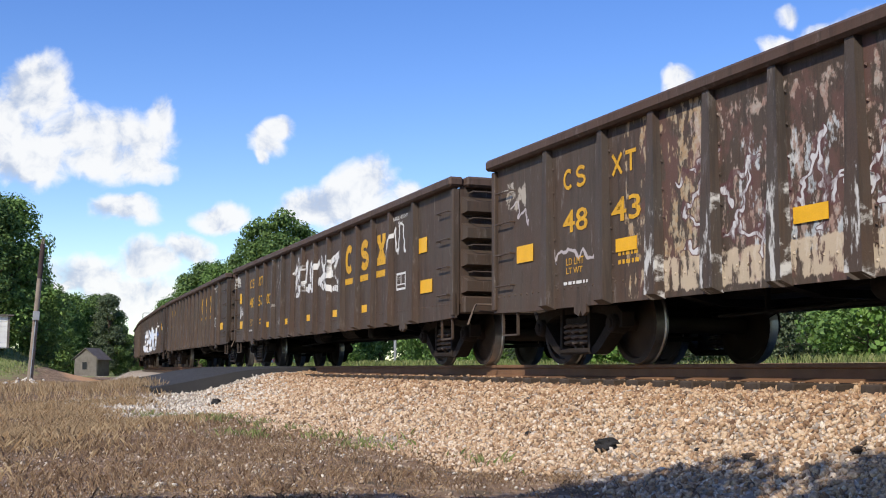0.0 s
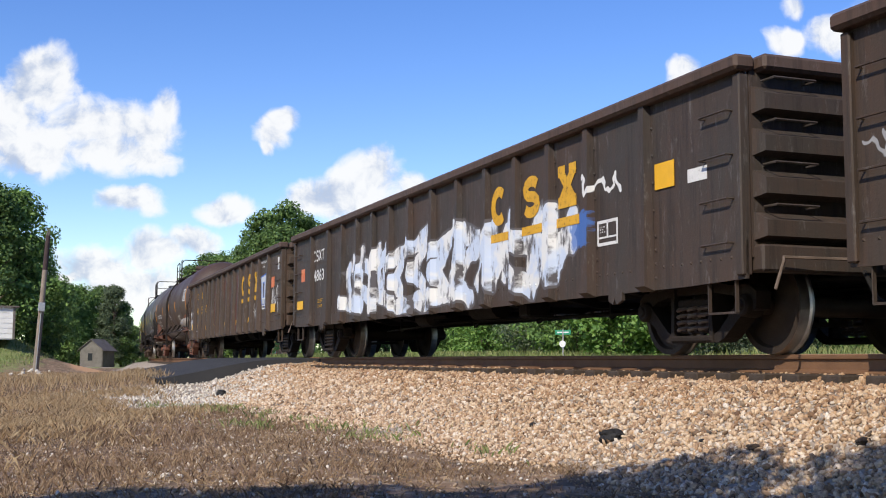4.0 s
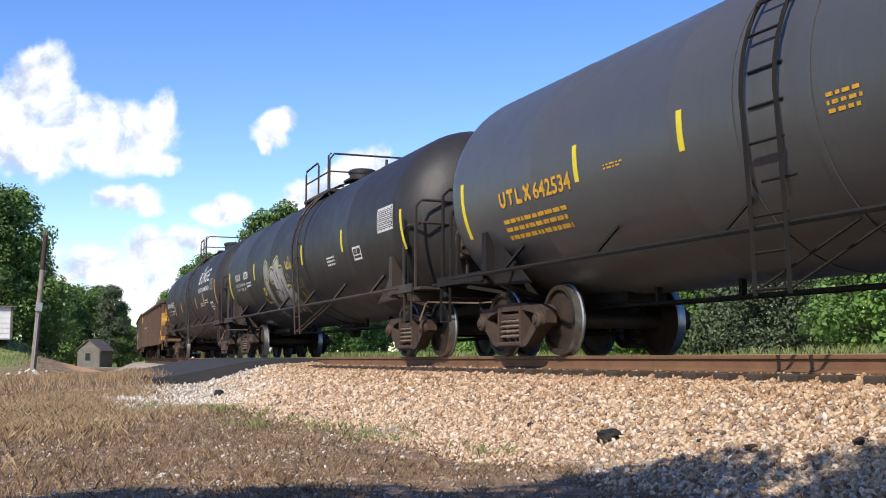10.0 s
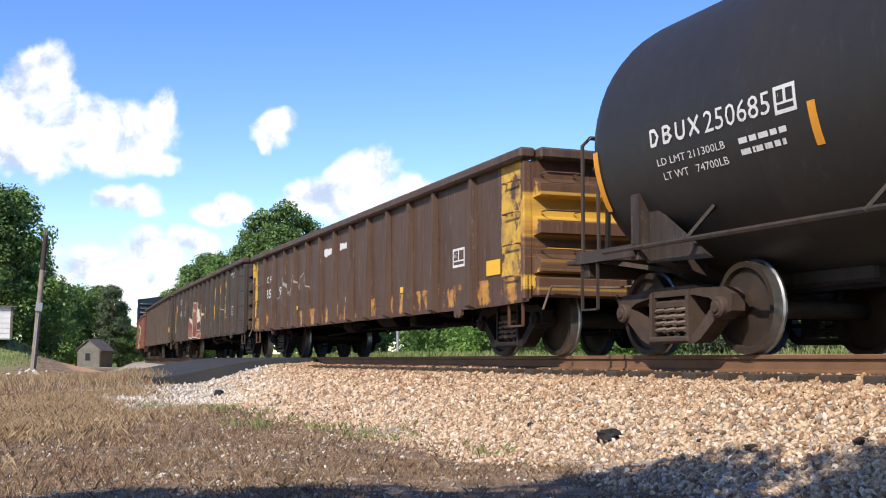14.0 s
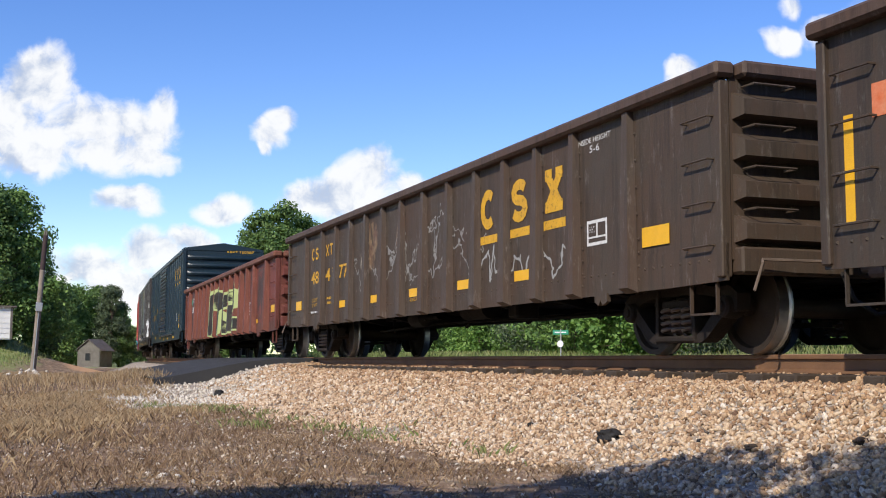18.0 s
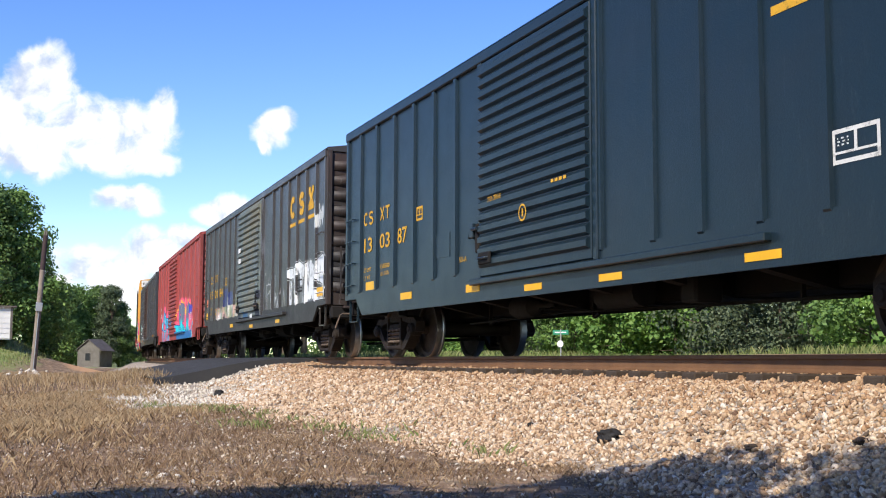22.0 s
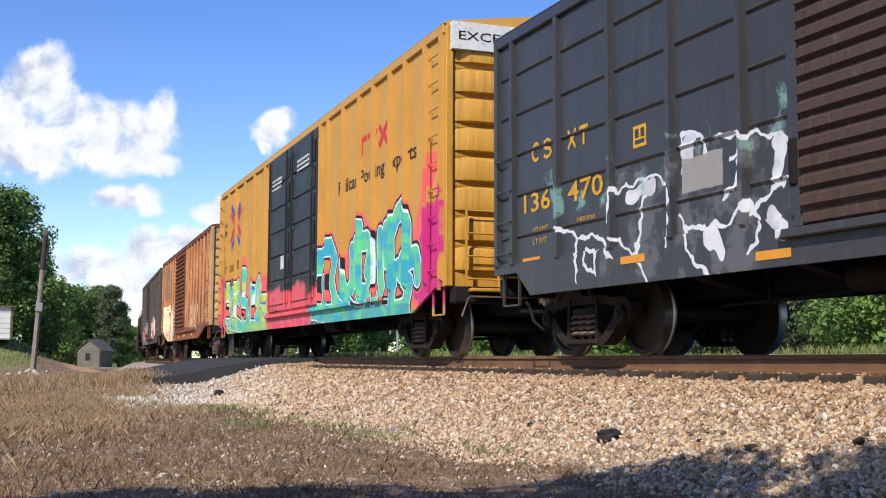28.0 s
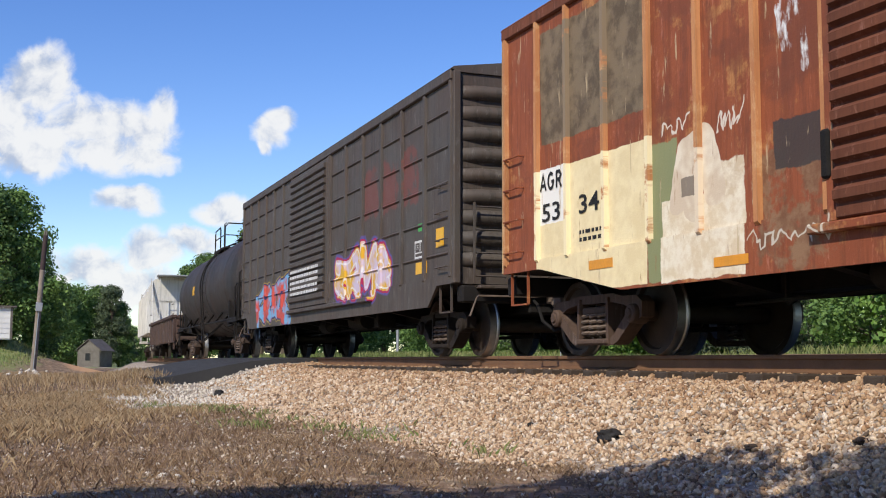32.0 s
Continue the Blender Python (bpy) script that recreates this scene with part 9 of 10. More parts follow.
def hopper(s_front, s_rear, paint, label):
    ob = car("hopper_car", label, s_front, s_rear, "hopper car")
    L2 = (s_front - s_rear) / 2
    b = L2 - 1.2
    prof = [(-1.5, 1.35), (-1.55, 2.2), (-1.52, 3.6), (-1.3, 4.15), (-0.9, 4.4), (0.9, 4.4), (1.3, 4.15), (1.52, 3.6), (1.55, 2.2), (1.5, 1.35)]
    part("body", Mb().prism(prof, "x", -b, b), paint, ob, smooth=False)
    for sx in (-1, 1):
        part("slope_sheet", Mb().add([(sx * b, -1.45, 3.0), (sx * b, 1.45, 3.0), (sx * (b - 2.6), -1.45, 1.3), (sx * (b - 2.6), 1.45, 1.3), (sx * b, -1.45, 3.1), (sx * b, 1.45, 3.1)], [(0, 1, 3, 2), (0, 4, 5, 1)]), paint, ob)
        for sd in (-1, 1):
            part("end_post", Mb().beam((sx * L2, sd * 1.35, 1.0), (sx * (b + 0.02), sd * 1.35, 4.1), 0.1, 0.08), paint, ob)
            for k in range(8):
                part("ladder_rung", Mb().tube([(sx * (L2 - 0.15), sd * 1.4, 1.1 + 0.38 * k), (sx * (L2 - 0.15), sd * 0.95, 1.1 + 0.38 * k)], 0.015, 5), paint, ob)
            part("ladder_rail", Mb().beam((sx * (L2 - 0.15), sd * 0.95, 0.9), (sx * (L2 - 0.15), sd * 0.95, 4.2), 0.04, 0.04), paint, ob)
            part("ladder_rail", Mb().beam((sx * (L2 - 0.15), sd * 1.4, 0.9), (sx * (L2 - 0.15), sd * 1.4, 4.2), 0.04, 0.04), paint, ob)
        part("end_walk", Mb().cbox(min(sx * L2, sx * (L2 - 0.6)), max(sx * L2, sx * (L2 - 0.6)), -1.45, 1.45, 0.95, 1.05, 0.02), paint, ob)
        part("roof_walk", Mb().cbox(min(sx * (L2 - 0.05), sx * (b - 0.4)), max(sx * (L2 - 0.05), sx * (b - 0.4)), -1.1, 1.1, 4.36, 4.42, 0.01), M_GALV2, ob)
        truck(ob, sx * (L2 - 1.9))
        coupler(ob, sx * L2, sx, M_TRUCK)
    for i in range(10):
        x = -b + 0.4 + (2 * b - 0.8) * i / 9
        for sd in (-1, 1):
            part("side_post", Mb().beam((x, sd * 1.57, 1.35), (x, sd * 1.56, 3.6), 0.08, 0.06), paint, ob)
    for i in range(3):
        x = -4 + 4 * i
        part("discharge_gate", Mb().prism([(x - 1.5, 1.4), (x + 1.5, 1.4), (x + 0.4, 0.5), (x - 0.4, 0.5)], "y", -0.9, 0.9), paint, ob)
    part("center_sill", Mb().cbox(-L2, L2, -0.3, 0.3, 0.7, 1.0, 0.02), M_UNDER, ob)


M_GALV2 = surf("galvanised_walkway", (0.4, 0.4, 0.39), None, 0.4, 3, 0.5, 0.5)
hopper(-188.5, -204.0, painted("off_white_paint", (0.66, 0.64, 0.58), 0.08, 0.6, (0.4, 0.36, 0.3)), "off-white covered hopper car with ladders")


# ---------------------------------------------------------------- trees and bushes
def leaf_material(name, tones):
    m = blade_material(name, tones)
    m.node_tree.nodes["Principled BSDF"].inputs["Roughness"].default_value = 0.65
    return m


M_LEAF = leaf_material("tree_leaves", [(0, (0.07, 0.135, 0.03)), (0.45, (0.13, 0.235, 0.05)), (0.85, (0.20, 0.33, 0.075)), (1, (0.24, 0.36, 0.09))])
M_LEAF_DARK = leaf_material("dark_tree_leaves", [(0, (0.06, 0.12, 0.03)), (0.5, (0.12, 0.205, 0.05)), (1, (0.21, 0.31, 0.08))])
M_LEAF_BRIGHT = leaf_material("bright_bush_leaves", [(0, (0.08, 0.18, 0.03)), (0.5, (0.16, 0.30, 0.05)), (1, (0.26, 0.40, 0.09))])
M_LEAF_PINE = leaf_material("olive_needles", [(0, (0.055, 0.085, 0.04)), (0.5, (0.11, 0.15, 0.07)), (1, (0.18, 0.22, 0.11))])
M_BARK = surf("tree_bark", (0.12, 0.09, 0.065), (0.05, 0.04, 0.03), 0.6, 5, 0.95, 0, 0.7)


def leaf_cloud(C, r, leaves, leaf, rng, squash=0.75):
    """Small folded leaves round the middles C of clumps with radii r."""
    idx = rng.choice(len(C), leaves, p=r ** 2 / np.sum(r ** 2))
    D = rng.normal(size=(leaves, 3))
    D /= np.linalg.norm(D, axis=1, keepdims=True)
    P = C[idx] + D * (r[idx] * rng.uniform(0.5, 1.1, leaves))[:, None] * np.array([1, 1, squash])
    nrm = D + rng.normal(size=(leaves, 3)) * 0.6 + np.array([0, 0, 0.5])
    nrm /= np.linalg.norm(nrm, axis=1, keepdims=True)
    t = np.cross(nrm, rng.normal(size=(leaves, 3)))
    t /= np.linalg.norm(t, axis=1, keepdims=True)
    b = np.cross(nrm, t)
    sz = leaf * rng.uniform(0.6, 1.35, leaves)
    t, b = t * sz[:, None], b * (sz * 0.62)[:, None]
    fold = nrm * (sz * 0.25)[:, None]
    V = np.stack([P - t, P + b - fold * 0.3, P + t, P - b + fold], 1)
    return V.reshape(-1, 3), (np.arange(leaves) * 4)[:, None] + np.array([[0, 1, 2, 3]])


def crown_clumps(height, radius, low, clumps, rng):
    """Middles and radii of the clumps of a crown: broad low down, narrowing to an uneven top."""
    u = rng.random(clumps) ** 0.85
    prof = (1 - u) ** 0.55 * (0.62 + 0.38 * np.minimum(1, u / 0.3))
    a = rng.uniform(0, 2 * np.pi, clumps)
    lobes = 1 + 0.22 * np.sin(2 * a + rng.uniform(0, 6)) + 0.15 * np.sin(5 * a + 9 * u)
    q = radius * prof * np.sqrt(rng.uniform(0.25, 1.0, clumps)) * lobes
    r = radius * rng.uniform(0.16, 0.34, clumps)
    z = height * (low + (0.97 - low) * u)
    return np.stack([q * np.cos(a), q * np.sin(a), np.maximum(z, r * 0.6)], 1), r


def make_tree(label, height, radius, mat, seed, leaves=6000, leaf=0.2, low=0.1, name="tree", group="trees", clumps=46, trunk_r=None):
    ob = thing(name, label, "tree" if name == "tree" else "bush", group)
    rg = np.random.default_rng(seed)
    C, r = crown_clumps(height, radius, low, clumps, rg)
    V, F = leaf_cloud(C, r, leaves, leaf, rg)
    c = new("crown", np_mesh("crown", V, F, mat))
    c.parent = ob
    rng = random.Random(seed)
    r0 = trunk_r or height * 0.022
    mb = Mb()
    pts = [(rng.uniform(-0.03, 0.03) * height * k, rng.uniform(-0.03, 0.03) * height * k, -0.3 + (height * 0.82 + 0.3) * k) for k in (0, 0.2, 0.45, 0.7, 1.0)]
    mb.tube(pts, [r0 * 1.25, r0, r0 * 0.8, r0 * 0.5, r0 * 0.15], 8)
    for i in range(0, len(C), max(1, len(C) // 16)):
        z = max(0.12 * height, float(C[i][2]) * 0.72 - 0.05 * height)
        mid = Vector((C[i][0] * 0.45, C[i][1] * 0.45, (z + C[i][2]) / 2))
        mb.tube([(0, 0, z), mid, tuple(C[i])], [r0 * 0.35, r0 * 0.22, r0 * 0.08], 5)
    part("trunk", mb, M_BARK, ob, smooth=True)
    return ob


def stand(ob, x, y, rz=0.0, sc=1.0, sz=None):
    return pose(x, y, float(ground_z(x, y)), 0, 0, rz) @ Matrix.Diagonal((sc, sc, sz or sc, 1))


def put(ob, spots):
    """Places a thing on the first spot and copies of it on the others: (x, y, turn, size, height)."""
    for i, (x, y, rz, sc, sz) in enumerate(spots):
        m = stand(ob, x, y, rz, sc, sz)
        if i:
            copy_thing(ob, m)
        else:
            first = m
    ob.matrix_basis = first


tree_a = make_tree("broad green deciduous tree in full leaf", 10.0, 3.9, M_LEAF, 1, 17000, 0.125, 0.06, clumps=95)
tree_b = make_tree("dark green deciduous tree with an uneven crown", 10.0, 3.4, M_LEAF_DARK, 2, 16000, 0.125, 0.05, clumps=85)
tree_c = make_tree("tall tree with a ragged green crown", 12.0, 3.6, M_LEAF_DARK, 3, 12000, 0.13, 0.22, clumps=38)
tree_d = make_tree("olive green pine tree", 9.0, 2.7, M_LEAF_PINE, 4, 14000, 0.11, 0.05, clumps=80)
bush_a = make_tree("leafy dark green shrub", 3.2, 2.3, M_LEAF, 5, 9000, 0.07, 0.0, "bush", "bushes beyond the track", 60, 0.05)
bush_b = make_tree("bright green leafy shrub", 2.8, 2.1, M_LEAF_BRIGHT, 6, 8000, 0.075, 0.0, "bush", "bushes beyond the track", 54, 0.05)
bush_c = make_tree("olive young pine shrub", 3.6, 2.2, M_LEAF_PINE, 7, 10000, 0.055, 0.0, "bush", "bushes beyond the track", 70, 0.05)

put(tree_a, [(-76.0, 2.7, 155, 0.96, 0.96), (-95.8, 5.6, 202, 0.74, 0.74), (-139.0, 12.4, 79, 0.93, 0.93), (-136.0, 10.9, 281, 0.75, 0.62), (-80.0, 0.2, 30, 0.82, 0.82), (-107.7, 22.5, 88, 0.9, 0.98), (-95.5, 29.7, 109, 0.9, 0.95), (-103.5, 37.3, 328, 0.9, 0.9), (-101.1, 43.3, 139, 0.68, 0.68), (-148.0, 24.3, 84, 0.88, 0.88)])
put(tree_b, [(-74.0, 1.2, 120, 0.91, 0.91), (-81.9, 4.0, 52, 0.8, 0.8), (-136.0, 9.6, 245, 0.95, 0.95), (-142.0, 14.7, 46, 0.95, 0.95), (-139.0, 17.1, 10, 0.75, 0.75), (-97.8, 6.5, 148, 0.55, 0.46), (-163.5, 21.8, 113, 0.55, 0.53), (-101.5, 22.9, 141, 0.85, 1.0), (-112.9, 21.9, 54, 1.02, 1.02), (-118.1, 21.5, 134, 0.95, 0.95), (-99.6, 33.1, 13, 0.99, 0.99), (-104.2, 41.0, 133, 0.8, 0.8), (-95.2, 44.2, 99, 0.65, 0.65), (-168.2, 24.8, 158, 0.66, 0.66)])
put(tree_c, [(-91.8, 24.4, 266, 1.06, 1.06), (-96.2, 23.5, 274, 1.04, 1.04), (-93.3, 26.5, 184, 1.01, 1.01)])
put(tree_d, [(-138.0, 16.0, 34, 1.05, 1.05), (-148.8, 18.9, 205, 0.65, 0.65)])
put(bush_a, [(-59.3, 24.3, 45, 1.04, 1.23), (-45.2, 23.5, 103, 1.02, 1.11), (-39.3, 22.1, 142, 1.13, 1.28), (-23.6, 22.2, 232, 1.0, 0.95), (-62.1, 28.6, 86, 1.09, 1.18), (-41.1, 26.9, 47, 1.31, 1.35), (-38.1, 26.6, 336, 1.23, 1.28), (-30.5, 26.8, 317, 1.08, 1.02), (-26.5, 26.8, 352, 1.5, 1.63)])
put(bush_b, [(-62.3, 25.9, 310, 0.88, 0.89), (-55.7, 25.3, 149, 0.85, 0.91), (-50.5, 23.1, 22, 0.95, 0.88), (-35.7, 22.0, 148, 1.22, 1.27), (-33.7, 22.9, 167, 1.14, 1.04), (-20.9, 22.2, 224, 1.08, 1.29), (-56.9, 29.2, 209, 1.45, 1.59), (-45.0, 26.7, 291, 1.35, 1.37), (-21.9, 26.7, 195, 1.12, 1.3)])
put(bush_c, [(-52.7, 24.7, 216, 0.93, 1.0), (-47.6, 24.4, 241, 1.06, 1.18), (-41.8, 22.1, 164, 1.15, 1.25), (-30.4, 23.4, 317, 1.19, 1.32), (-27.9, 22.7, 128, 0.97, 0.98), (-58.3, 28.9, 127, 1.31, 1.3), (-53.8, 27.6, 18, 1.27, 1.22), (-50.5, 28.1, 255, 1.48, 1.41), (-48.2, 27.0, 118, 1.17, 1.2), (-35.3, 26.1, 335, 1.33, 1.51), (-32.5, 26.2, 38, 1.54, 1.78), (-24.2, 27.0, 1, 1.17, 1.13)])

def make_shade_tree():
    """Unseen spreading tree added behind the eye, its clumps picked to shape the foreground shade."""
    rg = np.random.default_rng(8)
    n = 6000
    C = np.stack([rg.uniform(-6, 7, n), rg.uniform(-9, 5, n), rg.uniform(2.2, 5.6, n)], 1)
    # where the shade of each clump meets the ground
    k = (C[:, 2] + 0.8) / SUN_TO.z
    px, py = C[:, 0] - k * SUN_TO.x, C[:, 1] - k * SUN_TO.y
    edge = -7.8 - 0.25 * np.exp(-((py - 4.2) / 0.5) ** 2) + 1.1 * smooth01(4.5, 5.1, py) - 0.4 * smooth01(1.6, 0.2, py) - 0.5 * smooth01(5.8, 7.0, py)
    away = np.degrees(np.arccos(np.clip((C[:, 0] * -0.918 + C[:, 1] * 0.385 + C[:, 2] * 0.097) / np.linalg.norm(C, axis=1), -1, 1)))
    # keep only clumps out of view whose shade lands inside the wanted edge
    ok = (px > edge + 0.95) & (px < edge + 6.5) & (py > -2) & (py < 7.6) & (away > 33) & (np.hypot(C[:, 0], C[:, 1]) > 0.8)
    C = C[ok][:520]
    r = rg.uniform(0.3, 0.55, len(C))
    V, F = leaf_cloud(C, r, 74000, 0.085, rg)
    ob = thing("tree", "unseen leafy tree added to shade the near ground", "tree", "trees")
    crown = new("crown", np_mesh("crown", V, F, M_LEAF))
    crown.parent = ob
    foot = Vector((2.6, -2.6, -0.9))
    mb = Mb().tube([foot, foot + Vector((0.05, 0.05, 1.2)), foot + Vector((-0.1, 0.1, 2.6)), foot + Vector((-0.3, 0.3, 4.6))], [0.22, 0.17, 0.15, 0.08], 10)
    for i in range(0, len(C), 14):
        q = Vector(C[i])
        a = foot + Vector((-0.1, 0.1, 2.2 + 0.05 * (i % 20)))
        mb.tube([a, a.lerp(q, 0.5) + Vector((0, 0, 0.3)), q], [0.07, 0.045, 0.012], 5)
    part("trunk", mb, M_BARK, ob, smooth=True)


make_shade_tree()


def make_far_woods():
    """Belt of woods that closes the place at a distance."""
    rg = np.random.default_rng(12)
    n = 2200
    a = rg.uniform(0, 2 * np.pi, n)
    d = rg.uniform(150, 215, n)
    x, y = d * np.cos(a), d * np.sin(a)
    h = 2.0 + 2.2 * tufts(x, y, 0.03, 2.0) + 1.2 * tufts(x, y, 0.12, 7.0)
    C = np.stack([x, y, ground_z(x, y) + rg.uniform(0.1, 1.0, n) * np.clip(h + 2.0, 1.5, 6.0)], 1)
    keep = abs(track_w(x, y)[1]) > 5
    V, F = leaf_cloud(C[keep], rg.uniform(1.0, 2.2, int(keep.sum())), 90000, 0.38, rg)
    tagged(new("far_woods", np_mesh("far_woods", V, F, M_LEAF_DARK)), "distant belt of dark green woods", "woods", kind="stuff")


make_far_woods()


# ---------------------------------------------------------------- hut, shed, pole, signs, far cars
M_GREYWOOD = surf("weathered_grey_boards", (0.19, 0.17, 0.14), (0.10, 0.085, 0.07), 0.6, 2, 0.9, 0, 0.4, streak=0.5)
M_TIN = surf("rusted_tin_roof", (0.17, 0.15, 0.13), (0.09, 0.06, 0.045), 0.6, 1.5, 0.7, 0.3, 0.2)
M_WHITEWALL = surf("white_boards", (0.78, 0.76, 0.72), (0.55, 0.52, 0.47), 0.4, 1.5, 0.8, 0, 0.2, streak=0.2)
M_POLEWOOD = surf("old_pole_wood", (0.28, 0.23, 0.18), (0.10, 0.08, 0.06), 0.6, 3, 0.95, 0, 0.5, streak=0.5)
M_POLEDARK = surf("dark_pole_top", (0.05, 0.035, 0.035), (0.09, 0.06, 0.05), 0.5, 3, 0.9, 0, 0.4)
M_GALV = surf("galvanised_steel", (0.45, 0.45, 0.44), (0.3, 0.29, 0.28), 0.5, 4, 0.5, 0.6, 0.1)
M_SIGNGREEN = surf("sign_green", (0.05, 0.28, 0.16), None, 0.2, 4, 0.5)
M_SIGNWHITE = surf("sign_white", (0.75, 0.75, 0.73), None, 0.2, 4, 0.5)
M_GLASSDARK = surf("dark_glass", (0.02, 0.022, 0.025), None, 0.2, 4, 0.12)
M_CARWHITE = surf("white_car_paint", (0.78, 0.78, 0.78), None, 0.2, 2, 0.3)
M_RUBBER = surf("black_rubber", (0.02, 0.02, 0.02), None, 0.3, 4, 0.8)


def make_hut(x, y, turn):
    ob = thing("hut", "small weathered grey wooden hut with a gabled tin roof", "hut", at=pose(x, y, float(ground_z(x, y)) - 0.15, 0, 0, turn))
    w, l, h, p = 1.25, 1.35, 1.95, 3.0
    for sx in (-1, 1):
        g = part("gable_wall", Mb().prism([(-w, 0), (w, 0), (w, h), (0, p), (-w, h)], "x", sx * l - 0.06, sx * l + 0.06), M_GREYWOOD, ob)
        for k in range(9):
            z = 0.12 + 0.24 * k
            part("board", Mb().box(sx * l + sx * 0.06, sx * l + sx * 0.085, -w, w, z, z + 0.2) if sx > 0 else Mb().box(-l - 0.085, -l - 0.06, -w, w, z, z + 0.2), M_GREYWOOD, g)
    for sy in (-1, 1):
        part("side_wall", Mb().box(-l, l, sy * w - 0.06, sy * w + 0.06, 0, h), M_GREYWOOD, ob)
        n = Vector((0, sy * (p - h), w)).normalized()
        part("roof", Mb().add([(a * (l + 0.25), sy * b, c) for a in (-1, 1) for b, c in ((0, p + 0.04), (w + 0.3, h - 0.16), (w + 0.3, h - 0.08), (0, p + 0.12))],
                              [(0, 1, 2, 3), (4, 7, 6, 5), (0, 4, 5, 1), (1, 5, 6, 2), (2, 6, 7, 3), (3, 7, 4, 0)]), M_TIN, ob)
    win = part("window", Mb().box(l + 0.085, l + 0.12, -0.4, 0.25, 0.75, 1.65), M_GREYWOOD, ob)
    part("pane", Mb().box(l + 0.121, l + 0.128, -0.34, 0.19, 0.81, 1.59), M_GLASSDARK, win)
    part("door", Mb().cbox(0.1, 0.9, -w - 0.1, -w - 0.061, 0.05, 1.9, 0.01), M_TIN, ob)


make_hut(-129.4, 13.4, -33)


def make_shed():
    x, y = -68.6, 0.45
    ob = thing("shed", "low white boarded shed on a grassy bank", "shed", at=pose(x, y, float(ground_z(x, y)) - 0.1, 0, 0, 3))
    wall = part("wall", Mb().box(-1.6, 1.6, -3.2, 2.0, 0, 1.75), M_WHITEWALL, ob)
    part("roof", Mb().prism([(-1.8, 1.75), (1.8, 1.75), (1.8, 1.83), (-1.8, 1.95)], "y", -3.4, 2.2), M_TIN, ob)
    for k in range(6):
        part("board", Mb().box(1.601, 1.625, -3.2, 2.0, 0.05 + 0.28 * k, 0.29 + 0.28 * k), M_WHITEWALL, wall)
    part("corner_trim", Mb().box(1.59, 1.66, 1.9, 2.02, 0, 1.75), M_TIN, ob)


make_shed()


def make_pole():
    x, y = -60.9, 3.35
    ob = thing("utility_pole", "weathered wooden pole with a dark splintered top", "pole", at=pose(x, y, float(ground_z(x, y)), -3.0, 1.0, 0))
    part("shaft", Mb().tube([(0, 0, -0.3), (0, 0, 2.5), (0.02, 0, 5.2)], [0.15, 0.135, 0.125], 12), M_POLEWOOD, ob, smooth=True)
    part("dark_top", Mb().tube([(0.02, 0, 5.2), (0.03, 0, 6.95)], [0.126, 0.115], 12), M_POLEDARK, ob, "dark upper part of the pole", smooth=True)
    for dx, dy, h in ((0.05, 0.03, 0.32), (-0.05, -0.04, 0.42), (0.02, -0.07, 0.2), (-0.03, 0.06, 0.26)):
        part("splinter", Mb().tube([(0.03 + dx, dy, 6.9), (0.03 + dx, dy, 6.95 + h)], [0.04, 0.008], 5), M_POLEWOOD, ob)
    part("meter_box", Mb().cbox(0.12, 0.26, -0.16, 0.16, 3.1, 3.55, 0.02), M_GALV, ob, "small grey metal box")
    part("conduit", Mb().tube([(0.16, 0, -0.2), (0.155, 0, 3.1)], 0.025, 6), M_GALV, ob)


make_pole()


def make_signs():
    x, y = -35.2, 19.2
    ob = thing("street_sign", "green street sign over a pale oval plate on a post", "sign", at=pose(x, y, float(ground_z(x, y)), 0, 0, 35))
    part("post", Mb().tube([(0, 0, -0.2), (0, 0, 1.0)], 0.03, 8), M_GALV, ob)
    part("blade", Mb().cbox(-0.30, 0.30, -0.012, 0.012, 0.82, 0.98, 0.004), M_SIGNGREEN, ob, "green name plate")
    part("lettering", Mb().box(-0.22, 0.22, -0.016, -0.012, 0.88, 0.92), M_SIGNWHITE, ob)
    part("plate", Mb().lathe([(-0.012, 0.001), (-0.012, 0.12), (0.012, 0.12), (0.012, 0.001)], "y", (0, -0.04, 0.50), 16), M_SIGNWHITE, ob, "pale oval plate")
    x, y = -57.0, 21.3
    ob = thing("marker_post", "plain grey steel post in the grass", "post", at=pose(x, y, float(ground_z(x, y))))
    part("shaft", Mb().tube([(0, 0, -0.2), (0, 0, 1.75)], 0.08, 8), M_GALV, ob)
    part("cap", Mb().cbox(-0.13, 0.13, -0.13, 0.13, 1.75, 1.83, 0.02), M_GALV, ob)


make_signs()


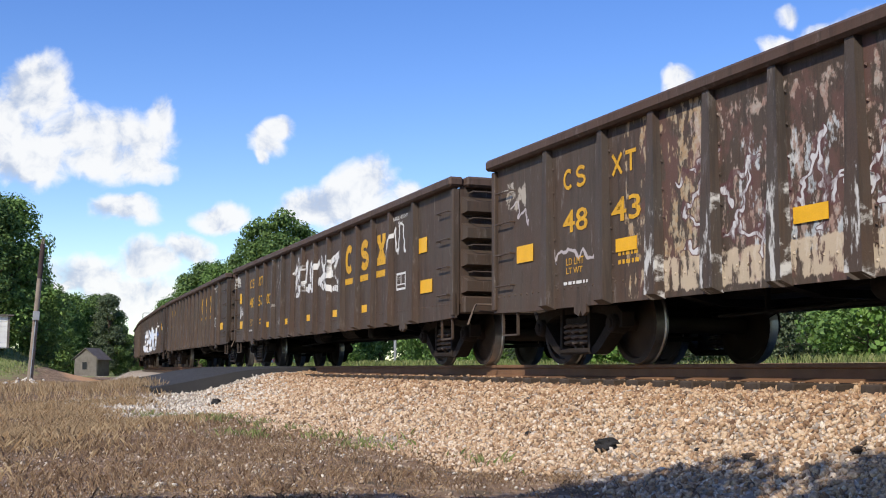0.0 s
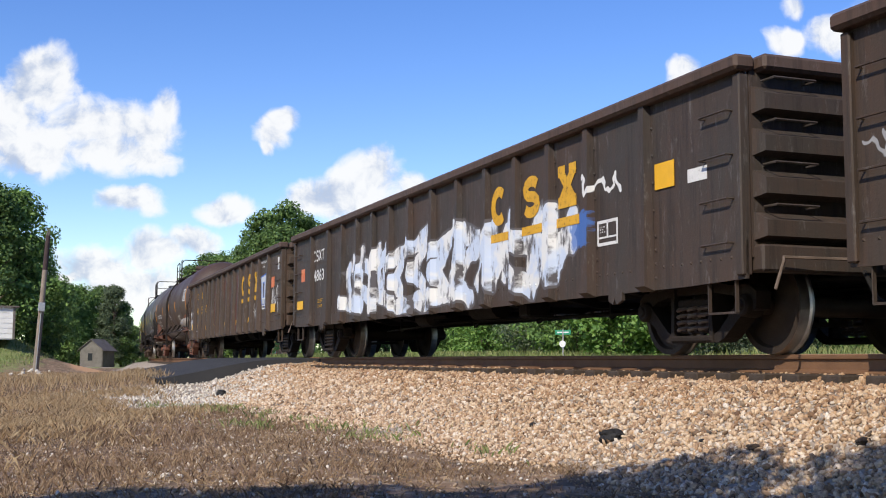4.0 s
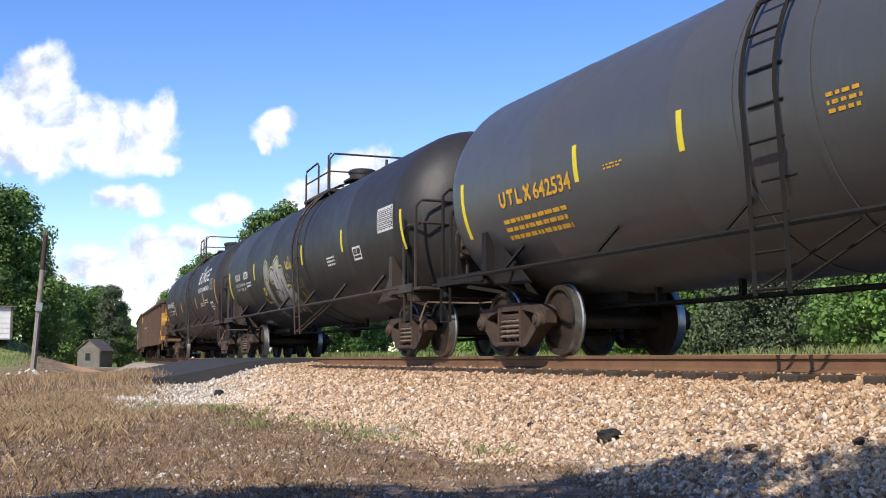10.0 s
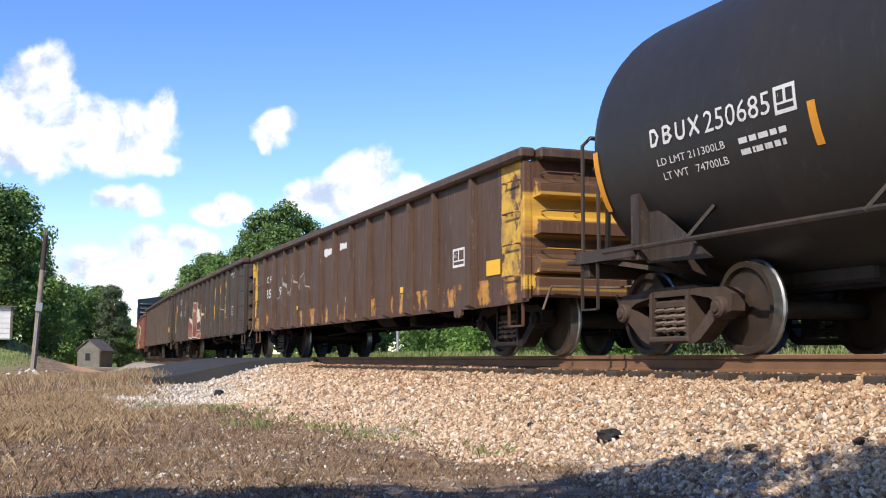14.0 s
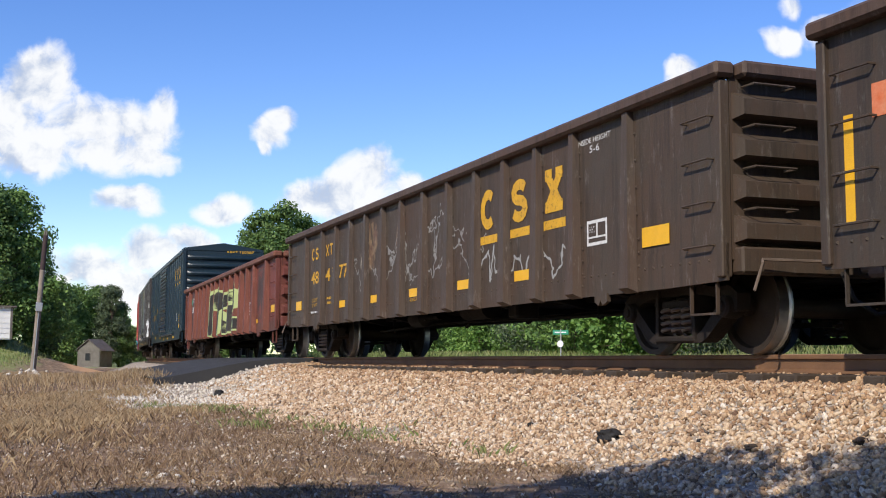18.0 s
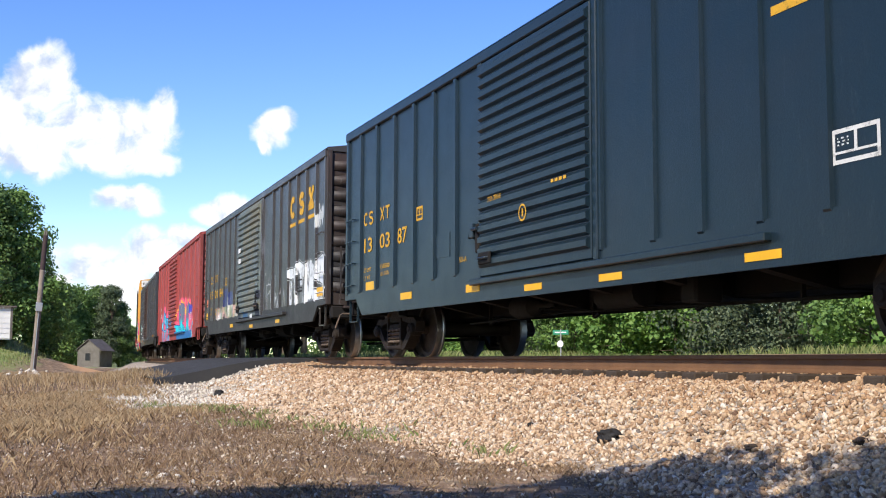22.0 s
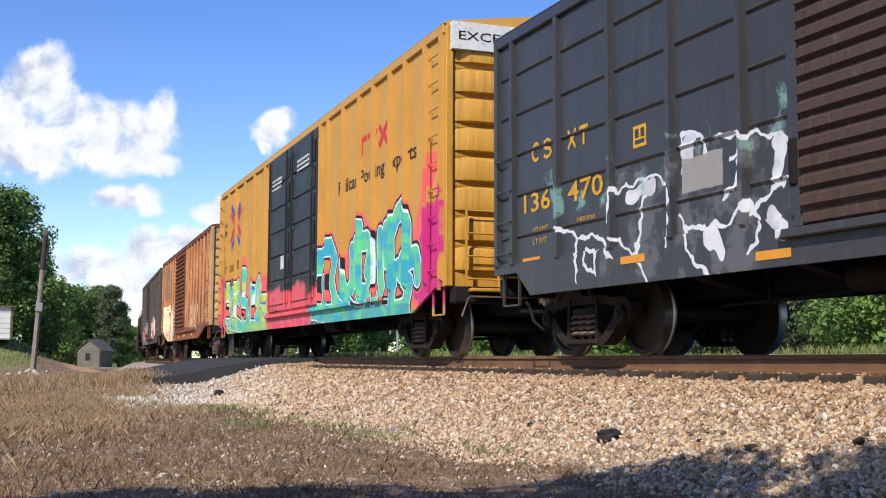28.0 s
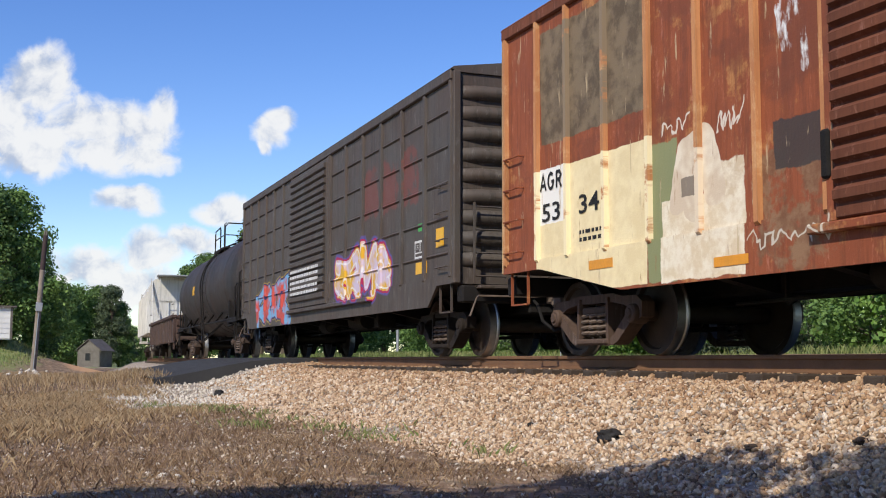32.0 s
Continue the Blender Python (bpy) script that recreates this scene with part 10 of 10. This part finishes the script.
def make_far_car(x, y, turn, label):
    ob = thing("parked_car", label, "car", "cars parked beyond the field", at=pose(x, y, float(ground_z(x, y)), 0, 0, turn))
    part("body", Mb().prism([(-2.2, 0.35), (2.2, 0.35), (2.25, 0.75), (1.2, 0.9), (0.6, 1.4), (-1.3, 1.42), (-2.0, 0.95), (-2.25, 0.9)], "y", -0.85, 0.85), M_CARWHITE, ob)
    part("window", Mb().prism([(-1.75, 0.97), (1.0, 0.95), (0.55, 1.33), (-1.25, 1.35)], "y", -0.856, 0.856), M_GLASSDARK, ob)
    for sx in (-1.35, 1.35):
        for sy in (-0.8, 0.8):
            part("wheel", Mb().lathe([(-0.1, 0.001), (-0.1, 0.33), (0.1, 0.33), (0.1, 0.001)], "y", (sx, sy, 0.33), 14), M_RUBBER, ob)


make_far_car(-125.0, 52.0, 20, "white car parked beyond the grass")
make_far_car(-122.0, 57.5, 15, "white car parked under distant trees")

lump("rock", -8.4, 5.03, 0.12, M_COAL, "black lump of asphalt lying on the ballast", 0.5, 1)
lump("rock", -8.15, 1.32, 0.033, M_WHITESTONE, "single white stone lying in dry grass", 0.6, 2)
lump("rock", -10.01, 5.12, 0.04, M_COAL, "small dark lump on the ballast", 0.6, 3)
lump("rock", -7.26, 5.14, 0.03, M_COAL, "small dark lump on the ballast", 0.6, 5)
lump("rock", -5.76, 5.3, 0.06, M_TIE, "brown splinter of wood on the ballast", 0.5, 6)
lump("rock", -6.63, 5.12, 0.06, M_TIE, "brown splinter of wood on the ballast", 0.4, 7)
lump("rock", -24.0, 5.0, 0.12, M_COAL, "dark lump in the pale gravel", 0.6, 4)


# ---------------------------------------------------------------- movement
def motions():
    for ob, mid in CARS:
        rows = []
        for k in range(33):
            x, y, t = on_track(mid + travel(k))
            rows.append((float(k), pose(float(x), float(y), ZR, 0, 0, math.degrees(t))))
        walk(ob, rows)
    # the wheels roll on the rails; alike wheelsets turn alike
    for i, (w, ax) in enumerate(WHEELS):
        spin = [(k / 15, pose(ax, 0, 0.457, 0, math.degrees((travel(k / 15) - travel(0)) / 0.457) % 360, 0)) for k in range(481)]
        walk(w, spin)


motions()
